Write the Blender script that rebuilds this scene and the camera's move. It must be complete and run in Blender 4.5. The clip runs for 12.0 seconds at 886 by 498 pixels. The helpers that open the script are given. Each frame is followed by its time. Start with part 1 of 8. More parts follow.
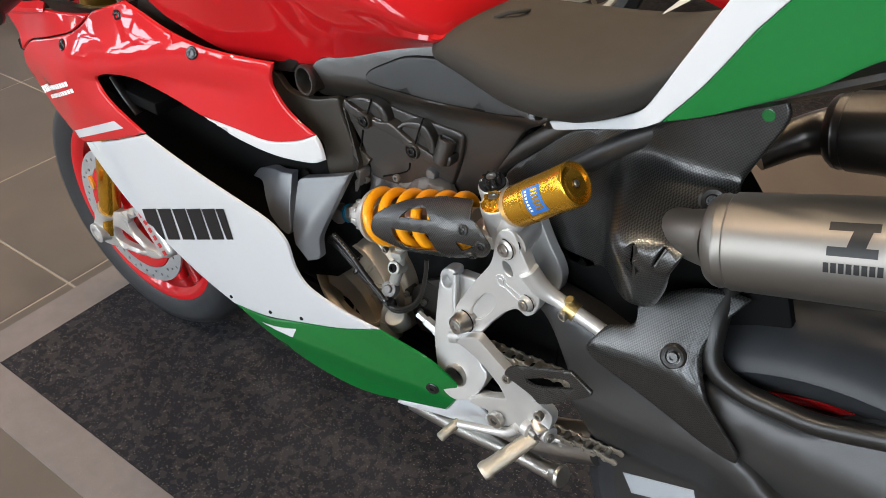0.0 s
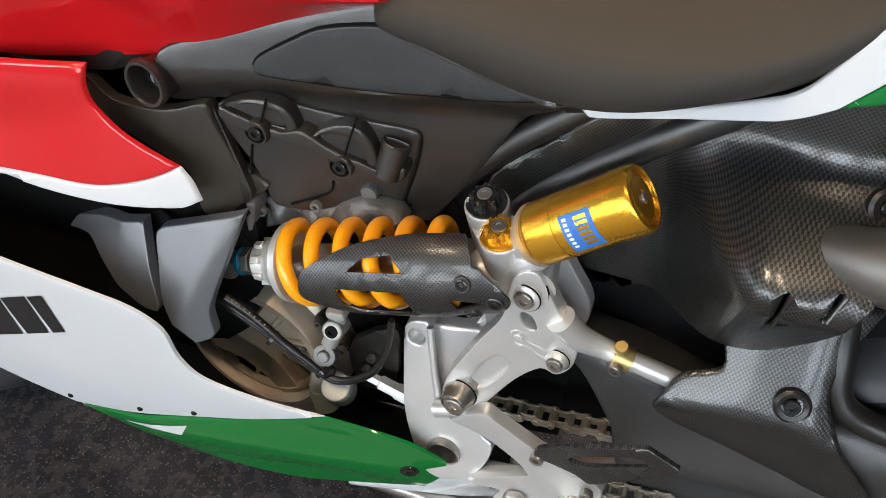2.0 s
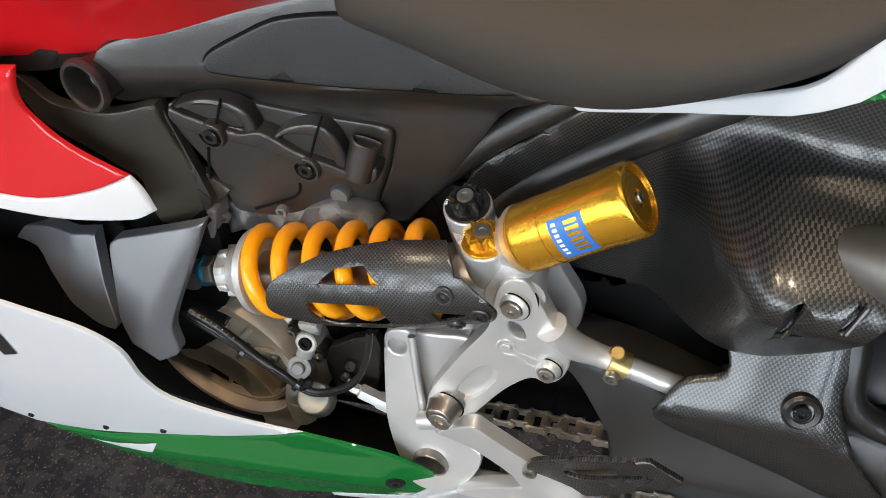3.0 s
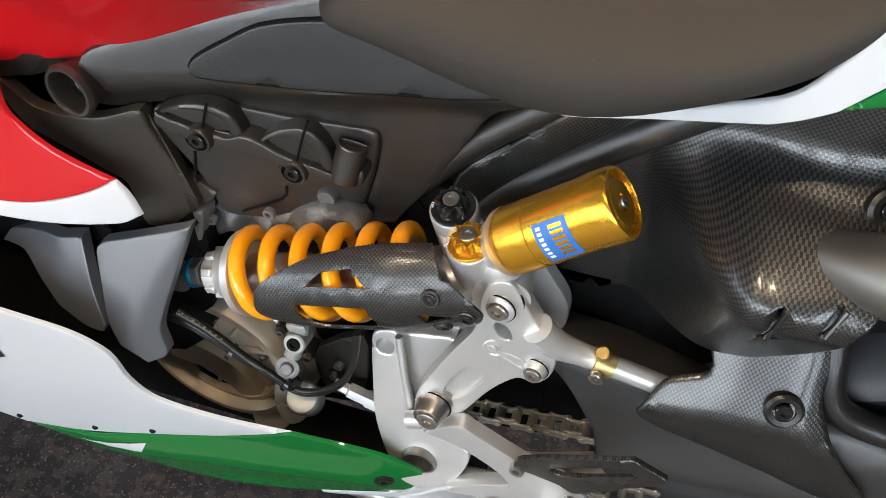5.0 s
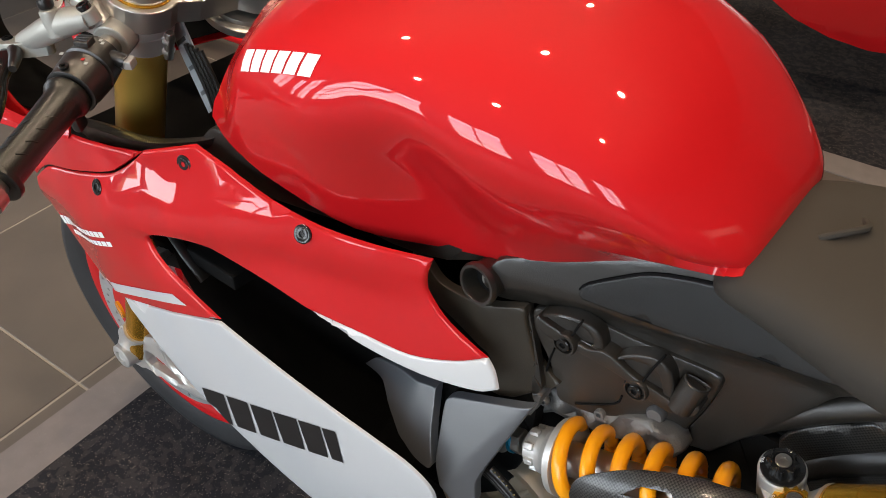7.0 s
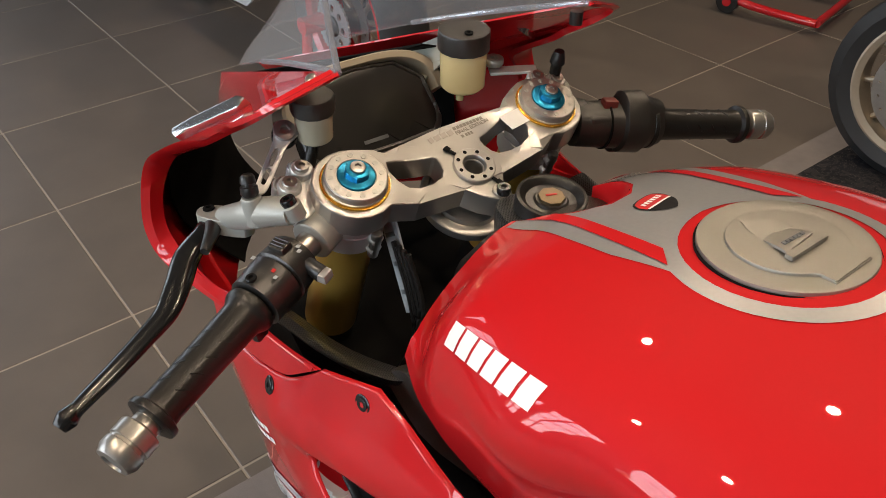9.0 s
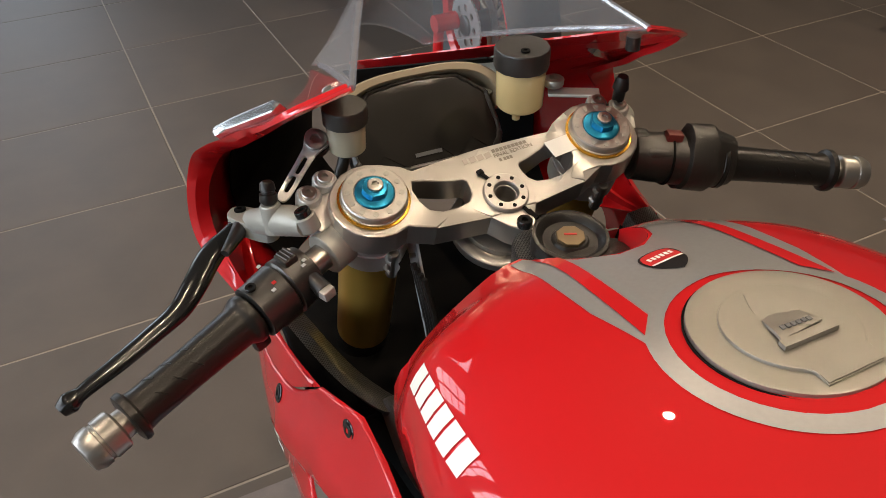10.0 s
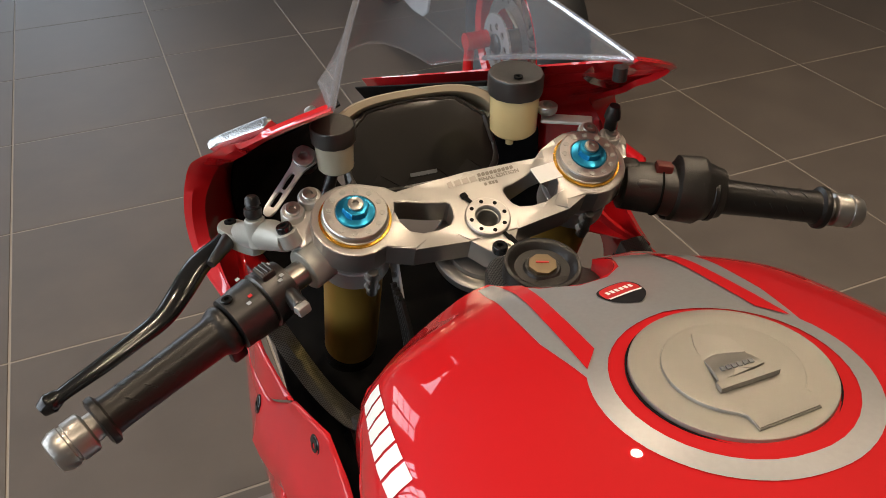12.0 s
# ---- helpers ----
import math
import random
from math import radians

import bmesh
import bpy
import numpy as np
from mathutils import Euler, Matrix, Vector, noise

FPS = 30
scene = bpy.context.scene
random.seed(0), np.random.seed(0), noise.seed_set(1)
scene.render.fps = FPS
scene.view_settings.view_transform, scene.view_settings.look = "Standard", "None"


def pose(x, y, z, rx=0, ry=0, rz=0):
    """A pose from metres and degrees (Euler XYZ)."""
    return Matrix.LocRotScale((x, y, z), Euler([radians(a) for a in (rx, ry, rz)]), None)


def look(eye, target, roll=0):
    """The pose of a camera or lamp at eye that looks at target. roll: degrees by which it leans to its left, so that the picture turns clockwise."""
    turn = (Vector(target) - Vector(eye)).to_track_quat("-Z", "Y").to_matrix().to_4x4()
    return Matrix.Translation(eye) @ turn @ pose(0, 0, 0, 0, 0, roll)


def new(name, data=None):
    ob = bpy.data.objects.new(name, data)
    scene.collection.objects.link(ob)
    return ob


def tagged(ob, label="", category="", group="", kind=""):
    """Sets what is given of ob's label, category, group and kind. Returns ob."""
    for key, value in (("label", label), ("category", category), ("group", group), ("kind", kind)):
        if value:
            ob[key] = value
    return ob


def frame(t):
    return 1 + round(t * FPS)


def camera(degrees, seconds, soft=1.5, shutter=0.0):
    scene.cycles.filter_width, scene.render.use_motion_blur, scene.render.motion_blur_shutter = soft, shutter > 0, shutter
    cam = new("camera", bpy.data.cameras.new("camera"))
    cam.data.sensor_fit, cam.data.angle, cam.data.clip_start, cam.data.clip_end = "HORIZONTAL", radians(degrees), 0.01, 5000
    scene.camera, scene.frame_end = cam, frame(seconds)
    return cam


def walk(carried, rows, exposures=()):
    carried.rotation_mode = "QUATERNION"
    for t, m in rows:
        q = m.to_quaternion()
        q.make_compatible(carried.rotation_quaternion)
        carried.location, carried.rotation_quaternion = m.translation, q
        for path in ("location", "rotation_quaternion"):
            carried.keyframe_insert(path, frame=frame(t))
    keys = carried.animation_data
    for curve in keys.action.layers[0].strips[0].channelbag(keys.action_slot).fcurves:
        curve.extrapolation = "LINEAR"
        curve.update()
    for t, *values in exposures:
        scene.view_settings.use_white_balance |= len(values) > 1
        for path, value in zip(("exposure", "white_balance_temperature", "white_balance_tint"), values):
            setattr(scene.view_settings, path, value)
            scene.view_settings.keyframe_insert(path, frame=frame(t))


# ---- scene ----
from mathutils import geometry
from mathutils.bvhtree import BVHTree

cam = camera(57.4, 12.0, 0.8)
PATH = [
    (0, (1.157, -0.74, 1.285), (0.125, 0.483, 0.084), -1.1),
    (0.5, (1.009, -0.726, 1.262), (0.24, 0.641, 0.021), 0.6),
    (1, (0.937, -0.689, 1.241), (0.275, 0.709, -0.027), 1.0),
    (1.5, (0.847, -0.596, 1.208), (0.283, 0.78, -0.13), 0.8),
    (2, (0.81, -0.542, 1.191), (0.318, 0.798, -0.21), 0.8),
    (2.5, (0.798, -0.502, 1.18), (0.344, 0.81, -0.26), 0.4),
    (3, (0.792, -0.486, 1.174), (0.362, 0.815, -0.282), 0.1),
    (5, (0.793, -0.481, 1.184), (0.393, 0.81, -0.291), 0.6),
    (5.5, (0.79, -0.494, 1.201), (0.378, 0.795, -0.272), 1.4),
    (6, (0.772, -0.515, 1.228), (0.229, 0.763, -0.212), 1.3),
    (6.5, (0.741, -0.532, 1.264), (-0.031, 0.704, -0.106), -0.2),
    (7, (0.702, -0.54, 1.305), (-0.256, 0.667, 0.031), 0.2),
    (7.5, (0.675, -0.538, 1.347), (-0.469, 0.593, 0.159), -0.7),
    (7.7, (0.659, -0.533, 1.36), (-0.548, 0.553, 0.192), -1.1),
    (9.3, (0.498, -0.341, 1.366), (-0.866, 0.474, 0.15), -0.7),
    (9.5, (0.505, -0.316, 1.367), (-0.904, 0.422, 0.154), -1.2),
    (10, (0.522, -0.272, 1.363), (-0.957, 0.323, 0.156), -1.7),
    (10.5, (0.533, -0.24, 1.367), (-0.968, 0.308, 0.164), -1.6),
    (11, (0.536, -0.228, 1.369), (-0.976, 0.304, 0.173), -1.1),
    (11.5, (0.538, -0.227, 1.37), (-0.986, 0.296, 0.185), -1.0),
    (12, (0.54, -0.228, 1.371), (-0.99, 0.294, 0.193), -0.9),
]
walk(cam, [(t, look(eye, target, roll)) for t, eye, target, roll in PATH],
     exposures=[(0, 0.34), (1, 0.24), (1.5, 0.28), (2.5, 0.42), (5.5, 0.45), (6.5, 0.3), (7.5, -0.08), (9.5, -0.21), (12, -0.22)])

# ---- world, light, exposure ----
W = bpy.data.worlds.new("showroom_sky")
scene.world = W
W.use_nodes = True
sky = W.node_tree.nodes.new("ShaderNodeTexSky")
sky.sky_type, sky.sun_disc = "NISHITA", False
sky.sun_elevation, sky.sun_rotation = radians(35), radians(200)
W.node_tree.links.new(sky.outputs[0], W.node_tree.nodes["Background"].inputs[0])
W.node_tree.nodes["Background"].inputs[1].default_value = 0.12


def lamp(name, kind, m, energy, color, **more):
    data = bpy.data.lights.new(name, kind)
    data.energy, data.color = energy, color
    if "size" in more:
        data.size = more["size"]
    if "size_y" in more:
        data.shape, data.size_y = "RECTANGLE", more["size_y"]
    if "spot" in more:
        data.spot_size, data.spot_blend = radians(more["spot"]), 0.5
    if "radius" in more:
        data.shadow_soft_size = more["radius"]
    ob = new(name, data)
    ob.matrix_world = m
    return ob


# ---- materials ----
def material(name, color, rough=0.5, metal=0.0, coat=0.0, var=0.08, scale=30.0, bump=0.0, bump_scale=200.0, spec=0.5, coat_rough=0.03):
    m = bpy.data.materials.new(name)
    m.use_nodes = True
    t = m.node_tree
    b = t.nodes["Principled BSDF"]
    b.inputs["Roughness"].default_value, b.inputs["Metallic"].default_value = rough, metal
    b.inputs["Coat Weight"].default_value, b.inputs["Coat Roughness"].default_value = coat, coat_rough
    b.inputs["Specular IOR Level"].default_value = spec
    pos = t.nodes.new("ShaderNodeTexCoord")
    big = t.nodes.new("ShaderNodeTexNoise")
    big.inputs["Scale"].default_value, big.inputs["Detail"].default_value = scale, 6
    t.links.new(pos.outputs["Object"], big.inputs["Vector"])
    mix = t.nodes.new("ShaderNodeMix")
    mix.data_type = "RGBA"
    mix.inputs["A"].default_value = (*[c * (1 - var) for c in color], 1)
    mix.inputs["B"].default_value = (*[min(1, c * (1 + var)) for c in color], 1)
    t.links.new(big.outputs["Fac"], mix.inputs["Factor"])
    t.links.new(mix.outputs["Result"], b.inputs["Base Color"])
    ramp = t.nodes.new("ShaderNodeMapRange")
    spread = 0.04 if metal > 0.4 else 0.15
    ramp.inputs["To Min"].default_value, ramp.inputs["To Max"].default_value = rough * (1 - spread), min(1, rough * (1 + spread))
    t.links.new(big.outputs["Fac"], ramp.inputs["Value"])
    t.links.new(ramp.outputs["Result"], b.inputs["Roughness"])
    if bump:
        fine = t.nodes.new("ShaderNodeTexNoise")
        fine.inputs["Scale"].default_value, fine.inputs["Detail"].default_value = bump_scale, 3
        t.links.new(pos.outputs["Object"], fine.inputs["Vector"])
        bp = t.nodes.new("ShaderNodeBump")
        bp.inputs["Strength"].default_value, bp.inputs["Distance"].default_value = bump, 0.0006
        t.links.new(fine.outputs["Fac"], bp.inputs["Height"])
        t.links.new(bp.outputs["Normal"], b.inputs["Normal"])
    return m


def carbon(name, cell=0.0017, axes="UV", dark=0.030, light=0.105, metal=0.8, rough=(0.42, 0.33), relief=0.00022):
    """Woven carbon fibre under satin lacquer: a plain weave of tows, each cell a small cylinder across its own fibre."""
    m = bpy.data.materials.new(name)
    m.use_nodes = True
    t = m.node_tree
    b = t.nodes["Principled BSDF"]
    pos = t.nodes.new("ShaderNodeTexCoord")
    sep = t.nodes.new("ShaderNodeSeparateXYZ")
    t.links.new(pos.outputs["UV" if axes == "UV" else "Object"], sep.inputs[0])
    ridge, cells = [], t.nodes.new("ShaderNodeCombineXYZ")
    for k, axis in enumerate("XY" if axes == "UV" else axes):
        scale = t.nodes.new("ShaderNodeMath")
        scale.operation, scale.inputs[1].default_value = "MULTIPLY", 1 / cell
        t.links.new(sep.outputs[axis], scale.inputs[0])
        t.links.new(scale.outputs[0], cells.inputs[k])
        turn = t.nodes.new("ShaderNodeMath")
        turn.operation, turn.inputs[1].default_value = "MULTIPLY", math.pi
        wave = t.nodes.new("ShaderNodeMath")
        wave.operation = "SINE"
        fold = t.nodes.new("ShaderNodeMath")
        fold.operation = "ABSOLUTE"
        t.links.new(scale.outputs[0], turn.inputs[0])
        t.links.new(turn.outputs[0], wave.inputs[0])
        t.links.new(wave.outputs[0], fold.inputs[0])
        ridge.append(fold)
    ch = t.nodes.new("ShaderNodeTexChecker")
    ch.inputs["Scale"].default_value = 1.0
    ch.inputs["Color1"].default_value, ch.inputs["Color2"].default_value = (dark, dark, dark, 1), (light, light, light * 0.96, 1)
    t.links.new(cells.outputs[0], ch.inputs["Vector"])
    cloud = t.nodes.new("ShaderNodeTexNoise")
    cloud.inputs["Scale"].default_value = 40
    t.links.new(pos.outputs["Object"], cloud.inputs["Vector"])
    tone = t.nodes.new("ShaderNodeMix")
    tone.data_type, tone.blend_type = "RGBA", "MULTIPLY"
    tone.inputs["Factor"].default_value = 0.5
    t.links.new(ch.outputs["Color"], tone.inputs["A"])
    t.links.new(cloud.outputs["Fac"], tone.inputs["B"])
    t.links.new(tone.outputs["Result"], b.inputs["Base Color"])
    high = t.nodes.new("ShaderNodeMix")
    t.links.new(ch.outputs["Fac"], high.inputs[0])
    t.links.new(ridge[0].outputs[0], high.inputs[2])
    t.links.new(ridge[1].outputs[0], high.inputs[3])
    bp = t.nodes.new("ShaderNodeBump")
    bp.inputs["Strength"].default_value, bp.inputs["Distance"].default_value = 1.0, relief
    t.links.new(high.outputs[0], bp.inputs["Height"])
    t.links.new(bp.outputs["Normal"], b.inputs["Normal"])
    tow = t.nodes.new("ShaderNodeMapRange")
    tow.inputs["To Min"].default_value, tow.inputs["To Max"].default_value = rough
    t.links.new(ch.outputs["Fac"], tow.inputs["Value"])
    t.links.new(tow.outputs["Result"], b.inputs["Roughness"])
    b.inputs["Metallic"].default_value = metal
    b.inputs["Coat Weight"].default_value, b.inputs["Coat Roughness"].default_value = 0.75 * metal, 0.17
    return m


def glass(name, color=(0.9, 0.93, 0.95), rough=0.02, shine=0.04, haze=0.025):
    m = bpy.data.materials.new(name)
    m.use_nodes = True
    t = m.node_tree
    clear, gloss, mix, dust, film = (t.nodes.new("ShaderNode" + k) for k in ("BsdfTransparent", "BsdfGlossy", "MixShader", "BsdfDiffuse", "MixShader"))
    mix.inputs[0].default_value, film.inputs[0].default_value = shine, haze
    dust.inputs["Color"].default_value = (0.6, 0.6, 0.62, 1)
    clear.inputs["Color"].default_value = (*color, 1)
    gloss.inputs["Roughness"].default_value = rough
    t.links.new(clear.outputs[0], mix.inputs[1])
    t.links.new(gloss.outputs[0], mix.inputs[2])
    t.links.new(mix.outputs[0], film.inputs[1])
    t.links.new(dust.outputs[0], film.inputs[2])
    t.links.new(film.outputs[0], t.nodes["Material Output"].inputs["Surface"])
    return m


def glow(name, color, strength):
    m = bpy.data.materials.new(name)
    m.use_nodes = True
    b = m.node_tree.nodes["Principled BSDF"]
    b.inputs["Base Color"].default_value = (0.8, 0.8, 0.8, 1)
    b.inputs["Emission Color"].default_value, b.inputs["Emission Strength"].default_value = (*color, 1), strength
    return m


RED = material("red_paint", (0.50, 0.007, 0.010), 0.5, coat=1.0, var=0.02, scale=8, spec=0.12, coat_rough=0.012)
WHITE = material("white_paint", (0.555, 0.565, 0.575), 0.45, coat=1.0, var=0.02, scale=8, spec=0.2, coat_rough=0.015)
GREEN = material("green_paint", (0.001, 0.128, 0.021), 0.42, coat=1.0, var=0.03, scale=8, spec=0.1, coat_rough=0.02)
SILVER_PAINT = material("silver_paint", (0.40, 0.40, 0.405), 0.36, metal=0.55, coat=1.0, var=0.08, scale=300, coat_rough=0.015)
DECAL_BLACK = material("black_decal", (0.012, 0.012, 0.013), 0.4, var=0.1, spec=0.3)
DECAL_WHITE = material("white_decal", (0.8, 0.8, 0.78), 0.4, var=0.02, spec=0.3)
BLACK = material("matt_black_plastic", (0.0135, 0.0113, 0.0088), 0.37, var=0.25, scale=60, bump=0.4, bump_scale=1100, spec=0.95)
BLACK_GLOSS = material("gloss_black_plastic", (0.01, 0.01, 0.01), 0.16, var=0.1)
GREYBLACK = material("dark_grey_plastic", (0.013, 0.0125, 0.012), 0.34, var=0.15, bump=0.2, bump_scale=1300, spec=0.85)
# real black parts, and recesses whose shade is put into this near black
DARK = material("black_parts_and_shade", (0.004, 0.004, 0.004), 0.75, var=0.2, spec=0.1)
RUBBER = material("black_rubber", (0.012, 0.011, 0.010), 0.32, var=0.2, scale=40, bump=0.3, bump_scale=600, spec=0.45)
TYRE = material("tyre_rubber", (0.022, 0.023, 0.025), 0.5, var=0.2, scale=40, bump=0.2, bump_scale=500)
SUEDE = material("brown_black_suede", (0.034, 0.0295, 0.0245), 0.8, var=0.14, scale=25, bump=0.5, bump_scale=2500, spec=0.3)
ALU = material("cast_aluminium", (0.60, 0.595, 0.58), 0.32, metal=0.62, var=0.06, scale=40, bump=0.22, bump_scale=1500)
MILLED = material("milled_aluminium", (0.43, 0.415, 0.39), 0.30, metal=0.85, var=0.05, scale=60, bump=0.12, bump_scale=1200)
STEEL = material("bright_steel", (0.42, 0.40, 0.37), 0.3, metal=0.95, var=0.1, scale=90)
TITAN = material("brushed_titanium", (0.21, 0.197, 0.18), 0.42, metal=0.9, var=0.05, scale=6, bump=0.0)
MAGNESIUM = material("brown_grey_magnesium", (0.46, 0.39, 0.30), 0.45, metal=0.6, var=0.1, bump=0.3, bump_scale=900)
GOLD = material("gold_anodised", (0.74, 0.38, 0.035), 0.24, metal=0.85, var=0.04)
GOLD_DARK = material("bronze_anodised_tube", (0.58, 0.37, 0.08), 0.30, metal=0.6, var=0.08, scale=12)
YELLOW = material("yellow_spring_paint", (0.85, 0.33, 0.005), 0.32, coat=0.7, var=0.03, spec=0.2)
BLUE = material("blue_anodised", (0.02, 0.26, 0.45), 0.28, metal=0.85, var=0.05)
BLUE_DECAL = material("blue_sticker", (0.03, 0.14, 0.44), 0.35, var=0.05)
RED_DECAL = material("red_sticker", (0.5, 0.02, 0.02), 0.4, var=0.05)
LABEL = material("pale_sticker", (0.36, 0.38, 0.40), 0.5, var=0.05)
CARBON = carbon("carbon_weave", dark=0.040, light=0.095, rough=(0.36, 0.28), relief=0.00013)
CARBON_TOP = carbon("carbon_weave_flat", 0.0016, axes="XY")
FLUID = material("amber_brake_fluid_cup", (0.70, 0.55, 0.27), 0.25, coat=0.5, var=0.1, scale=20)
FLUID_PALE = material("pale_clutch_fluid_cup", (0.42, 0.38, 0.28), 0.25, coat=0.5, var=0.15, scale=40)
SCREEN = glass("clear_screen", (0.93, 0.935, 0.95), 0.02, 0.05, 0.10)
EDGE_CLEAR = glass("pale_clear_plastic_edge", (0.62, 0.66, 0.76), 0.08, 0.30, 0.14)
DASH = material("dark_dash_glass", (0.018, 0.0165, 0.015), 0.22, var=0.25, scale=12, spec=0.3)
SATIN = material("satin_grey_plastic", (0.070, 0.076, 0.085), 0.34, var=0.08, bump=0.15, bump_scale=1300, spec=1.0)
DISC = material("brushed_disc_steel", (0.42, 0.42, 0.42), 0.5, metal=0.6, var=0.08, scale=120)
BRONZE = material("dull_bronze_plug", (0.2, 0.15, 0.09), 0.4, metal=0.8)
SWING = material("satin_black_swingarm", (0.024, 0.023, 0.022), 0.42, var=0.15, scale=20, bump=0.2, bump_scale=1500, spec=0.7)
CAST_DARK = material("raw_grey_casting", (0.16, 0.155, 0.15), 0.5, metal=0.5, var=0.2, scale=80, bump=0.8, bump_scale=500)
GREYCAST = material("grey_green_casting", (0.36, 0.36, 0.33), 0.42, metal=0.35, var=0.08, bump=0.35, bump_scale=1200)
MIRROR = material("polished_plate", (0.50, 0.50, 0.50), 0.25, metal=1.0, var=0.03)
CLAMP_GOLD = material("yellow_passivated_steel", (0.5, 0.38, 0.16), 0.35, metal=0.9, var=0.1)
ORANGE = material("orange_reflector", (0.8, 0.25, 0.01), 0.2, coat=0.5, var=0.1)


# ---- modelling helpers ----
def curve2(pts, n=5, sharp=()):
    """A closed outline through pts, rounded but at the sharp indices."""
    k, out = len(pts), []
    for i in range(k):
        a, b, c, d = (Vector(pts[(i + j) % k]) for j in (-1, 0, 1, 2))
        tb = (c - a) * 0.5 if i not in sharp else (c - b) * 0.5
        tc = (d - b) * 0.5 if (i + 1) % k not in sharp else (c - b) * 0.5
        lim = (c - b).length
        for t in (tb, tc):
            if t.length > lim:
                t *= lim / t.length
        for s in range(n):
            u = s / n
            out.append((2 * u**3 - 3 * u**2 + 1) * b + (u**3 - 2 * u**2 + u) * tb + (3 * u**2 - 2 * u**3) * c + (u**3 - u**2) * tc)
    return [tuple(p) for p in out]


def curve3(pts, n=6):
    """An open smooth line through pts."""
    out, k = [], len(pts)
    for i in range(k - 1):
        a, b, c, d = (Vector(pts[min(max(i + j, 0), k - 1)]) for j in (-1, 0, 1, 2))
        for s in range(n):
            u = s / n
            out.append((2 * u**3 - 3 * u**2 + 1) * b + (u**3 - 2 * u**2 + u) * (c - a) * 0.5 + (3 * u**2 - 2 * u**3) * c + (u**3 - u**2) * (d - b) * 0.5)
    return out + [Vector(pts[-1])]


def edge_distance(p, poly):
    a, b = np.array(poly), np.roll(np.array(poly), -1, 0)
    ab, ap = b - a, np.array(p) - a
    u = np.clip((ap * ab).sum(1) / np.maximum((ab * ab).sum(1), 1e-12), 0, 1)
    return float(np.sqrt(((ap - u[:, None] * ab) ** 2).sum(1)).min())


def inside(p, poly):
    hit, n = False, len(poly)
    for i in range(n):
        (x1, y1), (x2, y2) = poly[i], poly[i - 1]
        if (y1 > p[1]) != (y2 > p[1]) and p[0] < (x2 - x1) * (p[1] - y1) / (y2 - y1) + x1:
            hit = not hit
    return hit


SIDE = Matrix(((1, 0, 0, 0), (0, 0, -1, 0), (0, 1, 0, 0), (0, 0, 0, 1)))  # u to x, v to z, height out to the left side
FLAT = Matrix.Identity(4)


def sheet(outline, height, thick, edge=0.004, grid=0.02, m=SIDE, holes=(), back=True):
    """A panel: an outline in the plane of m, with height(u, v) over it, rounded edges and a thickness."""
    ring = [tuple(p) for p in outline]
    pts, edges = list(ring), [(i, (i + 1) % len(ring)) for i in range(len(ring))]
    for h in holes:
        k = len(pts)
        pts += [tuple(p) for p in h]
        edges += [(k + i, k + (i + 1) % len(h)) for i in range(len(h))]
    loops = [ring, *[list(h) for h in holes]]

    def depth(p):
        return min(edge_distance(p, q) for q in loops)

    ok = lambda p: inside(p, ring) and not any(inside(p, h) for h in holes)
    if edge > 0:
        for q in loops:
            k = len(q)
            for i in range(k):
                a, b, c = Vector(q[i - 1]), Vector(q[i]), Vector(q[(i + 1) % k])
                t = (c - a)
                if t.length < 1e-9:
                    continue
                n = Vector((-t.y, t.x)).normalized()
                for d in (0.3 * edge, edge):
                    for s in (1, -1):
                        p = tuple(b + n * d * s)
                        if ok(p) and depth(p) > 0.75 * d:
                            pts.append(p)
    us, vs = [p[0] for p in ring], [p[1] for p in ring]
    for i in range(int((max(us) - min(us)) / grid) + 2):
        for j in range(int((max(vs) - min(vs)) / grid) + 2):
            p = (min(us) + (i + 0.5 * (j % 2)) * grid, min(vs) + j * grid)
            if ok(p) and depth(p) > edge + 0.35 * grid:
                pts.append(p)
    flat, _, faces, *_ = geometry.delaunay_2d_cdt([Vector(p) for p in pts], edges, [], 1, 1e-6)
    bm = bmesh.new()
    uv, at = bm.loops.layers.uv.new("UVMap"), {}
    front, rear = [], []
    for p in flat:
        d = depth(p)
        roll = edge - math.sqrt(max(0, edge**2 - (edge - d) ** 2)) if d < edge else 0
        h = height(p.x, p.y)
        front.append(bm.verts.new(m @ Vector((p.x, p.y, h - roll))))
        rear.append(bm.verts.new(m @ Vector((p.x, p.y, h - max(thick, edge * 1.01)))) if back else None)
    used = {}
    for f in faces:
        c = sum((flat[i] for i in f), Vector((0, 0))) / len(f)
        if any(inside(c, h) for h in holes) or not inside(c, ring):
            continue
        bm.faces.new([front[i] for i in f])
        if back:
            bm.faces.new([rear[i] for i in reversed(f)])
        for i in range(len(f)):
            a, b = f[i], f[(i + 1) % len(f)]
            key = (min(a, b), max(a, b))
            used[key] = None if key in used else (a, b)
    if back:
        for key, ab in used.items():
            if ab:
                a, b = ab
                bm.faces.new((front[b], front[a], rear[a], rear[b]))
    for p, a, b in zip(flat, front, rear):
        at[a] = at[b] = (p.x, p.y)
    for f in bm.faces:
        for c in f.loops:
            c[uv].uv = at[c.vert]
    bmesh.ops.delete(bm, geom=[v for v in bm.verts if not v.link_faces], context="VERTS")
    return bm


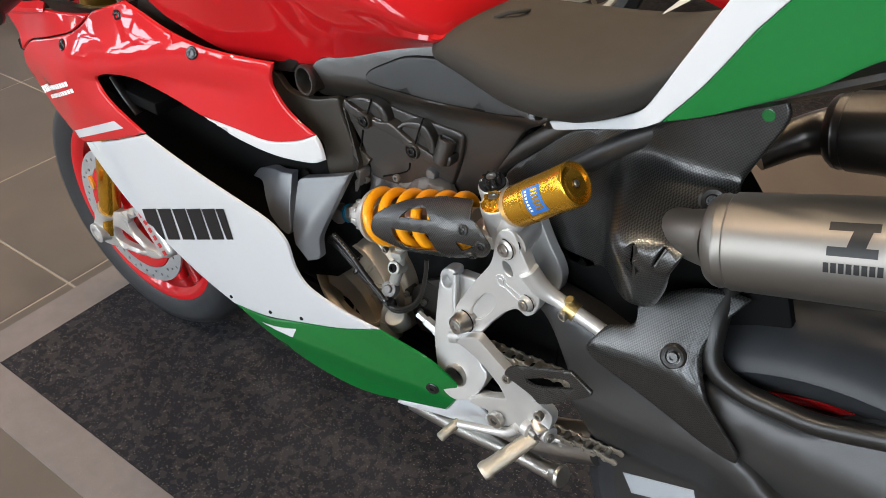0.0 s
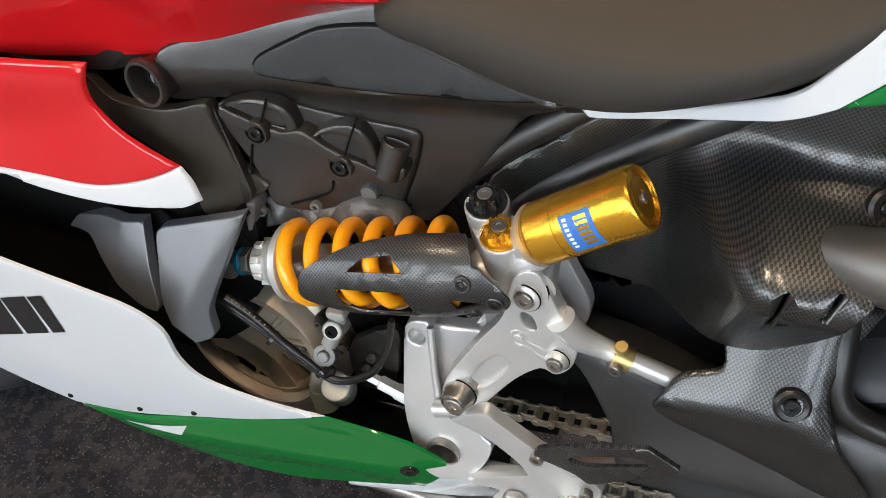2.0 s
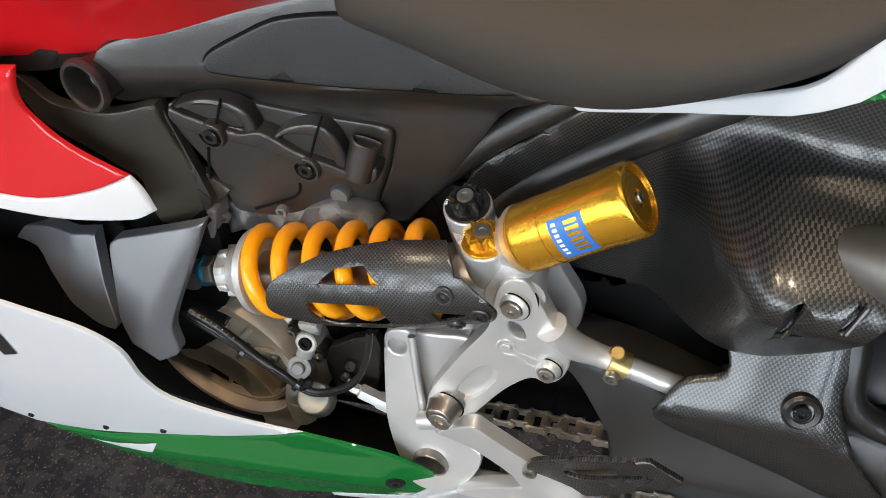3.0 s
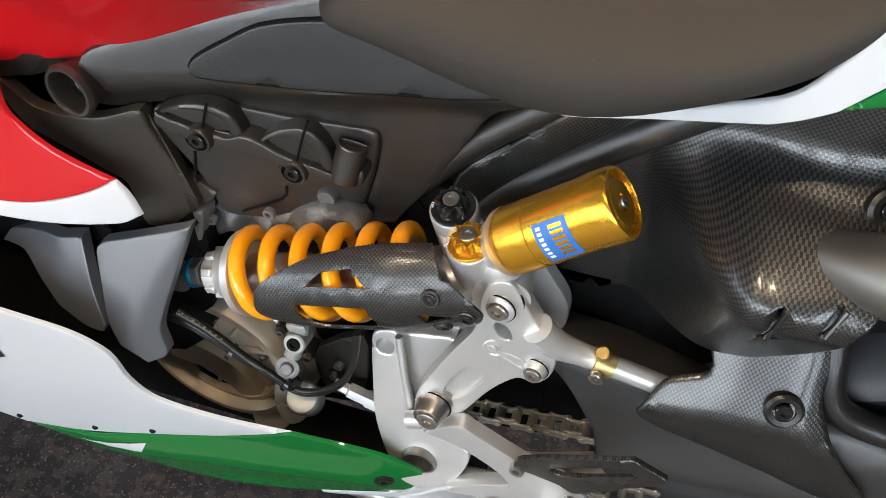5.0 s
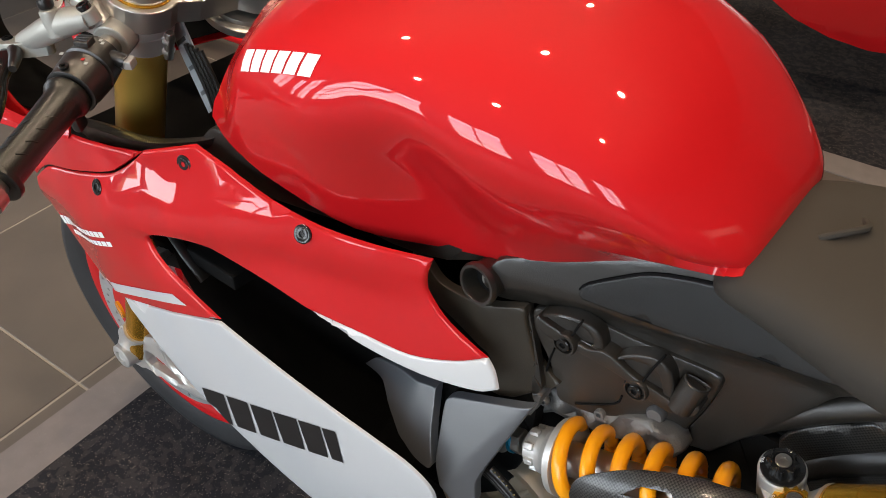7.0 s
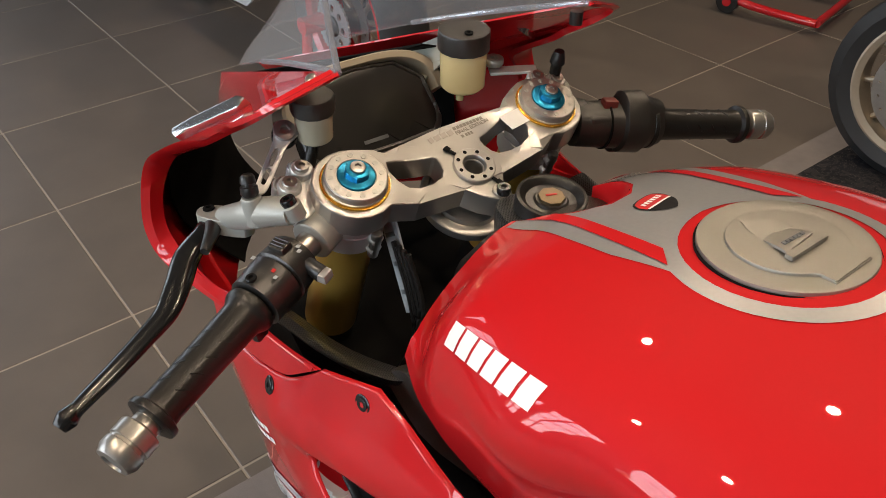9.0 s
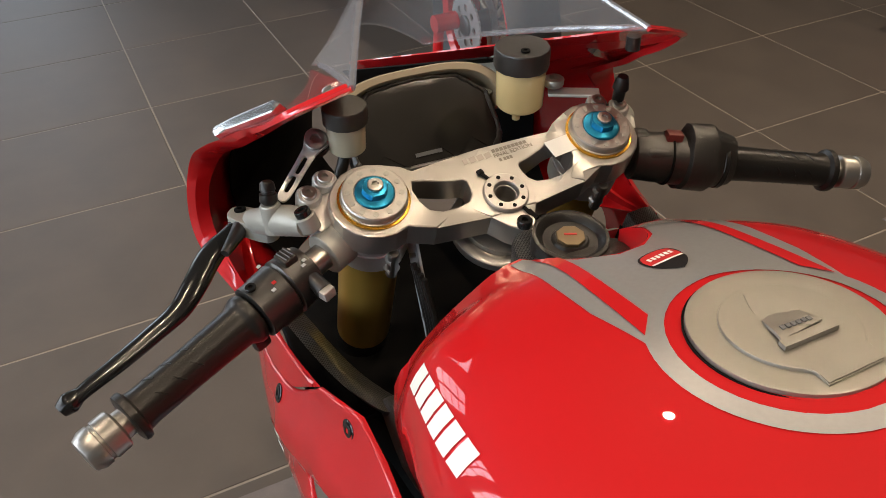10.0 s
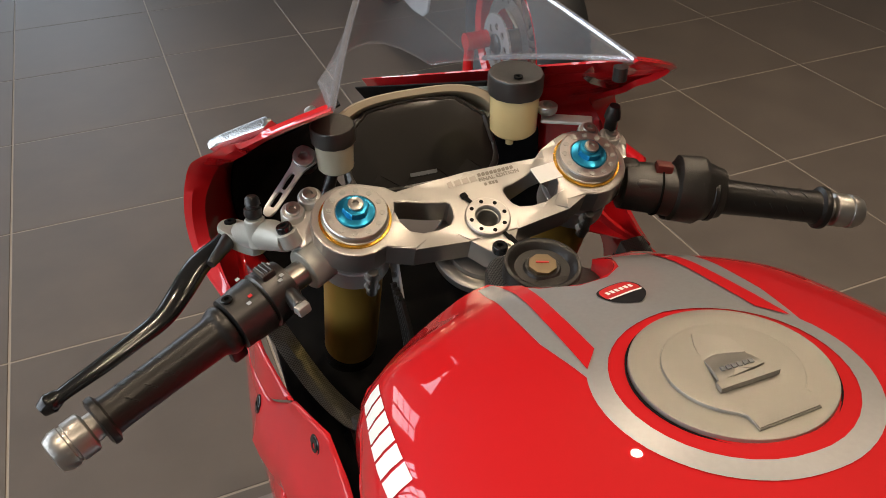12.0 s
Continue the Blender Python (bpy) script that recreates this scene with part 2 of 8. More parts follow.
def loft(rings, caps=True, closed=True):
    bm = bmesh.new()
    vs = [[bm.verts.new(p) for p in ring] for ring in rings]
    k = len(rings[0])
    for a, b in zip(vs, vs[1:]):
        for i in range(k if closed else k - 1):
            j = (i + 1) % k
            bm.faces.new((a[i], a[j], b[j], b[i]))
    if caps and closed:
        bm.faces.new(vs[0][::-1])
        bm.faces.new(vs[-1])
    bmesh.ops.recalc_face_normals(bm, faces=bm.faces)
    return bm


def frame_of(axis, ref=(0, 0, 1)):
    z = Vector(axis).normalized()
    x = Vector(ref).cross(z)
    x = (x if x.length > 1e-3 else Vector((1, 0, 0)).cross(z)).normalized()
    return Matrix((x, z.cross(x), z)).transposed()


def lathe(profile, at=(0, 0, 0), axis=(0, 0, 1), n=28, caps=True):
    """profile: (distance along the axis, radius)."""
    f, at = frame_of(axis), Vector(at)
    return loft([[at + f @ Vector((r * math.cos(6.28318 * i / n), r * math.sin(6.28318 * i / n), a)) for i in range(n)] for a, r in profile], caps)


def tube(line, r, n=12, smooth=6, flat=1.0, up=(0, 0, 1)):
    """A round bar along a line; r one radius or one at each point."""
    pts = curve3(line, smooth) if smooth else [Vector(p) for p in line]
    rs = [r] * len(pts) if not hasattr(r, "__len__") else np.interp(np.linspace(0, len(r) - 1, len(pts)), range(len(r)), r)
    rings = []
    for i, p in enumerate(pts):
        f = frame_of(pts[min(i + 1, len(pts) - 1)] - pts[max(i - 1, 0)], up)
        rings.append([p + f @ Vector((rs[i] * math.cos(6.28318 * k / n), rs[i] * flat * math.sin(6.28318 * k / n), 0)) for k in range(n)])
    return loft(rings)


def box(size, at=(0, 0, 0), m=None, bevel=0.003, seg=2):
    bm = bmesh.new()
    bmesh.ops.create_cube(bm, size=1)
    for v in bm.verts:
        v.co = Vector((v.co.x * size[0], v.co.y * size[1], v.co.z * size[2]))
    if bevel:
        bmesh.ops.bevel(bm, geom=bm.edges, offset=bevel, segments=seg, affect="EDGES", profile=0.5)
    mm = Matrix.Translation(at) @ (m or Matrix.Identity(4))
    bmesh.ops.transform(bm, matrix=mm, verts=bm.verts)
    return bm


def merge(*bms):
    out = bmesh.new()
    for b in bms:
        tmp = bpy.data.meshes.new("tmp")
        b.to_mesh(tmp)
        b.free()
        out.from_mesh(tmp)
        bpy.data.meshes.remove(tmp)
    return out


def moved(bm, m):
    bmesh.ops.transform(bm, matrix=m, verts=bm.verts)
    return bm


def mirrored(bm):
    for v in bm.verts:
        v.co.y = -v.co.y
    bmesh.ops.reverse_faces(bm, faces=bm.faces)
    return bm


def part(name, bm, mat, parent=None, label="", smooth=40):
    me = bpy.data.meshes.new(name)
    bmesh.ops.recalc_face_normals(bm, faces=bm.faces)
    for f in bm.faces:
        f.smooth = True
    lim = radians(smooth)
    for e in bm.edges:
        if len(e.link_faces) == 2 and e.calc_face_angle(0) > lim:
            e.smooth = False
    bm.to_mesh(me)
    bm.free()
    me.materials.append(mat)
    ob = new(name, me)
    ob.parent = parent
    if label:
        ob["label"] = label
    if 6 < len(me.polygons) < 30000:
        wn = ob.modifiers.new("even_shading", "WEIGHTED_NORMAL")
        wn.keep_sharp, wn.weight = True, 60
    return ob


def thing(name, label, category, group="", at=(0, 0, 0)):
    ob = new(name)
    ob.empty_display_size = 0.05
    ob.location = at
    return tagged(ob, label, category, group)


def hexhole(r, depth, at, axis, head):
    """A round bolt head with a hexagon socket."""
    f, at = frame_of(axis), Vector(at)
    n = 24

    def ring(rad, a, hexa=False):
        out = []
        for i in range(n):
            w = 6.28318 * i / n
            q = rad * (math.cos(math.pi / 6) / math.cos((w % (math.pi / 3)) - math.pi / 6) if hexa else 1)
            out.append(at + f @ Vector((q * math.cos(w), q * math.sin(w), a)))
        return out

    return loft([ring(r * 0.9, 0), ring(r, head * 0.3), ring(r, head * 0.85), ring(r * 0.9, head), ring(r * 0.5, head, True), ring(r * 0.48, head - depth, True)])


def bolt(at, axis, r, parent, mat=None, name="bolt", head=0.006, label=""):
    return part(name, hexhole(r, head * 0.6, Vector(at) - Vector(axis).normalized() * head * 0.3, axis, head), mat or STEEL, parent, label)


def lettering(name, text, size, m, mat, parent, depth=0.0004):
    """Readable words in the built-in font, as a thin mesh in the plane of m."""
    curve = bpy.data.curves.new("words", "FONT")
    curve.body, curve.size, curve.extrude, curve.resolution_u = text, size, depth, 3
    tmp = new("words", curve)
    bpy.context.view_layer.update()
    me = bpy.data.meshes.new_from_object(tmp.evaluated_get(bpy.context.evaluated_depsgraph_get()))
    bpy.data.objects.remove(tmp)
    me.transform(m)
    me.materials.append(mat)
    ob = new(name, me)
    ob.parent = parent
    return ob


def word_blocks(a, b, tall, count, slant=0.25, gap=0.22):
    """Slanted blocks that stand for a row of letters, as outlines along a to b in a plane."""
    a, b = Vector(a), Vector(b)
    d = (b - a)
    step, u = d.length / count, d.normalized()
    v = Vector((-u.y, u.x)) * tall
    out = []
    for i in range(count):
        p = a + u * step * i
        w = u * step * (1 - gap)
        s = u * tall * slant
        out.append([tuple(p), tuple(p + w), tuple(p + w + v + s), tuple(p + v + s)])
    return out


# ---- the showroom ----
TURN = radians(3.6)
FLOOR_M = Matrix.Translation((-2.399, -0.244, 0)) @ Matrix.Rotation(TURN, 4, "Z")
GROUT = material("pale_grey_grout", (0.30, 0.265, 0.225), 0.8, var=0.15, scale=30)
TILE = material("dark_slate_tile", (0.108, 0.091, 0.079), 0.52, var=0.3, scale=5, bump=0.25, bump_scale=60)
WALLPAINT = material("warm_grey_wall", (0.17, 0.16, 0.15), 0.8, var=0.05, scale=3)
CEIL = material("grey_ceiling", (0.08, 0.08, 0.08), 0.85, var=0.08, scale=3)
FRAME_DARK = material("dark_window_frame", (0.04, 0.04, 0.045), 0.45, metal=0.6)
CARPET = material("charcoal_carpet", (0.022, 0.022, 0.027), 0.95, var=0.7, scale=7, bump=1.0, bump_scale=900, spec=0.1)
CARPET_GREY = material("grey_carpet_border", (0.21, 0.19, 0.185), 0.95, var=0.15, scale=30, bump=1.0, bump_scale=900, spec=0.1)



def add_lint(m, scale, low, amount):
    """Pale lint and dust specks scattered over a base colour."""
    t = m.node_tree
    base = t.nodes["Principled BSDF"].inputs["Base Color"]
    old = base.links[0].from_socket
    pos = t.nodes.new("ShaderNodeTexCoord")
    speck = t.nodes.new("ShaderNodeTexNoise")
    speck.inputs["Scale"].default_value, speck.inputs["Detail"].default_value = scale, 1
    t.links.new(pos.outputs["Object"], speck.inputs["Vector"])
    step = t.nodes.new("ShaderNodeMapRange")
    step.inputs["From Min"].default_value, step.inputs["From Max"].default_value = low, low + 0.06
    step.inputs["To Max"].default_value = amount
    t.links.new(speck.outputs["Fac"], step.inputs["Value"])
    mix = t.nodes.new("ShaderNodeMix")
    mix.data_type = "RGBA"
    mix.inputs["B"].default_value = (0.35, 0.31, 0.27, 1)
    t.links.new(step.outputs["Result"], mix.inputs["Factor"])
    t.links.new(old, mix.inputs["A"])
    t.links.new(mix.outputs["Result"], base)


add_lint(CARPET, 60, 0.50, 0.05)
add_lint(CARPET, 260, 0.645, 0.28)
add_lint(CARPET_GREY, 300, 0.66, 0.2)
add_lint(TILE, 150, 0.74, 0.1)
add_lint(SUEDE, 800, 0.735, 0.10)
for plastic in (BLACK, SATIN, SWING, GREYBLACK):
    add_lint(plastic, 420, 0.72, 0.10)
X0, X1, Y0, Y1, ROOM_H = -8.0, 6.0, -5.0, 8.0, 4.2
floor = part("floor", box((X1 - X0, Y1 - Y0, 0.1), ((X0 + X1) / 2, (Y0 + Y1) / 2, -0.0515), bevel=0), GROUT)
tagged(floor, "dark slate tiled showroom floor with pale joints", "floor", kind="structure")
ceiling = part("ceiling", box((X1 - X0, Y1 - Y0, 0.2), ((X0 + X1) / 2, (Y0 + Y1) / 2, ROOM_H + 0.1), bevel=0), CEIL)
tagged(ceiling, "plain grey showroom ceiling", "ceiling", kind="structure")


def wall(name, a, b, label, openings=()):
    """A wall from a to b; openings along it as (from, to, sill, head) go right through."""
    a, b = Vector((*a, 0)), Vector((*b, 0))
    d = (b - a)
    m = Matrix.Translation(a) @ Matrix.Rotation(math.atan2(d.y, d.x), 4, "Z")
    bits, at = [], 0.0
    spans = sorted(openings) + [(d.length, d.length, 0, 0)]
    for s, e, lo, hi in spans:
        if s > at:
            bits.append(box((s - at, 0.25, ROOM_H), ((at + s) / 2, 0, ROOM_H / 2), bevel=0))
        if e > s:
            if lo > 0:
                bits.append(box((e - s, 0.25, lo), ((s + e) / 2, 0, lo / 2), bevel=0))
            bits.append(box((e - s, 0.25, ROOM_H - hi), ((s + e) / 2, 0, (ROOM_H + hi) / 2), bevel=0))
        at = e
    ob = part(name, moved(merge(*bits), m), WALLPAINT)
    return tagged(ob, label, "wall", kind="structure")


def window(name, m, width, lo, hi, cols, rows):
    """A glazed opening in the wall plane of m: a frame with mullions and panes."""
    top = new(name)
    top.matrix_world = m
    tagged(top, "tall showroom window with dark metal mullions", "window", kind="structure")
    for i in range(cols + 1):
        part("mullion", box((0.07, 0.1, hi - lo), (width * i / cols, 0, (lo + hi) / 2), bevel=0.004), FRAME_DARK, top)
    for j in range(rows + 1):
        part("transom", box((width, 0.09, 0.07), (width / 2, 0, lo + (hi - lo) * j / rows), bevel=0.004), FRAME_DARK, top)
    return top


SOUTH = [(1.0 + 2.1 * k, 2.45 + 2.1 * k) for k in range(6)]
WEST = [(0.9, 2.3), (3.1, 4.5)]
SILL, HEADER = 0.7, 3.6
wall("wall_south", (X0, Y0), (X1, Y0), "pale showroom wall with tall windows", [(a, b, SILL, HEADER) for a, b in SOUTH])
wall("wall_north", (X0, Y1), (X1, Y1), "plain pale showroom wall")
wall("wall_west", (X0, Y0), (X0, Y1), "pale showroom wall with two tall windows", [(a, b, SILL, HEADER) for a, b in WEST])
wall("wall_east", (X1, Y0), (X1, Y1), "plain pale showroom wall")
DAY = (0.82, 0.91, 1.0)
for k, (a, b) in enumerate(SOUTH):
    window("window_%d" % (k + 1), pose(X0 + a, Y0, 0), b - a, SILL, HEADER, 2, 4)
    lamp("daylight", "AREA", look((X0 + (a + b) / 2, Y0 - 0.2, 2.15), (X0 + (a + b) / 2, Y0 + 4, 1.6)), 112, DAY, size=b - a, size_y=HEADER - SILL)
for k, (a, b) in enumerate(WEST):
    window("window_%d" % (k + 7), pose(X0, Y0 + a, 0, 0, 0, 90), b - a, SILL, HEADER, 2, 4)
    lamp("daylight", "AREA", look((X0 - 0.2, Y0 + (a + b) / 2, 2.15), (X0 + 4, Y0 + (a + b) / 2, 1.6)), 58, DAY, size=b - a, size_y=HEADER - SILL)

# warm spot lamps on the ceiling
SPOT_GLOW = glow("warm_lamp_glow", (1.0, 0.86, 0.66), 60)
SPOT_BODY = material("white_lamp_housing", (0.6, 0.6, 0.6), 0.5)
for k, (x, y) in enumerate(((-2.0, 0.6), (0.0, 0.9), (1.4, 1.2), (-1.0, -1.6), (0.3, -1.6), (1.9, -0.6), (-2.3, 2.7), (-0.6, 3.3))):
    sp = thing("ceiling_spot", "white round ceiling spot lamp, switched on", "lamp", "ceiling spots", (x, y, ROOM_H))
    part("housing", lathe([(-0.16, 0.055), (-0.15, 0.06), (-0.02, 0.06), (0, 0.05)]), SPOT_BODY, sp)
    part("lens", lathe([(-0.164, 0.045), (-0.161, 0.05)]), SPOT_GLOW, sp, "glowing warm lens")
    lamp("spot_light", "SPOT", look((x, y, ROOM_H - 0.2), (x * 0.7 + 0.1, y * 0.6, 0)), 105, (1.0, 0.78, 0.55), spot=95, radius=0.06)


def mat(name, m, sx, sy, border, label):
    top = thing(name, label, "mat", "floor mats")
    top.matrix_world = m
    part("border", sheet([(0, 0), (sx, 0), (sx, sy), (0, sy)], lambda u, v: 0.006, 0.006, 0.002, 0.4, FLAT,
                         holes=[[(border, border), (sx - border, border), (sx - border, sy - border), (border, sy - border)]]), CARPET_GREY, top, "grey woven border")
    part("carpet", sheet([(border, border), (sx - border, border), (sx - border, sy - border), (border, sy - border)], lambda u, v: 0.007, 0.006, 0.002, 0.15, FLAT), CARPET, top, "short charcoal carpet")
    return top


mat("floor_mat", pose(-0.548, -0.487, 0, 0, 0, 2.9), 2.5, 0.97, 0.1, "charcoal carpet mat with a grey border under the motorcycle")
mat("floor_mat", pose(-0.75, 1.6, 0, 0, 0, 2.9), 2.6, 1.3, 0.1, "charcoal carpet mat with a grey border under the neighbouring motorcycle")

# ---- the motorcycle ----
bike = thing("motorcycle", "red, white and green sports motorcycle with gold suspension", "motorcycle")
LEFT = (0, -1, 0)


def quad(c, o):
    return lambda u, v: -(c[0] + c[1] * (u - o[0]) + c[2] * (v - o[1]) + c[3] * (u - o[0]) ** 2 + c[4] * (u - o[0]) * (v - o[1]) + c[5] * (v - o[1]) ** 2)


UP = quad((-0.1806, 0.2097, 0.1922, 0.2200, -0.1276, 0.0280), (0.194, 0.832))
LOW = quad((-0.2096, 0.0741, -0.0909, 0.1028, -0.0933, 0.0956), (0.251, 0.629))


def smooth(a, b, x):
    q = min(1.0, max(0.0, (x - a) / (b - a)))
    return q * q * (3 - 2 * q)


def SKIN(u, v):
    """The red side skin: one surface that runs from the tank's edge down to the front of the lower fairing."""
    w = (1 - smooth(0.70, 0.79, v)) * (1 - smooth(0.165, 0.2, u))
    e = v - min(0.845, 0.80 + 0.25 * (u - 0.04))
    ridge = (max(0.0, 1 - e / 0.055) if e > 0 else max(0.0, 1 + e / 0.03)) * smooth(-0.05, 0.02, u) * (1 - smooth(0.29, 0.40, u))
    return LOW(u, v) * w + UP(u, v) * (1 - w) - 0.016 * smooth(-0.03, -0.16, u) + 0.017 * ridge


def section_loft(table, steps=4, fine=3, caps=True):
    """Half sections (station along x; lateral, height), mirrored and smoothed both ways."""
    rows = np.array([[(x, y, z) for y, z in half] for x, half in table])
    lines = np.array([[tuple(p) for p in curve3([Vector(r) for r in rows[:, k]], steps)] for k in range(rows.shape[1])])
    rings = []
    for i in range(lines.shape[1]):
        half = curve3([Vector(p) for p in lines[:, i]], fine)
        rings.append([Vector((p.x, -p.y, p.z)) for p in half] + [Vector((p.x, p.y, p.z)) for p in half[:0:-1]])
    return loft(rings, caps)


def circle(r, at=(0, 0), n=40, a0=0.0, a1=6.28318):
    return [(at[0] + r * math.cos(a0 + (a1 - a0) * i / n), at[1] + r * math.sin(a0 + (a1 - a0) * i / n)) for i in range(n)]


def decal(name, outline, mat_, parent, tree, m, lift=0.0008, grid=0.012, label="", holes=()):
    """A thin film laid on a surface: an outline in the plane of m, dropped onto it along the plane's normal."""
    fine = []
    for a, b in zip(outline, list(outline[1:]) + [outline[0]]):
        k = max(1, int(math.dist(a, b) / 0.007))
        fine += [(a[0] + (b[0] - a[0]) * i / k, a[1] + (b[1] - a[1]) * i / k) for i in range(k)]
    outline = fine
    down = -(m.to_3x3() @ Vector((0, 0, 1)))

    def h(u, v):
        q = m @ Vector((u, v, 0))
        hit = tree.ray_cast(q - down * 2.0, down)
        return -((hit[0] - q).dot(down)) + lift if hit[0] else 0.0

    return part(name, sheet(outline, h, 0.001, 0.0, grid, m, holes, back=False), mat_, parent, label)


# tank: rounded shoulders, a knee hollow, a narrow rear end
TANK = [
    (0.112, [(0, 1.002), (0.035, 1.001), (0.07, 0.998), (0.10, 0.978), (0.122, 0.958), (0.138, 0.938), (0.146, 0.922), (0.150, 0.912)]),
    (0.140, [(0, 1.022), (0.04, 1.020), (0.082, 1.010), (0.115, 0.992), (0.14, 0.968), (0.152, 0.94), (0.158, 0.92), (0.160, 0.905)]),
    (0.165, [(0, 1.034), (0.045, 1.032), (0.09, 1.024), (0.128, 1.008), (0.152, 0.986), (0.163, 0.955), (0.166, 0.925), (0.162, 0.895)]),
    (0.20, [(0, 1.046), (0.05, 1.043), (0.095, 1.036), (0.135, 1.022), (0.158, 1.003), (0.170, 0.965), (0.168, 0.92), (0.158, 0.880)]),
    (0.28, [(0, 1.066), (0.055, 1.062), (0.10, 1.054), (0.140, 1.040), (0.166, 1.022), (0.180, 0.985), (0.160, 0.915), (0.138, 0.852)]),
    (0.36, [(0, 1.073), (0.055, 1.069), (0.10, 1.060), (0.140, 1.044), (0.163, 1.017), (0.152, 0.975), (0.118, 0.91), (0.100, 0.845)]),
    (0.44, [(0, 1.066), (0.055, 1.062), (0.10, 1.051), (0.136, 1.030), (0.155, 1.000), (0.146, 0.955), (0.112, 0.900), (0.088, 0.860)]),
    (0.515, [(0, 1.035), (0.055, 1.031), (0.093, 1.022), (0.124, 1.003), (0.136, 0.975), (0.114, 0.935), (0.082, 0.905), (0.060, 0.885)]),
    (0.567, [(0, 0.992), (0.05, 0.989), (0.083, 0.981), (0.104, 0.966), (0.110, 0.948), (0.090, 0.926), (0.065, 0.910), (0.040, 0.897)]),
    (0.597, [(0, 0.958), (0.042, 0.956), (0.068, 0.951), (0.081, 0.943), (0.084, 0.935), (0.076, 0.925), (0.06, 0.915), (0.04, 0.906)]),
    (0.606, [(0, 0.938), (0.032, 0.937), (0.052, 0.935), (0.062, 0.931), (0.065, 0.927), (0.061, 0.922), (0.05, 0.917), (0.035, 0.912)]),
]
tank_bm = section_loft(TANK)
for v in tank_bm.verts:
    v.co.y += 0.0125 * (1 - (min(0.0, v.co.y) / 0.165) ** 2) if v.co.z > 0.93 else 0.0
# the tank's front is cut out round the ignition lock
cutter = loft([[(x, y, z) for x, y in curve2([(0.06, -0.05), (0.116, -0.046), (0.145, -0.040), (0.163, -0.031), (0.175, -0.010), (0.173, 0.010), (0.160, 0.026), (0.135, 0.036), (0.10, 0.038), (0.06, 0.04)], 4)] for z in (0.985, 1.10)])
tank_me, cut_me = bpy.data.meshes.new("tank_raw"), bpy.data.meshes.new("cut_raw")
bmesh.ops.recalc_face_normals(tank_bm, faces=tank_bm.faces)
tank_bm.to_mesh(tank_me)
cutter.to_mesh(cut_me)
cutter.free()
tank_ob, cut_ob = new("tank_raw", tank_me), new("cut_raw", cut_me)
cut = tank_ob.modifiers.new("cut", "BOOLEAN")
cut.object, cut.operation = cut_ob, "DIFFERENCE"
bpy.context.view_layer.update()
done = bpy.data.meshes.new_from_object(tank_ob.evaluated_get(bpy.context.evaluated_depsgraph_get()))
tank_bm.clear()
tank_bm.from_mesh(done)
for o_ in (tank_ob, cut_ob):
    bpy.data.objects.remove(o_)
TANK_TREE = BVHTree.FromBMesh(tank_bm)
tank = part("fuel_tank", tank_bm, RED, bike, "gloss red fuel tank")
TOP = Matrix.Identity(4)
CAPX, CAPY, CAPZ, CAPS = 0.300, 0.0125, 1.0674, 0.900
ring_out = [(0.118, -0.058), (0.15, -0.062), (0.187, -0.064), (0.23, -0.0635)] + [(CAPX + 0.0745 * math.cos(a), CAPY + 0.0745 * math.sin(a)) for a in np.linspace(radians(-112), radians(112), 40)] + [(0.23, 0.0885), (0.187, 0.089), (0.15, 0.087), (0.118, 0.083),
            (0.118, 0.0395), (0.138, 0.0375), (0.162, 0.028), (0.176, 0.011), (0.178, -0.010), (0.165, -0.033), (0.147, -0.0425), (0.118, -0.048)]
decal("silver_stripe", ring_out, SILVER_PAINT, tank, TANK_TREE, TOP, 0.0006, 0.012, "silver stripe round the filler cap", holes=[circle(0.0630, (CAPX, CAPY))])
for s in (1, -1):
    decal("red_stripe", [(0.128, CAPY + 0.060 * s), (0.267, CAPY + 0.066 * s), (0.252, CAPY + 0.0535 * s), (0.15, CAPY + 0.051 * s)][::s], RED, tank, TANK_TREE, TOP, 0.0014, 0.01, "red stripe")
# the maker's badge in front of the cap, and the word on the tank's flank, as plain shapes
BADGE = Matrix.Translation((0.2055, 0.0065, 0)) @ Matrix.Rotation(radians(8), 4, "Z")
decal("badge", curve2([(-0.0135, -0.0115), (-0.007, -0.0150), (0.004, -0.0125), (0.0110, -0.0060), (0.0145, 0.0), (0.0110, 0.0060), (0.004, 0.0125), (-0.007, 0.0150), (-0.0135, 0.0115), (-0.0155, 0.0)], 4, (4,)), DECAL_BLACK, tank, TANK_TREE, BADGE, 0.0012, 0.01, "small red and black shield badge")
decal("badge_field", curve2([(-0.0125, -0.0105), (-0.0068, -0.0135), (-0.0002, -0.0130), (-0.0002, 0.0130), (-0.0068, 0.0135), (-0.0125, 0.0105), (-0.0145, 0.0)], 4, (2, 3)), RED_DECAL, tank, TANK_TREE, BADGE, 0.0015, 0.01)
for k in range(6):  # the maker's word as six plain blocks
    decal("badge_bar", [(-0.0085, -0.0100 + 0.0035 * k), (-0.0045, -0.0100 + 0.0035 * k), (-0.0045, -0.0076 + 0.0035 * k), (-0.0085, -0.0076 + 0.0035 * k)], DECAL_WHITE, tank, TANK_TREE, BADGE, 0.0018, 0.01)
decal("badge_edge", [(-0.0005, -0.0125), (0.0012, -0.0125), (0.0012, 0.0125), (-0.0005, 0.0125)], DECAL_WHITE, tank, TANK_TREE, BADGE, 0.0018, 0.01)
w_o, w_u = Vector((0.183, -0.161, 0.986)), (Vector((0.284, -0.171, 1.017)) - Vector((0.183, -0.161, 0.986)))
w_x = w_u.normalized()
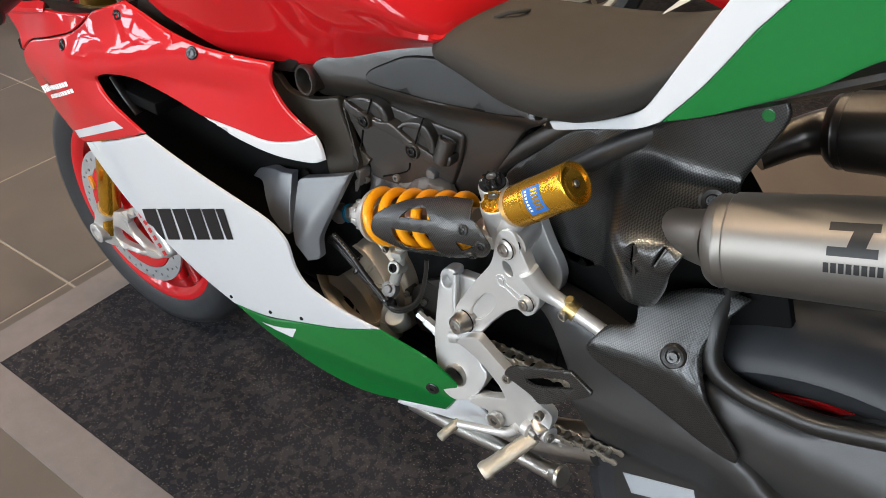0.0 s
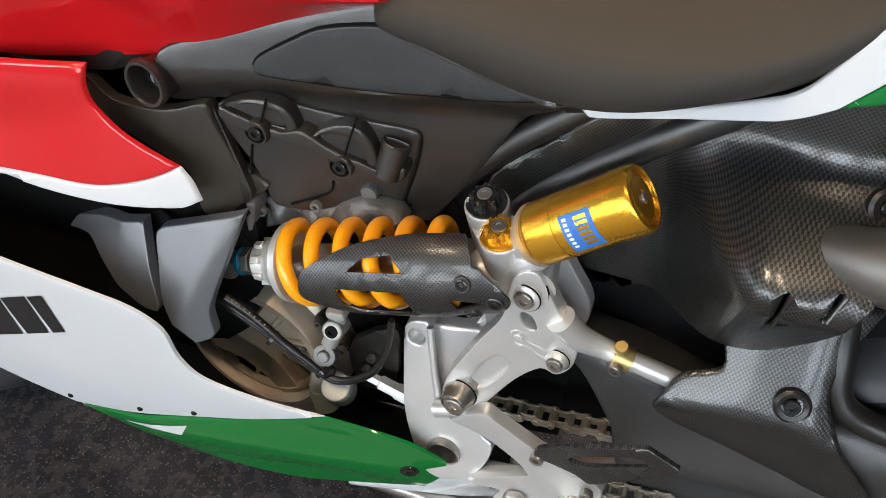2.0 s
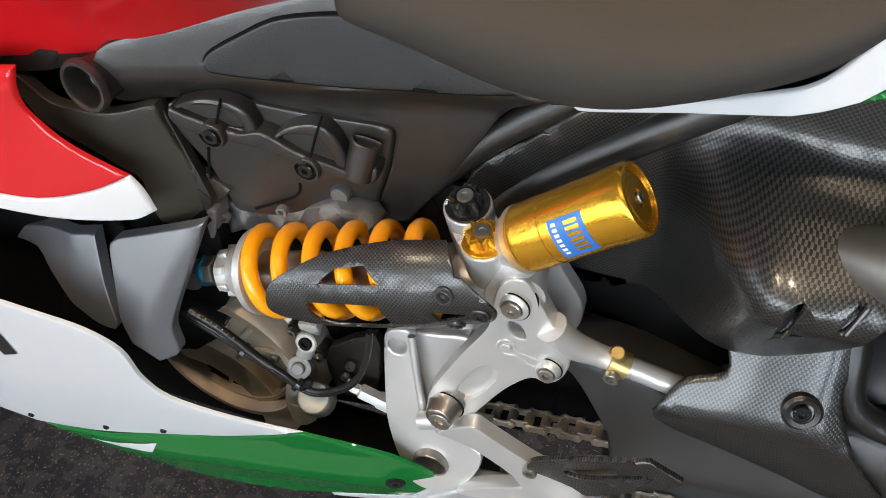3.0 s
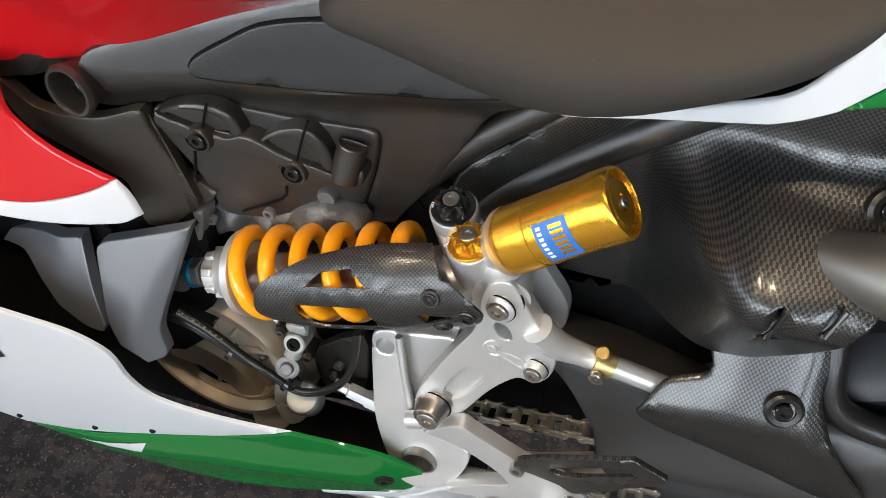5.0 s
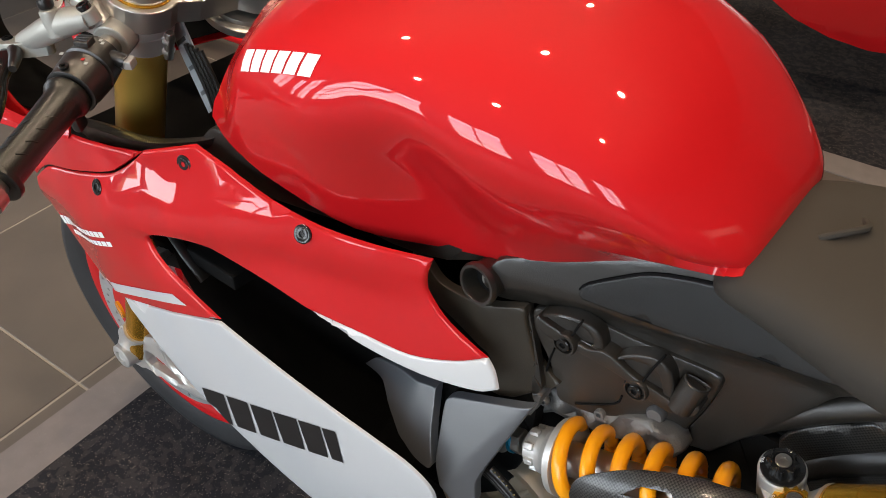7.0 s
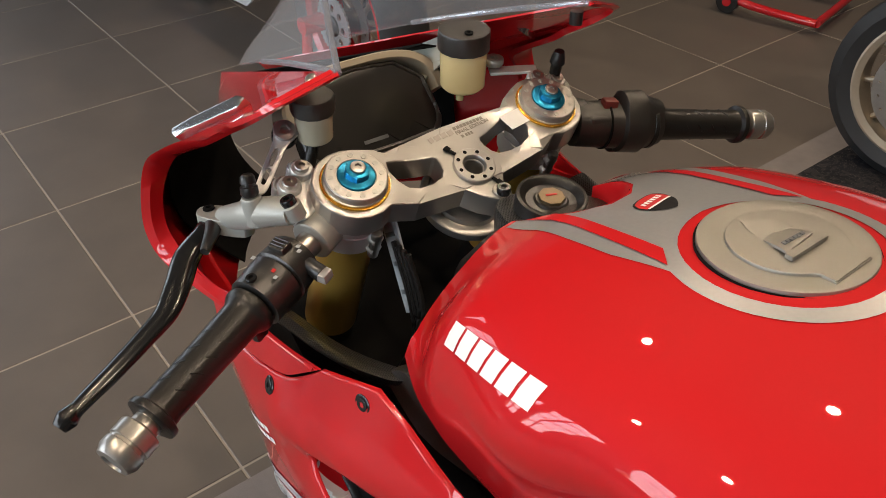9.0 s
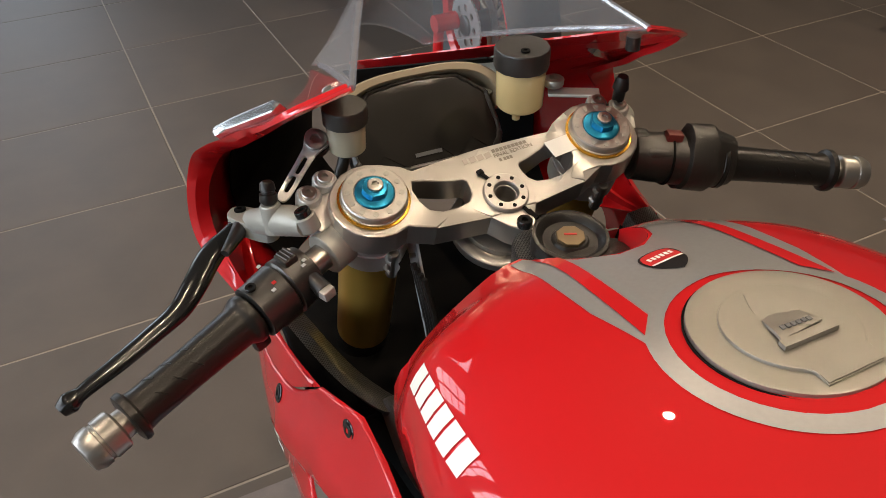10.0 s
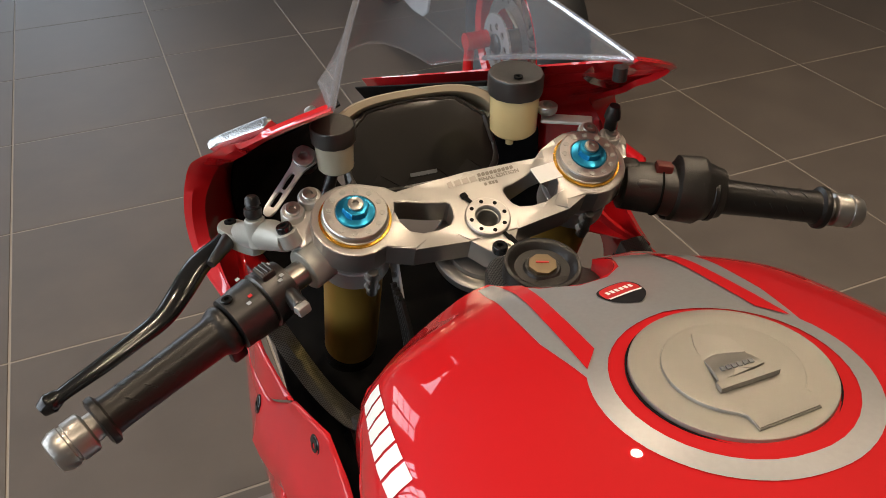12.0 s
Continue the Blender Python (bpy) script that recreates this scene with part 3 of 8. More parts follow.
w_n = w_x.cross(Vector((0, 0.0115, 0.0135))).normalized()
w_n = w_n if w_n.y < 0 else -w_n
WORD = Matrix((w_x, w_n.cross(w_x), w_n)).transposed().to_4x4()
WORD.translation = w_o
for o in word_blocks((0, 0), (w_u.length, 0), 0.0185, 6, 0.18, 0.16):
    decal("letter_block", o, DECAL_WHITE, tank, TANK_TREE, WORD, 0.0008, 0.01, "white block of the maker's word")
decal("sticker", [(0.409, -0.008), (0.427, -0.010), (0.427, 0.038), (0.408, 0.040)], LABEL, tank, TANK_TREE, TOP, 0.0008, 0.01, "small pale warning sticker")
PRINT = material("print_grey", (0.3, 0.28, 0.24), 0.6)
for k in range(3):
    decal("sticker_print", circle(0.0062, (0.4178, 0.0 + 0.0150 * k), 18), PRINT, tank, TANK_TREE, TOP, 0.0014, 0.01, holes=[circle(0.0052, (0.4178, 0.0 + 0.0150 * k), 18)])
    decal("sticker_print", circle(0.0026, (0.4178, 0.0 + 0.0150 * k), 10), PRINT, tank, TANK_TREE, TOP, 0.0014, 0.01)

CAP_SILVER = material("matt_bead_blasted_silver", (0.33, 0.315, 0.285), 0.33, metal=0.78, var=0.06, scale=60, bump=0.25, bump_scale=2500)
# filler cap: flange, flap, finger tab
cap_m = Matrix.Translation((CAPX, CAPY, CAPZ - 0.0006)) @ Matrix.Rotation(radians(-5.6), 4, "Y") @ Matrix.Diagonal((CAPS, CAPS, 1, 1))
part("cap_seal", moved(lathe([(-0.012, 0.0590), (-0.0004, 0.0606), (-0.0004, 0.0594), (-0.012, 0.0588)], n=64, caps=False), cap_m), DARK, tank, "black rubber seal")
cap = part("filler_cap", moved(lathe([(-0.01, 0.0585), (0.0, 0.0590), (0.0019, 0.0588), (0.0024, 0.0581), (0.0024, 0.047), (0.0020, 0.0462), (0.0020, 0.0005)], n=64), cap_m), CAP_SILVER, tank, "matt silver filler cap")
part("flap", sheet(circle(0.0405, (0.0005, 0.0), 56, radians(38), radians(333)) + [(0.0392, -0.0180), (0.0500, -0.0188), (0.0472, 0.0233), (0.0344, 0.0262)], lambda u, v: 0.0042, 0.004, 0.0009, 0.02, cap_m), CAP_SILVER, cap, "round cap flap with a hinge tab")
part("hinge_bar", sheet([(0.0405, -0.0175), (0.0492, -0.0182), (0.0465, 0.0226), (0.0372, 0.0252)], lambda u, v: 0.0054, 0.003, 0.0012, 0.02, cap_m), CAP_SILVER, cap)
part("finger_scoop", sheet(curve2([(-0.0086, -0.0130), (-0.0105, -0.0040), (-0.0080, 0.0090), (-0.0061, 0.0135), (0.0082, 0.0159), (0.0135, -0.0183)], 3, (0, 3, 4, 5)), lambda u, v: 0.0052 + 0.0026 * smooth(-0.010, 0.012, u), 0.002, 0.0007, 0.005, cap_m), CAP_SILVER, cap, "finger scoop")
part("scoop_tip", sheet(curve2([(-0.0340, -0.0046), (-0.0198, 0.0126), (-0.0061, 0.0135), (-0.0086, -0.0130), (-0.0215, -0.0105)], 3, (0, 2, 3)), lambda u, v: 0.0052 + 0.07 * v - 0.02 * (u + 0.02), 0.003, 0.0003, 0.006, cap_m), CAP_SILVER, cap, "pointed tip of the scoop")
part("lock_bar", sheet([(0.0132, -0.0203), (0.0106, 0.0213), (0.0174, 0.0195), (0.0193, -0.0209)][::-1], lambda u, v: 0.0086, 0.004, 0.0012, 0.02, cap_m), CAP_SILVER, cap)
part("word_bar", merge(*[sheet([(0.0035, -0.0115 + 0.0038 * k), (0.0068, -0.0117 + 0.0038 * k), (0.0066, -0.0089 + 0.0038 * k), (0.0033, -0.0087 + 0.0038 * k)], lambda u, v: 0.0078 + 0.0002, 0.0006, 0.0, 0.02, cap_m) for k in range(6)]), SATIN, cap)

# seat
SEAT = [
    (0.578, [(0, 0.925), (0.030, 0.923), (0.052, 0.915), (0.058, 0.907), (0.052, 0.897), (0.034, 0.888)]),
    (0.590, [(0, 0.936), (0.045, 0.934), (0.072, 0.924), (0.080, 0.912), (0.070, 0.898), (0.040, 0.886)]),
    (0.63, [(0, 0.944), (0.052, 0.943), (0.085, 0.934), (0.094, 0.915), (0.080, 0.896), (0.044, 0.879)]),
    (0.70, [(0, 0.948), (0.062, 0.947), (0.103, 0.936), (0.113, 0.915), (0.097, 0.890), (0.050, 0.866)]),
    (0.76, [(0, 0.952), (0.066, 0.951), (0.112, 0.941), (0.123, 0.921), (0.11, 0.898), (0.064, 0.872)]),
    (0.82, [(0, 0.964), (0.064, 0.963), (0.112, 0.954), (0.123, 0.940), (0.113, 0.922), (0.082, 0.901)]),
    (0.87, [(0, 0.988), (0.057, 0.987), (0.1, 0.978), (0.113, 0.967), (0.11, 0.953), (0.094, 0.937)]),
    (0.925, [(0, 1.045), (0.045, 1.043), (0.08, 1.036), (0.1, 1.027), (0.104, 1.014), (0.098, 0.995)]),
]
seat = part("seat", section_loft(SEAT), SUEDE, bike, "brown-black suede rider's seat")
part("strap_slot", tube([(0.632, -0.020, 0.9435), (0.645, -0.012, 0.950), (0.656, 0.004, 0.950), (0.652, 0.020, 0.9445)], 0.0028, 8), SUEDE, seat)

part("seat_tag", tube([(0.804, 0.045, 0.968), (0.818, 0.10, 0.980), (0.838, 0.17, 0.994)], [0.0008, 0.007, 0.009], 8, 4, 0.2), LABEL, seat, "pale paper tag")

# tail
TAIL = lambda u, v: 0.049 + 0.44 * (u - 0.73) if u < 0.857 else 0.105 + 0.16 * (u - 0.857)
TW = [(0.732, 0.857), (0.808, 0.896), (0.853, 0.926), (0.869, 0.941), (0.893, 0.986), (0.924, 1.045), (0.945, 1.075), (0.985, 1.078), (0.957, 1.039), (0.922, 0.98), (0.886, 0.931), (0.868, 0.918), (0.801, 0.883), (0.742, 0.852)]
TG = [(0.957, 1.039), (0.985, 1.078), (1.08, 1.12), (1.20, 1.155), (1.21, 1.12), (1.12, 1.085), (1.054, 1.045), (1.017, 1.012), (0.975, 0.983), (0.928, 0.953), (0.886, 0.931), (0.922, 0.98)]
for name, o, mt, sh, lab in (("tail_flank", TW, WHITE, (0, 5, 7, 8, 10), "gloss white tail flank"), ("tail_panel", TG, GREEN, (0, 1, 3, 4, 10), "gloss green tail panel")):
    part(name, sheet(curve2(o, 10, sh), TAIL, 0.004, 0.002, 0.011), mt, bike, lab)
    part(name, mirrored(sheet(curve2(o, 4, sh), TAIL, 0.004, 0.003, 0.04)), mt, bike, lab)
part("tail_top", section_loft([(0.93, [(0, 1.045), (0.05, 1.045), (0.09, 1.04), (0.102, 1.03)]), (1.0, [(0, 1.10), (0.05, 1.098), (0.1, 1.09), (0.115, 1.078)]), (1.2, [(0, 1.16), (0.05, 1.16), (0.11, 1.155), (0.13, 1.14)])]), WHITE, bike, "white tail top")
part("tail_tray", section_loft([(0.72, [(0, 0.855), (0.035, 0.852), (0.03, 0.835), (0, 0.83)]), (0.85, [(0, 0.915), (0.08, 0.91), (0.06, 0.895), (0, 0.89)]), (0.97, [(0, 0.985), (0.08, 0.972), (0.06, 0.955), (0, 0.945)]), (1.2, [(0, 1.1), (0.08, 1.1), (0.06, 1.08), (0, 1.07)])]), BLACK, bike, "black seat tray")

# side fairings
UPPER = [(0.052, 0.872), (0.12, 0.898), (0.171, 0.882), (0.256, 0.866), (0.312, 0.862), (0.368, 0.858), (0.365, 0.84), (0.367, 0.823), (0.383, 0.801), (0.406, 0.783), (0.426, 0.77),
         (0.398, 0.757), (0.356, 0.749), (0.309, 0.756), (0.249, 0.764), (0.19, 0.782), (0.12, 0.794), (0.075, 0.789), (0.054, 0.776), (0.073, 0.756), (0.108, 0.739), (0.156, 0.7215), (0.07, 0.683), (-0.04, 0.641),
         (-0.078, 0.645), (-0.136, 0.662), (-0.168, 0.695), (-0.176, 0.715), (-0.17, 0.738), (-0.155, 0.768), (-0.124, 0.792), (-0.065, 0.8105), (0.005, 0.834), (0.029, 0.850)]
FLASH = [(0.249, 0.764), (0.309, 0.756), (0.356, 0.749), (0.398, 0.757), (0.426, 0.77), (0.434, 0.757), (0.44, 0.738), (0.423, 0.73), (0.37, 0.73), (0.311, 0.742)]
STRIPE = [(-0.083, 0.646), (0.086, 0.7215), (0.107, 0.716), (-0.063, 0.6405)]
LOWER_WHITE = [(-0.04, 0.6395), (0.07, 0.6815), (0.158, 0.7205), (0.231, 0.699), (0.296, 0.682), (0.352, 0.668), (0.392, 0.655), (0.415, 0.63), (0.418, 0.585), (0.433, 0.553), (0.484, 0.532), (0.55, 0.522), (0.475, 0.486), (0.398, 0.458), (0.313, 0.429),
               (0.24, 0.42), (0.175, 0.45), (0.11, 0.49), (0.056, 0.527), (0.011, 0.573)]
LOWER_GREEN = [(0.24, 0.42), (0.313, 0.429), (0.398, 0.458), (0.475, 0.486), (0.55, 0.522), (0.63, 0.5), (0.677, 0.457), (0.642, 0.393), (0.56, 0.365), (0.494, 0.345), (0.43, 0.345), (0.36, 0.362), (0.29, 0.395)]
LOWER_TIP = [(0.642, 0.393), (0.677, 0.457), (0.701, 0.437), (0.724, 0.403), (0.677, 0.38), (0.626, 0.37), (0.551, 0.352), (0.56, 0.365)]
COWLS = [(-0.157, 0.770), (-0.124, 0.794), (-0.065, 0.8125), (0.005, 0.836), (0.028, 0.852), (0.048, 0.869), (0, 0.861), (-0.064, 0.854), (-0.12, 0.844), (-0.17, 0.846), (-0.205, 0.858), (-0.225, 0.845), (-0.19, 0.82), (-0.160, 0.796)]


def BELLY(u, v):
    """The green belly: a soft ridge along it that drops backward."""
    crease = float(np.interp(u, (0.24, 0.36, 0.50, 0.62, 0.72), (0.425, 0.415, 0.430, 0.440, 0.425)))
    return LOW(u, v) + 0.009 * max(0.0, 1 - abs(v - crease) / 0.045) * smooth(0.26, 0.36, u) * (1 - smooth(0.60, 0.68, u))


SKIN_LOW = lambda u, v: LOW(u, v) - 0.016 * smooth(-0.03, -0.16, u)
panels = {}
for name, outl, f, mt, sharp, lab in (
    ("upper_fairing", UPPER, SKIN, RED, (0, 1, 5, 10, 14, 21, 22, 23, 29), "gloss red upper side fairing"),
    ("cowl_side", COWLS, SKIN, RED, (0, 5, 11), "gloss red side of the nose cowl"),
    ("white_flash", FLASH, UP, WHITE, (0, 4, 6), "white flash of the upper fairing"),
    ("lower_fairing", LOWER_WHITE, SKIN_LOW, WHITE, (0, 1, 2, 11, 15), "gloss white lower side fairing"),
    ("belly_fairing", LOWER_GREEN, BELLY, GREEN, (0, 4, 6, 7), "gloss green belly fairing"),
    ("belly_tip", LOWER_TIP, LOW, WHITE, (0, 1, 3), "white tail end of the belly fairing"),
):
    bm = sheet(curve2(outl, 4, sharp), f, 0.004, 0.003, 0.022)
    tree = BVHTree.FromBMesh(bm)
    panels[name] = (part(name, bm, mt, bike, lab), tree)
    part(name, mirrored(sheet(curve2(outl, 4, sharp), f, 0.004, 0.0, 0.04)), mt, bike, lab)
red_side, red_tree = panels["upper_fairing"]
decal("white_stripe", STRIPE, WHITE, red_side, red_tree, SIDE, 0.0008, 0.02, "white stripe")
for o in ([(0.0715, 0.5512), (0.1161, 0.5707), (0.1094, 0.5029), (0.0676, 0.4841)],
          [(0.1207, 0.5715), (0.1606, 0.5889), (0.1558, 0.5235), (0.1186, 0.507)],
          [(0.165, 0.5895), (0.2024, 0.6057), (0.1991, 0.5426), (0.1643, 0.5273)],
          [(0.2049, 0.6057), (0.2431, 0.622), (0.2413, 0.561), (0.2055, 0.5454)],
          [(0.2455, 0.6219), (0.2787, 0.6361), (0.2781, 0.577), (0.2473, 0.5636)],
          [(0.281, 0.636), (0.3006, 0.6447), (0.3006, 0.5867), (0.2838, 0.5794)]):
    decal("letter_block", o, DECAL_BLACK, panels["lower_fairing"][0], panels["lower_fairing"][1], SIDE, 0.0008, 0.012, "black block of the maker's word")
decal("white_wedge", [(0.30, 0.412), (0.352, 0.428), (0.386, 0.442), (0.374, 0.418)], WHITE, panels["belly_fairing"][0], panels["belly_fairing"][1], SIDE, 0.0008, 0.02, "white wedge")
for o in word_blocks((-0.160, 0.688), (-0.110, 0.711), 0.012, 4, 0.1, 0.12) + word_blocks((-0.106, 0.713), (-0.012, 0.752), 0.0075, 9, 0.1, 0.15) + word_blocks((-0.132, 0.687), (-0.002, 0.744), 0.0065, 12, 0.1, 0.15):
    decal("lettering_bar", o, DECAL_WHITE, red_side, red_tree, SIDE, 0.0008, 0.02)


def fairing_screw(x, z, f, owner, r=0.006):
    h = f(x, z)
    n = Vector((-(f(x + 0.004, z) - f(x - 0.004, z)) / 0.008, -1, -(f(x, z + 0.004) - f(x, z - 0.004)) / 0.008))
    p = Vector((x, -h, z)) + n.normalized() * 0.0006
    part("screw_washer", lathe([(-0.002, r * 1.5), (0.0004, r * 1.5), (0.001, r * 1.35), (0.0006, r * 1.05)], p, n, 20), BLACK_GLOSS, owner)
    bolt(p, n, r, owner, BLACK_GLOSS, "screw", 0.0025)


for x, z in ((0.254, 0.856), (0.108, 0.876), (-0.011, 0.8155)):
    fairing_screw(x, z, SKIN, panels["upper_fairing"][0])
fairing_screw(0.631, 0.444, BELLY, panels["belly_fairing"][0], 0.0065)
for x, z in ((0.33, 0.448), (0.40, 0.470), (0.24, 0.437)):
    fairing_screw(x, z, LOW, panels["lower_fairing"][0], 0.0022)
# black channel between tank and fairing
STRIPB = [(0.085, 0.872), (0.118, 0.905), (0.15, 0.903), (0.21, 0.885), (0.27, 0.865), (0.33, 0.858), (0.43, 0.862), (0.56, 0.888), (0.53, 0.90), (0.36, 0.83), (0.25, 0.84), (0.14, 0.85)]
part("tank_channel", sheet(curve2(STRIPB, 4, (0, 7)), lambda u, v: 0.158 - 0.27 * max(0, u - 0.15), 0.01, 0.004, 0.02), BLACK, bike, "black channel under the tank")
for x in (0.185, 0.262):
    part("channel_slot", tube([(x, -0.1545 + 0.27 * (x - 0.15), 0.876), (x + 0.022, -0.1505 + 0.27 * (x - 0.15), 0.868)], 0.0035, 8, flat=0.6), DARK, bike)
# intake: near-black sheet that stands for the shaded depth behind the opening
part("intake_duct", sheet(curve2([(-0.01, 0.74), (0.05, 0.80), (0.25, 0.80), (0.44, 0.74), (0.45, 0.60), (0.40, 0.50), (0.20, 0.47), (0.05, 0.55), (-0.02, 0.65)], 3), lambda u, v: 0.112 + 0.13 * (0.3 - u), 0.02, 0.004, 0.03), DARK, bike, "near-black air intake duct, shade put in its colour")
part("intake_vane", tube([(0.060, -0.196, 0.776), (0.072, -0.192, 0.752), (0.095, -0.188, 0.722)], [0.006, 0.007, 0.008], 10, flat=0.5), GREYBLACK, bike, "grey vane in the air intake")

# matt black frame cover with its textured field, ring boss, belt cover
FRM0 = lambda u, v: 0.047 + 0.062 * (max(0.0, 0.63 - u) / 0.22) ** 1.2


def FRM(u, v):
    """The frame cover's face: an upper face, a crease along the beam, and a lower face that leans inward."""
    crease = np.interp(u, (0.40, 0.423, 0.484, 0.583, 0.715), (0.834, 0.838, 0.840, 0.833, 0.849))
    return FRM0(u, v) - min(0.014, 0.75 * max(0.0, crease - v)) - 0.15 * max(0.0, v - crease)


FRAME = [(0.4125, 0.861), (0.4483, 0.8744), (0.4862, 0.8843), (0.5271, 0.8949), (0.5563, 0.9016), (0.5888, 0.9058), (0.6181, 0.8948), (0.6455, 0.8866), (0.6933, 0.8732), (0.7316, 0.8577), (0.7147, 0.8418), (0.6886, 0.8216), (0.6735, 0.7957), (0.6563, 0.7629), (0.635, 0.7262), (0.6127, 0.6917), (0.5787, 0.6899), (0.59, 0.7201), (0.5977, 0.7458), (0.6025, 0.7699), (0.6037, 0.7847), (0.5973, 0.7914), (0.5583, 0.7984), (0.5182, 0.8056), (0.4813, 0.8133), (0.4435, 0.8131), (0.4209, 0.81), (0.4057, 0.8122), (0.4031, 0.8256)]
cover = part("frame_cover", sheet(curve2(FRAME, 4, (9, 10, 15, 16)), FRM, 0.02, 0.004, 0.009), BLACK, bike, "matt black plastic frame cover")
TRI = [(0.4841, 0.8541), (0.4901, 0.8625), (0.5118, 0.875), (0.5329, 0.8853), (0.5604, 0.8895), (0.5859, 0.8904), (0.5947, 0.8862), (0.6232, 0.8749), (0.6635, 0.8647), (0.7055, 0.8565), (0.6963, 0.8511), (0.6443, 0.8411), (0.5843, 0.8377), (0.527, 0.8421), (0.488, 0.8473)]
KNURL = carbon("knurled_black_plastic", 0.0011, dark=0.017, light=0.022, metal=0.0, rough=(0.42, 0.36), relief=0.00007)
part("knee_pad", sheet(curve2(TRI, 3, (6, 9)), lambda u, v: FRM(u, v) + 0.0036, 0.008, 0.0022, 0.012), KNURL, cover, "finely knurled field")
part("pad_frame", sheet(curve2([(0.5876, 0.8974), (0.6007, 0.8944), (0.6468, 0.8783), (0.6948, 0.8657), (0.7227, 0.8577), (0.7157, 0.8529), (0.7058, 0.854), (0.6595, 0.8639), (0.6232, 0.8725), (0.5961, 0.8839), (0.5881, 0.8889)], 3, (4,)), lambda u, v: FRM(u, v) + 0.0095, 0.012, 0.0024, 0.012), BLACK, cover)
part("pad_seam", tube([(u, -FRM(u, v) - 0.0006, v) for u, v in curve2(TRI, 2)], 0.0015, 6, 0), DARK, cover)
BOSS = Vector((0.4035, -0.111, 0.8365))
BOSS_AX = (-0.12, -1, 0.10)
part("ring_boss", lathe([(-0.05, 0.017), (-0.006, 0.0175), (0.0, 0.0200), (0.003, 0.0205), (0.0068, 0.0190), (0.0068, 0.0165), (0.004, 0.0150), (-0.016, 0.0142)], BOSS, BOSS_AX, 40), BLACK, cover, "black rubber-edged ring boss")
part("boss_hole", lathe([(-0.010, 0.0143), (-0.018, 0.0138), (-0.0185, 0.001)], BOSS, BOSS_AX, 30), DARK, cover)
bolt(BOSS + Vector((0.002, 0.010, -0.001)), BOSS_AX, 0.0058, cover, STEEL)
BF = lambda u, v: FRM0(u, v) - 0.006
BELT = [(0.4439, 0.8097), (0.4536, 0.8139), (0.4842, 0.8183), (0.5245, 0.8087), (0.5602, 0.8015), (0.601, 0.7948), (0.6056, 0.787), (0.6006, 0.7567), (0.5916, 0.7239), (0.5804, 0.6939), (0.549, 0.6948), (0.5123, 0.6962), (0.4769, 0.7023), (0.4708, 0.7219), (0.4624, 0.7516), (0.4471, 0.7861)]
belt = part("belt_cover", sheet(curve2(BELT, 3), lambda u, v: BF(u, v) - 0.004, 0.008, 0.003, 0.014), BLACK, bike, "black moulded belt cover")
RIB = [(0.4559, 0.8195), (0.4599, 0.8165), (0.4775, 0.8062), (0.4993, 0.7959), (0.5136, 0.7978), (0.5265, 0.79), (0.5432, 0.7772), (0.563, 0.7684), (0.5792, 0.7618), (0.5967, 0.7677), (0.5967, 0.7548), (0.589, 0.7494), (0.5738, 0.7483), (0.5532, 0.7568), (0.5302, 0.7734), (0.4995, 0.7861), (0.473, 0.7945), (0.4582, 0.8029), (0.4536, 0.8113)]
part("rib", sheet(curve2(RIB, 3), lambda u, v: BF(u, v) + 0.012, 0.018, 0.0022, 0.009), BLACK, belt)
HUMPS = ([(0.4543, 0.8142), (0.4609, 0.8209), (0.4781, 0.8251), (0.495, 0.8223), (0.5064, 0.8143), (0.5117, 0.7992), (0.51, 0.7937), (0.4973, 0.793), (0.4753, 0.8029)],
         [(0.522, 0.7875), (0.5256, 0.7952), (0.5363, 0.802), (0.5535, 0.8042), (0.5648, 0.7973), (0.5715, 0.7817), (0.5738, 0.7612), (0.5615, 0.7658), (0.5415, 0.7741)])
INNER = ([(0.4573, 0.8122), (0.464, 0.8174), (0.4777, 0.8195), (0.4904, 0.8166), (0.4992, 0.8095), (0.5009, 0.7968), (0.476, 0.806)],
         [(0.5279, 0.7888), (0.5343, 0.7933), (0.5497, 0.7928), (0.5579, 0.7866), (0.5632, 0.7734), (0.5641, 0.7665), (0.5438, 0.7759)])
for outer, inner in zip(HUMPS, INNER):
    part("pulley_hump", sheet(curve2(outer, 3), lambda u, v: BF(u, v) + 0.009, 0.014, 0.0028, 0.008, holes=[curve2(inner, 3)]), BLACK, belt)
    part("hump_face", sheet(curve2(inner, 3), lambda u, v: BF(u, v) + 0.0055, 0.008, 0.0008, 0.010), BLACK, belt)
spout_at = Vector((0.5859, -0.054, 0.7762))
part("spout", moved(loft([[Vector((r * math.cos(a), r * 0.95 * math.sin(a) if math.sin(a) < 0 else 0.25 * r * math.sin(a), z)) for a in np.linspace(0, 6.28318, 28, endpoint=False)] for z, r in ((-0.022, 0.0118), (0.006, 0.0122), (0.011, 0.0124), (0.0122, 0.0112), (0.0112, 0.0098), (0.0085, 0.0092))]), Matrix.Translation(spout_at) @ pose(0, 0, 0, -8, 14, 8)), BLACK, belt, "half-round moulded spout")
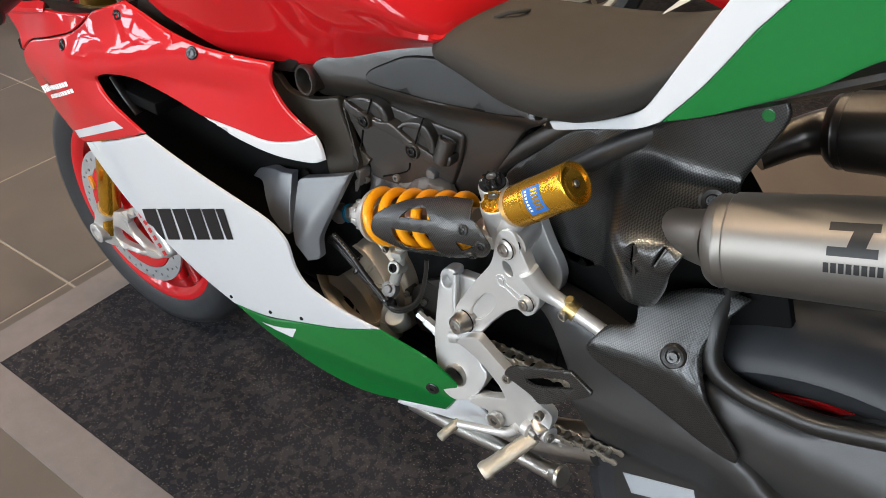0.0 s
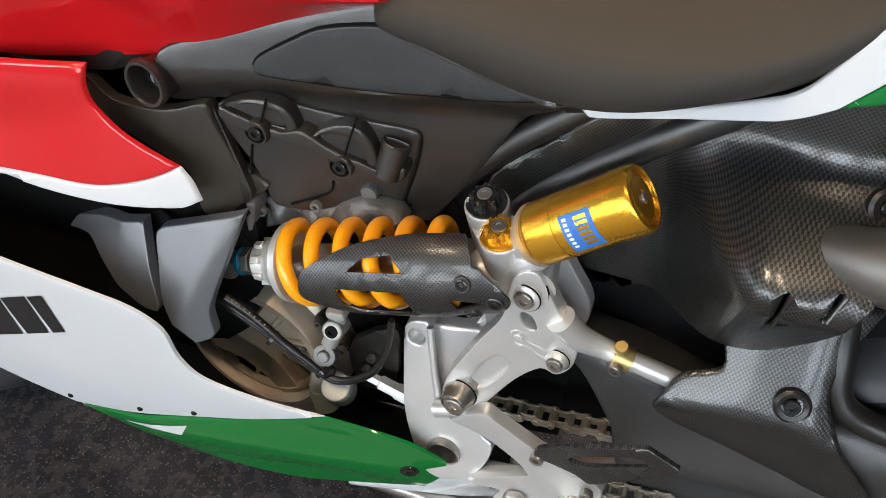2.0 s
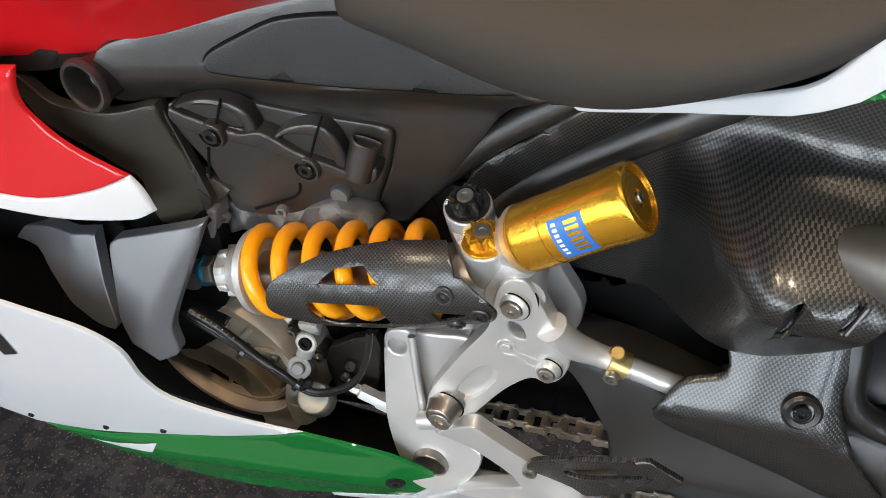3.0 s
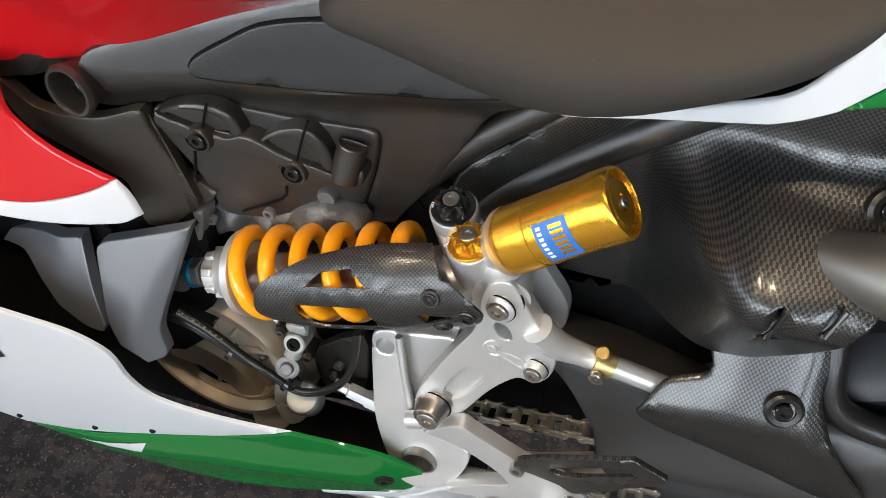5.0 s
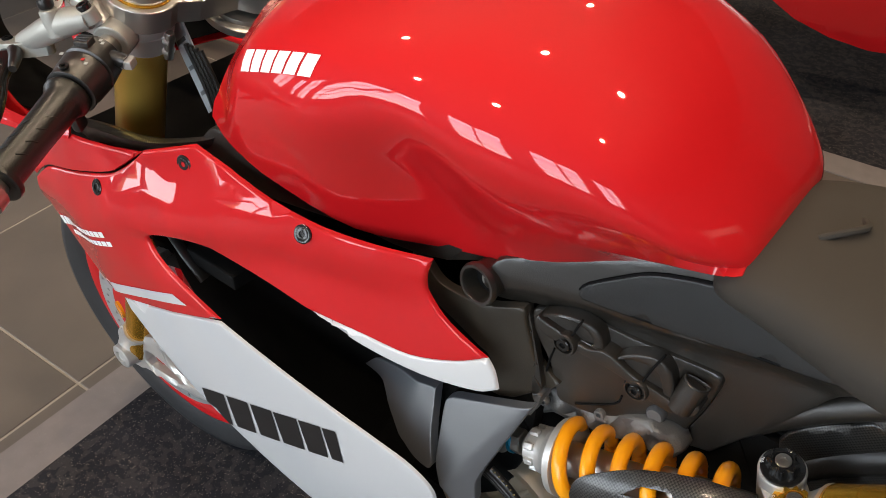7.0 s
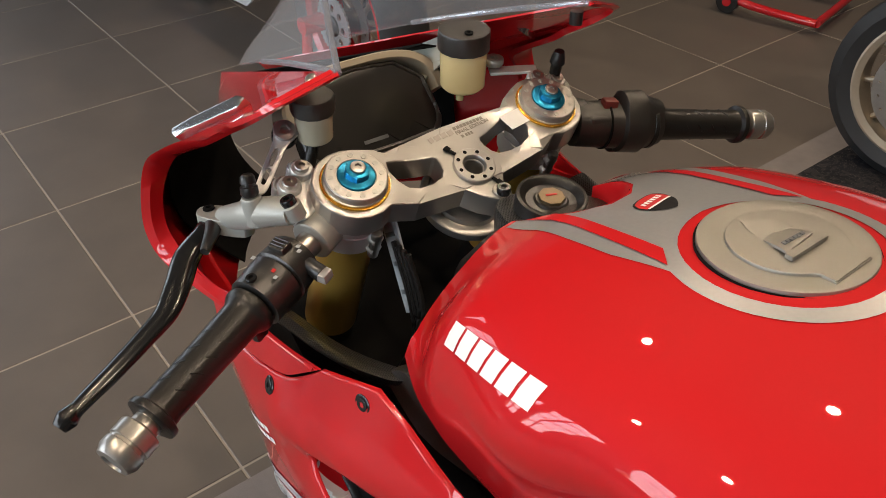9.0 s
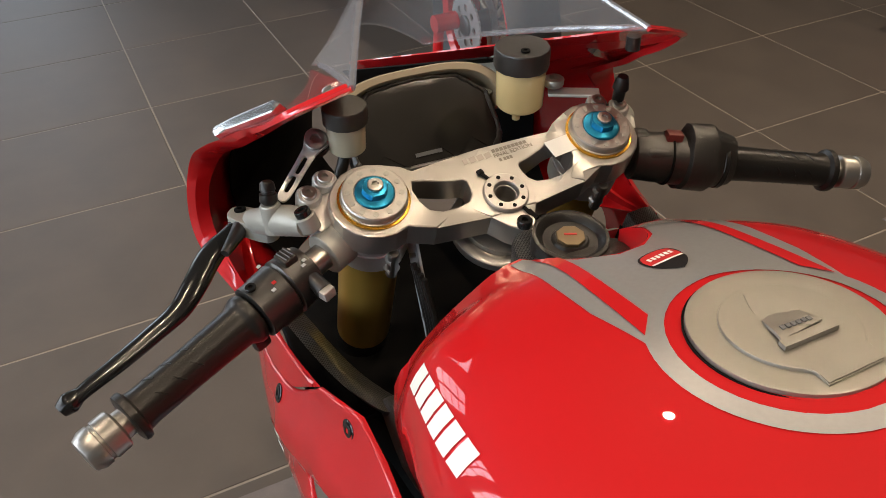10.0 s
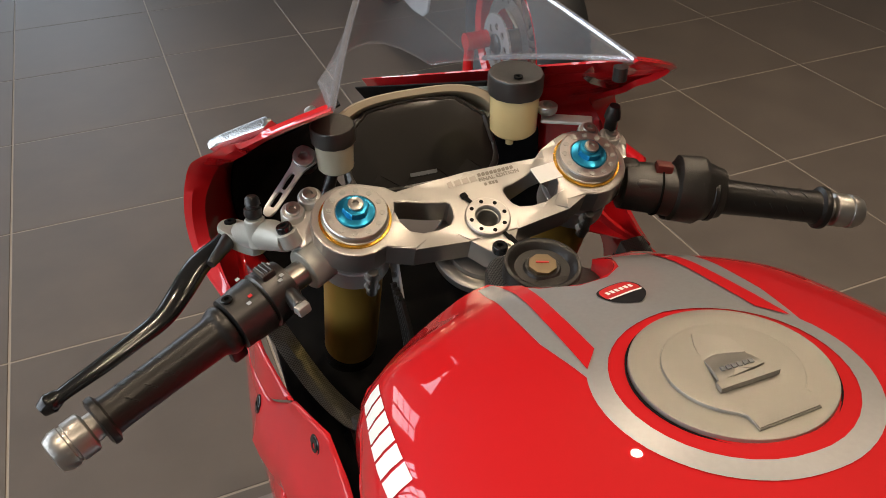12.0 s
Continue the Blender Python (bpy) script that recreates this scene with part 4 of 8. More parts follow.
for q in ((0.4805, -0.0915, 0.7945), (0.5448, -0.0725, 0.7635)):
    p = Vector(q)
    part("bolt_seat", lathe([(-0.014, 0.0118), (0.000, 0.0118), (0.002, 0.0106), (0.002, 0.0092), (-0.002, 0.0088)], p, LEFT, 28), BLACK, belt)
    part("bolt_well", lathe([(-0.002, 0.0090), (-0.0018, 0.0005)], p, LEFT, 20), DARK, belt)
    bolt(p + Vector((0, -0.0005, 0)), LEFT, 0.0064, belt, BLACK_GLOSS, head=0.004)
part("plain_plug", lathe([(-0.012, 0.0088), (0.0, 0.0088), (0.0025, 0.0072), (0.0025, 0.0005)], (0.562, -0.056, 0.727), LEFT, 24), CAST_DARK, belt, "grey plug")
for line in ([(0.4924, -0.0863, 0.8265), (0.4853, -0.0885, 0.8048)], [(0.4669, -0.0813, 0.7712), (0.4635, -0.0824, 0.7525), (0.4624, -0.0827, 0.7391)], [(0.5609, -0.0664, 0.8132), (0.5537, -0.0684, 0.7927), (0.5487, -0.0698, 0.7747)], [(0.5303, -0.062, 0.7354), (0.5253, -0.0634, 0.7213), (0.4916, -0.0736, 0.7061)]):
    part("seam", tube(line, 0.0011, 6, 3), DARK, belt)
HEAD = [(0.3222, 0.8302), (0.339, 0.8239), (0.3564, 0.8074), (0.3855, 0.8066), (0.4177, 0.8106), (0.4398, 0.8155), (0.4429, 0.7997), (0.4508, 0.7684), (0.457, 0.7397), (0.4591, 0.713), (0.4388, 0.6961), (0.4174, 0.6953), (0.414, 0.7269), (0.4106, 0.748), (0.3713, 0.77), (0.3416, 0.7849), (0.3299, 0.8063)]
BRACKET = material("brown_grey_bracket", (0.026, 0.021, 0.0145), 0.42, var=0.15, scale=50, bump=0.6, bump_scale=900, spec=0.6)
part("head_bracket", sheet(curve2(HEAD, 3, (9, 10)), lambda u, v: 0.109 - 0.35 * max(0, u - 0.405), 0.010, 0.003, 0.012), BRACKET, bike, "matt brown-grey bracket behind the red fairing")
part("head_web", sheet(curve2([(0.4307, 0.8099), (0.4407, 0.8144), (0.4635, 0.7228), (0.46, 0.7126), (0.4532, 0.7106), (0.445, 0.758)], 3, (0, 1)), lambda u, v: 0.092, 0.010, 0.002, 0.014), BLACK, bike, "slim black bracket arm")
part("head_gusset", sheet(curve2([(0.4494, 0.7515), (0.4767, 0.7298), (0.4719, 0.722), (0.4571, 0.7123), (0.4541, 0.7256)], 3, (0, 1)), lambda u, v: 0.083, 0.006, 0.0015, 0.014), BRACKET, bike, "small brown-grey gusset")
# satin air outlet in two pieces, the rear one folded along a crease
DUCT_REAR = [(0.3832, 0.685), (0.3908, 0.6929), (0.4205, 0.7029), (0.4685, 0.7198), (0.4583, 0.6888), (0.448, 0.6579), (0.4408, 0.6355), (0.4375, 0.6191), (0.4407, 0.5969), (0.4379, 0.591), (0.4246, 0.5867), (0.4158, 0.5983), (0.4028, 0.6152), (0.3939, 0.6295), (0.3884, 0.6548)]
DUCT_FRONT = [(0.1528, 0.5997), (0.253, 0.6478), (0.3198, 0.6795), (0.3692, 0.6924), (0.3724, 0.6783), (0.38, 0.6475), (0.3909, 0.6215), (0.3879, 0.6157), (0.3698, 0.6172), (0.3474, 0.6267), (0.3153, 0.6371), (0.29, 0.6482), (0.2093, 0.6199)]


def duct_face(u, v):
    across = (u - 0.391) * 0.886 - (v - 0.580) * 0.463
    return 0.116 + 0.52 * (0.72 - v) - 0.6 * max(0.0, across) - 0.7 * max(0.0, 0.586 - v)


def duct_front(u, v):
    return 0.118 + 0.48 * (0.72 - v) - 0.45 * max(0.0, 0.345 - u)


part("air_outlet", sheet(curve2(DUCT_REAR, 9, (1, 3, 10)), duct_face, 0.010, 0.0014, 0.008), SATIN, bike, "grey satin air outlet with a folded edge")
part("air_outlet", sheet(curve2(DUCT_FRONT, 6, (3, 6)), duct_front, 0.012, 0.0016, 0.012), SATIN, bike, "grey satin air outlet with a folded edge")
part("outlet_clip", tube([(0.3661, -0.126, 0.6834), (0.3697, -0.126, 0.6718), (0.3598, -0.126, 0.6539), (0.3601, -0.126, 0.6389)], 0.0036, 8, 2), BLACK_GLOSS, bike)
# near-black sheet that stands for the shade behind the outlet
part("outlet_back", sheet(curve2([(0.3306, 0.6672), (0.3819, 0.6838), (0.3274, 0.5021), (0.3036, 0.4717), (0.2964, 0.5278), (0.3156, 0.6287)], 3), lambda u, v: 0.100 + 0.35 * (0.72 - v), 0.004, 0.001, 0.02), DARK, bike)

# engine: near-black core and sheets for the shaded inside, clutch cover, sensor, hoses
part("engine_core", section_loft([(0.0, [(0, 0.80), (0.05, 0.80), (0.06, 0.6), (0.05, 0.4), (0.02, 0.33)]), (0.4, [(0, 0.84), (0.022, 0.83), (0.024, 0.66), (0.06, 0.54), (0.02, 0.33)]), (0.76, [(0, 0.80), (0.012, 0.79), (0.02, 0.66), (0.035, 0.45), (0.02, 0.4)])]), DARK, bike, "engine block in near black that stands for shade")
part("engine_side", sheet([(0.28, 0.78), (0.62, 0.74), (0.93, 0.72), (0.93, 0.47), (0.72, 0.43), (0.28, 0.43)], lambda u, v: 0.030, 0.02, 0.003, 0.05), DARK, bike, "near-black sheet standing for the shaded engine side")
# added sheet that hides the floor, near black for the shade in the belly
part("belly_shade", sheet([(0.22, 0.36), (0.72, 0.36), (0.72, 0.44), (0.22, 0.44)], lambda u, v: 0.085, 0.01, 0.002, 0.04), DARK, bike, "near-black sheet standing for the shade inside the belly fairing")
# clutch cover: a deep bell with a stepped rim and cast ribs
CLUTCH_AX = Vector((-0.05, -1, 0.05)).normalized()
clutch_at = Vector((0.432, -0.036, 0.492))
clutch = part("clutch_cover", lathe([(0, 0.104), (0.030, 0.104), (0.036, 0.101), (0.040, 0.095), (0.056, 0.091), (0.061, 0.087), (0.062, 0.080), (0.056, 0.077), (0.046, 0.075), (0.040, 0.070), (0.040, 0.001)], clutch_at, CLUTCH_AX, 64), MAGNESIUM, bike, "brown-grey magnesium clutch cover")
part("cover_ring", lathe([(0.044, 0.074), (0.052, 0.0725), (0.053, 0.068), (0.044, 0.066)], clutch_at, CLUTCH_AX, 56, False), MAGNESIUM, clutch)
CF = frame_of(CLUTCH_AX)
for k in range(9):
    a = 0.3 + 6.28318 * k / 9
    part("cover_rib", tube([clutch_at + CLUTCH_AX * 0.043 + CF @ Vector((r * math.cos(a), r * math.sin(a), 0)) for r in (0.028, 0.067)], 0.0035, 8, 0), MAGNESIUM, clutch)
    if k % 2:
        bolt(clutch_at + CLUTCH_AX * 0.037 + CF @ Vector((0.099 * math.cos(a), 0.099 * math.sin(a), 0)), CLUTCH_AX, 0.005, clutch, STEEL)
part("case_cover", sheet(curve2([(0.3761, 0.5123), (0.3953, 0.5106), (0.4478, 0.4834), (0.4782, 0.4332), (0.4998, 0.3977), (0.4575, 0.3507), (0.4435, 0.4276), (0.4037, 0.4637), (0.3714, 0.4704)], 3), lambda u, v: 0.092, 0.02, 0.003, 0.02), MAGNESIUM, bike, "brown-grey crankcase edge")
part("case_panel", sheet(curve2([(0.4305, 0.5456), (0.4783, 0.5163), (0.4886, 0.4599), (0.4754, 0.3734), (0.4543, 0.375), (0.445, 0.4399), (0.41, 0.4974)], 3), lambda u, v: 0.070, 0.012, 0.003, 0.02), BLACK, bike, "black case panel")
# hydraulic sensor: cast elbow, threaded joint, banjo and cap
slave = part("sensor_body", lathe([(-0.004, 0.010), (0.006, 0.0165), (0.026, 0.0172), (0.030, 0.0150), (0.0315, 0.0100)], (0.541, -0.106, 0.486), (-0.02, -0.45, 0.88), 20), GREYCAST, bike, "cast aluminium hydraulic sensor")
part("sensor_elbow", tube([(0.5187, -0.104, 0.4514), (0.5142, -0.104, 0.473), (0.5141, -0.104, 0.4898), (0.5196, -0.104, 0.5107), (0.5204, -0.104, 0.5326)], (0.0155, 0.0145, 0.0125, 0.0115, 0.0110), 18), GREYCAST, slave)
SJ = [(0.5318, -0.118, 0.5573), (0.5333, -0.118, 0.5598), (0.5454, -0.118, 0.602), (0.5336, -0.118, 0.5298), (0.5259, -0.118, 0.5565)]
part("banjo", lathe([(-0.010, 0.0115), (0.002, 0.0115), (0.003, 0.0095), (0.003, 0.0065), (0.006, 0.0062), (0.007, 0.0050)], SJ[0], (0.1, -0.85, 0.5), 24), CAST_DARK, slave, "bright banjo joint")
part("joint_block", lathe([(-0.018, 0.0098), (0.003, 0.0100), (0.0042, 0.0088), (0.0042, 0.0062), (0.002, 0.0058), (0.002, 0.0005)], SJ[2], (0.05, -0.9, 0.4), 24), GREYCAST, slave)
bolt(Vector(SJ[2]) + Vector((0, -0.003, 0.001)), (0.05, -0.9, 0.4), 0.0062, slave, DARK, head=0.004)
part("joint_neck", tube([Vector(SJ[2]) + Vector((0.002, 0.012, 0.030)), Vector(SJ[2]) + Vector((0.0, 0.010, 0.0)), Vector(SJ[0]) + Vector((0, 0.010, 0.004))], 0.0080, 14), GREYCAST, slave)
part("joint_fork", box((0.020, 0.016, 0.010), Vector(SJ[2]) + Vector((0.004, 0.006, 0.022)), pose(0, 0, 0, 0, -12, 0), 0.003), GREYCAST, slave)
part("hose_cap", lathe([(-0.006, 0.0078), (0.008, 0.0082), (0.0095, 0.0070), (0.0115, 0.0055)], SJ[3], (0.25, -0.35, 0.9), 6), BLACK_GLOSS, slave, "black hexagon cap")
HOSE = [(0.4221, -0.124, 0.6009), (0.4393, -0.124, 0.5961), (0.4645, -0.124, 0.5808), (0.4897, -0.124, 0.5632), (0.5107, -0.124, 0.5515), (0.5314, -0.124, 0.5356), (0.5484, -0.124, 0.5331), (0.57, -0.124, 0.5464), (0.5888, -0.124, 0.5684), (0.6002, -0.124, 0.595), (0.6068, -0.124, 0.6248), (0.6097, -0.124, 0.6498)]
for k, off in enumerate((0.0, 0.0062)):
    part("hose", tube([(x - 0.3 * off, y + 0.2 * off, z - off) for x, y, z in HOSE], 0.0031, 10), RUBBER, bike, "thin black hose")
part("wiring_sleeve", tube([(0.4374, -0.128, 0.6151), (0.4554, -0.128, 0.6059), (0.4745, -0.128, 0.5902), (0.4935, -0.128, 0.5721), (0.5086, -0.128, 0.5608)], 0.0042, 10), RUBBER, bike, "black ribbed wiring sleeve")
for q in [(0.4445, -0.131, 0.6183), (0.4494, -0.131, 0.6154), (0.4542, -0.131, 0.6124), (0.4591, -0.131, 0.6095), (0.464, -0.131, 0.6065), (0.4687, -0.131, 0.6026), (0.4734, -0.131, 0.5987), (0.4782, -0.131, 0.5948)]:
    part("sleeve_mark", box((0.0016, 0.0010, 0.0030), q, pose(0, 0, 0, 0, 35, 0), 0.0003, 1), CLAMP_GOLD, bike)
for q in [(0.4808, -0.126, 0.571), (0.5322, -0.126, 0.5428)]:
    part("hose_tie", lathe([(-0.002, 0.0085), (0.002, 0.0085)], q, (0.8, -0.1, -0.55), 14), BLACK_GLOSS, bike)
part("fluid_union", lathe([(0, 0.0060), (0.014, 0.0060), (0.016, 0.0085), (0.034, 0.0085), (0.036, 0.0100), (0.052, 0.0100), (0.054, 0.0060), (0.066, 0.0060)], [(0.564, -0.095, 0.5125)][0], (0.9, 0.0, -0.30), 6), ALU, bike, "silver hose union")
for q in [(0.4928, -0.082, 0.5454), (0.4301, -0.082, 0.5455), (0.4791, -0.082, 0.5012), (0.5072, -0.082, 0.5569), (0.5645, -0.082, 0.5256), (0.5577, -0.082, 0.5048), (0.5314, -0.082, 0.5244)]:
    part("bolt_pillar", lathe([(-0.02, 0.0066), (-0.003, 0.0066)], q, LEFT, 16), BLACK, bike)
    bolt(q, LEFT, 0.0048, bike, STEEL, "engine_bolt")
for q in [(0.461, -0.076, 0.6908), (0.4347, -0.076, 0.6812), (0.5192, -0.076, 0.7156)]:
    bolt(q, LEFT, 0.0052, bike, CAST_DARK, "engine_bolt")
part("bracket_tab", sheet(curve2([(0.4863, 0.5468), (0.4973, 0.5477), (0.4999, 0.5377), (0.489, 0.5273), (0.4832, 0.5362)], 2), lambda u, v: 0.088, 0.004, 0.001, 0.02), CAST_DARK, bike)
part("black_bracket", sheet(curve2([(0.5411, 0.5373), (0.5911, 0.5769), (0.5943, 0.5419), (0.5839, 0.4772), (0.5513, 0.4613), (0.5363, 0.4961)], 2), lambda u, v: 0.078, 0.010, 0.002, 0.02), BLACK, bike, "black engine bracket")
part("inlet_casting", sheet(curve2([(0.4384, 0.6876), (0.4738, 0.7005), (0.516, 0.7015), (0.5594, 0.723), (0.5836, 0.7196), (0.5973, 0.7076), (0.5756, 0.6868), (0.5112, 0.6723), (0.4654, 0.6607), (0.444, 0.6646)], 3), lambda u, v: 0.066 + 0.006 * math.sin(190 * u) * math.sin(150 * v), 0.02, 0.006, 0.006), CAST_DARK, bike, "rough grey casting above the shock")
part("shock_lug", sheet(curve2([(0.4369, 0.6887), (0.456, 0.7114), (0.464, 0.7073), (0.454, 0.6696), (0.4401, 0.6351), (0.4231, 0.6133), (0.4244, 0.6449)], 3), lambda u, v: 0.090, 0.02, 0.004, 0.012), CAST_DARK, bike, "grey cast shock lug")

# shock absorber
A, B = Vector((0.505, -0.098, 0.660)), Vector((0.649, -0.095, 0.708))
ax = (B - A).normalized()
F3 = frame_of(ax)
turns, n = 5.5, 190
LEN = 0.162
coil = [A + ax * (LEN * i / n + 0.001) + F3 @ Vector((0.0338 * math.cos(turns * 6.28318 * i / n + 0.55), 0.0338 * math.sin(turns * 6.28318 * i / n + 0.55), 0)) for i in range(n + 1)]
GA = A.copy()
A = A + ax * 0.0055
shock = part("shock_absorber", lathe([(-0.012, 0.017), (0.05, 0.017), (0.0505, 0.0155), (0.09, 0.0155), (0.0905, 0.021), (0.17, 0.021)], A, ax, 28), STEEL, bike, "steel shock absorber with a coil spring")
part("spring", tube(coil, 0.0071, 14, 0), YELLOW, shock, "yellow coil spring")
part("spring_collar", lathe([(-0.048, 0.015), (-0.046, 0.019), (-0.032, 0.019), (-0.031, 0.023), (-0.024, 0.024), (-0.022, 0.026), (-0.012, 0.0345), (-0.0115, 0.0375), (-0.004, 0.0385), (-0.003, 0.026)], A, ax, 40), ALU, shock, "silver spring collar")
for k in range(8):
    a = 6.28318 * k / 8
    part("collar_notch", box((0.006, 0.007, 0.010), A + ax * -0.039 + F3 @ Vector((0.0195 * math.cos(a), 0.0195 * math.sin(a), 0)), F3.to_4x4() @ Matrix.Rotation(a, 4, "Z"), 0.001, 1), ALU, shock)
part("length_nut", lathe([(-0.071, 0.0125), (-0.070, 0.014), (-0.0665, 0.014), (-0.066, 0.013)], A, ax, 28), BLUE, shock, "blue anodised lock ring")
part("length_nut", lathe([(-0.066, 0.0125), (-0.0655, 0.0138), (-0.057, 0.0138), (-0.056, 0.0125)], A, ax, 6), STEEL, shock, "steel length nut")
part("thread", lathe([(-0.054, 0.0085), (-0.044, 0.0085)], A, ax, 18), STEEL, shock)
part("rod_eye", lathe([(-0.012, 0.013), (0.012, 0.013)], A + ax * -0.085, (0.15, -1, 0), 24), STEEL, shock)
part("rod_neck", lathe([(-0.083, 0.009), (-0.066, 0.009)], A, ax, 16), STEEL, shock)

# cast head with two adjusters: an oval tower, a cradle for the reservoir, a foot towards the rocker
UPH = Vector((-0.12, -0.20, 0.95)).normalized()
BLACK_TOP, GOLD_TOP = Vector((0.673, -0.076, 0.778)) - UPH * 0.0125, Vector((0.692, -0.097, 0.768)) - UPH * 0.0125
mid_top = (BLACK_TOP + GOLD_TOP) / 2
UB = (GOLD_TOP - BLACK_TOP)
SPAN = UB.length / 2
ux = (UB - UPH * UB.dot(UPH)).normalized()
uy = UPH.cross(ux)


def oval(depth, r, stretch, shift=0.0):
    """A ring of the tower: two half circles round the two adjusters, at a depth below their tops."""
    out = []
    for i in range(48):
        a = 6.28318 * i / 48
        c = ux * (SPAN * stretch * (1 if math.cos(a) > 0 else -1) + shift)
        out.append(mid_top - UPH * depth + c + (ux * math.cos(a) + uy * math.sin(a)) * r)
    return out


head = part("shock_head", loft([oval(0.066, 0.010, 0.2, 0.006), oval(0.060, 0.0165, 0.5, 0.004), oval(0.046, 0.0180, 0.8), oval(0.022, 0.0182, 0.92), oval(0.012, 0.0176, 0.85), oval(0.010, 0.0150, 0.8)]), ALU, bike, "cast aluminium shock head")
for top_ in (BLACK_TOP, GOLD_TOP):
    part("head_tower", lathe([(-0.040, 0.0180), (-0.003, 0.0186), (-0.0012, 0.0184), (-0.0002, 0.0176), (-0.0002, 0.0165)], top_, UPH, 44), ALU, head)
part("head_cradle", tube([mid_top + ux * 0.006 - UPH * 0.034, (0.702, -0.085, 0.742), (0.7145, -0.0865, 0.7535), (0.7215, -0.088, 0.7602)], [0.014, 0.015, 0.021, 0.0258], 32), ALU, head)
part("head_fillet", tube([mid_top + ux * 0.010 - UPH * 0.052, (0.712, -0.095, 0.728), (0.726, -0.093, 0.748)], [0.012, 0.013, 0.013], 18), ALU, head)
part("head_foot", tube([mid_top - UPH * 0.045, (0.690, -0.086, 0.706), (0.664, -0.092, 0.702)], [0.017, 0.019, 0.020], 20), ALU, head)
part("pivot_ear", tube([(0.716, -0.060, 0.716), (0.722, -0.104, 0.7145)], [0.0225, 0.0225], 28, 2), ALU, head)
part("ear_groove", lathe([(0, 0.0190), (0.0016, 0.0190)], (0.7220, -0.1040, 0.7140), (-0.1, -1, 0.05), 32), DARK, head)


def knob(at, axis, r, mat_, parent, label, word):
    """A flat adjuster: a broad printed collar and a crown with eight pegs."""
    f, at = frame_of(axis), Vector(at)
    n = 96
    k = part("adjuster_knob", lathe([(-0.001, r * 1.36), (0.0016, r * 1.36), (0.0022, r * 1.30), (0.0022, r * 0.6)], at, axis, 44), mat_, parent, label)

    def star(a, s, deep):
        return [at + f @ Vector((r * s * (1 - deep * (0.5 - 0.5 * math.cos(8 * w)) ** 0.7) * math.cos(w), r * s * (1 - deep * (0.5 - 0.5 * math.cos(8 * w)) ** 0.7) * math.sin(w), a)) for w in (6.28318 * i / n for i in range(n))]

    part("crown", loft([star(0.0022, 1.04, 0.10), star(0.0060, 1.0, 0.26), star(0.0108, 0.98, 0.28), star(0.0118, 0.93, 0.28), star(0.0118, 0.62, 0.0), star(0.0104, 0.58, 0.0)]), mat_, k)
    bolt(at + Vector(axis).normalized() * 0.0106, axis, r * 0.50, k, STEEL, "knob_screw", 0.0022)
    for turn in (3.6, 5.2):
        m = Matrix.Translation(at) @ f.to_4x4() @ Matrix.Rotation(turn, 4, "Z") @ Matrix.Translation((0, -r * 1.32, 0.0024))
        lettering("collar_word", word, 0.0042, m, DECAL_WHITE, k, 0.0001)


knob(BLACK_TOP, UPH, 0.0124, BLACK_GLOSS, head, "black adjuster knob", "reb")
knob(GOLD_TOP, UPH, 0.0124, GOLD, head, "gold adjuster knob", "comp")
R0, R1 = Vector((0.7165, -0.0885, 0.756)), Vector((0.794, -0.084, 0.8185))
rax = R1 - R0
res = part("gas_reservoir", lathe([(0.0, 0.018), (0.006, 0.0240), (0.010, 0.0255), (0.033, 0.0255), (0.0335, 0.0249), (0.0355, 0.0249), (0.036, 0.0255), (0.078, 0.0255), (0.079, 0.0262), (0.096, 0.0262), (0.0985, 0.0245), (0.0985, 0.0228), (0.0955, 0.0222), (0.0965, 0.017), (0.0975, 0.016), (0.0975, 0.0065), (0.0962, 0.006)], R0, rax, 56), GOLD, bike, "gold anodised gas reservoir")
bolt(R0 + rax.normalized() * 0.0965, rax, 0.0042, res, STEEL, "valve_screw", 0.004)
RF = frame_of(rax)


def on_cylinder(name, a0, a1, d0, d1, r, mat_, parent, label=""):
    rows = []
    for i in range(13):
        a = a0 + (a1 - a0) * i / 12
        rows.append([R0 + RF @ Vector((r * math.cos(a), r * math.sin(a), d)) for d in (d0, d1)])
    return part(name, loft(rows, closed=False), mat_, parent, label)


def res_angle(v):
    q = RF.transposed() @ Vector(v)
    return math.atan2(q.y, q.x)


FACE = res_angle((0.1, -0.75, 0.35))
on_cylinder("sticker", FACE - 0.55, FACE + 0.75, 0.041, 0.067, 0.0257, BLUE_DECAL, res, "blue sticker with pale print")
for k in range(6):
    on_cylinder("print_bar", FACE - 0.42 + 0.17 * k, FACE - 0.42 + 0.17 * k + 0.11, 0.053, 0.063, 0.02585, GOLD, res)
for k in range(7):
    on_cylinder("print_bar", FACE - 0.45 + 0.15 * k, FACE - 0.45 + 0.15 * k + 0.09, 0.0435, 0.047, 0.02585, DECAL_WHITE, res)

# carbon spring guard: a half shell round the spring, with windows and a bolted tail
GB = math.atan2(*(reversed((F3.transposed() @ Vector((0.2, -0.85, 0.35)))[:2])))
GS = 1.0 if (F3 @ Vector((-math.sin(GB), math.cos(GB), 0))).z > 0 else -1.0


def on_guard(u, a, h=0.0):
    r = 0.0455 + h - 0.005 * smooth(0.14, 0.19, u)
    return GA + ax * u + F3 @ Vector((r * math.cos(GB + GS * a), r * math.sin(GB + GS * a), 0))


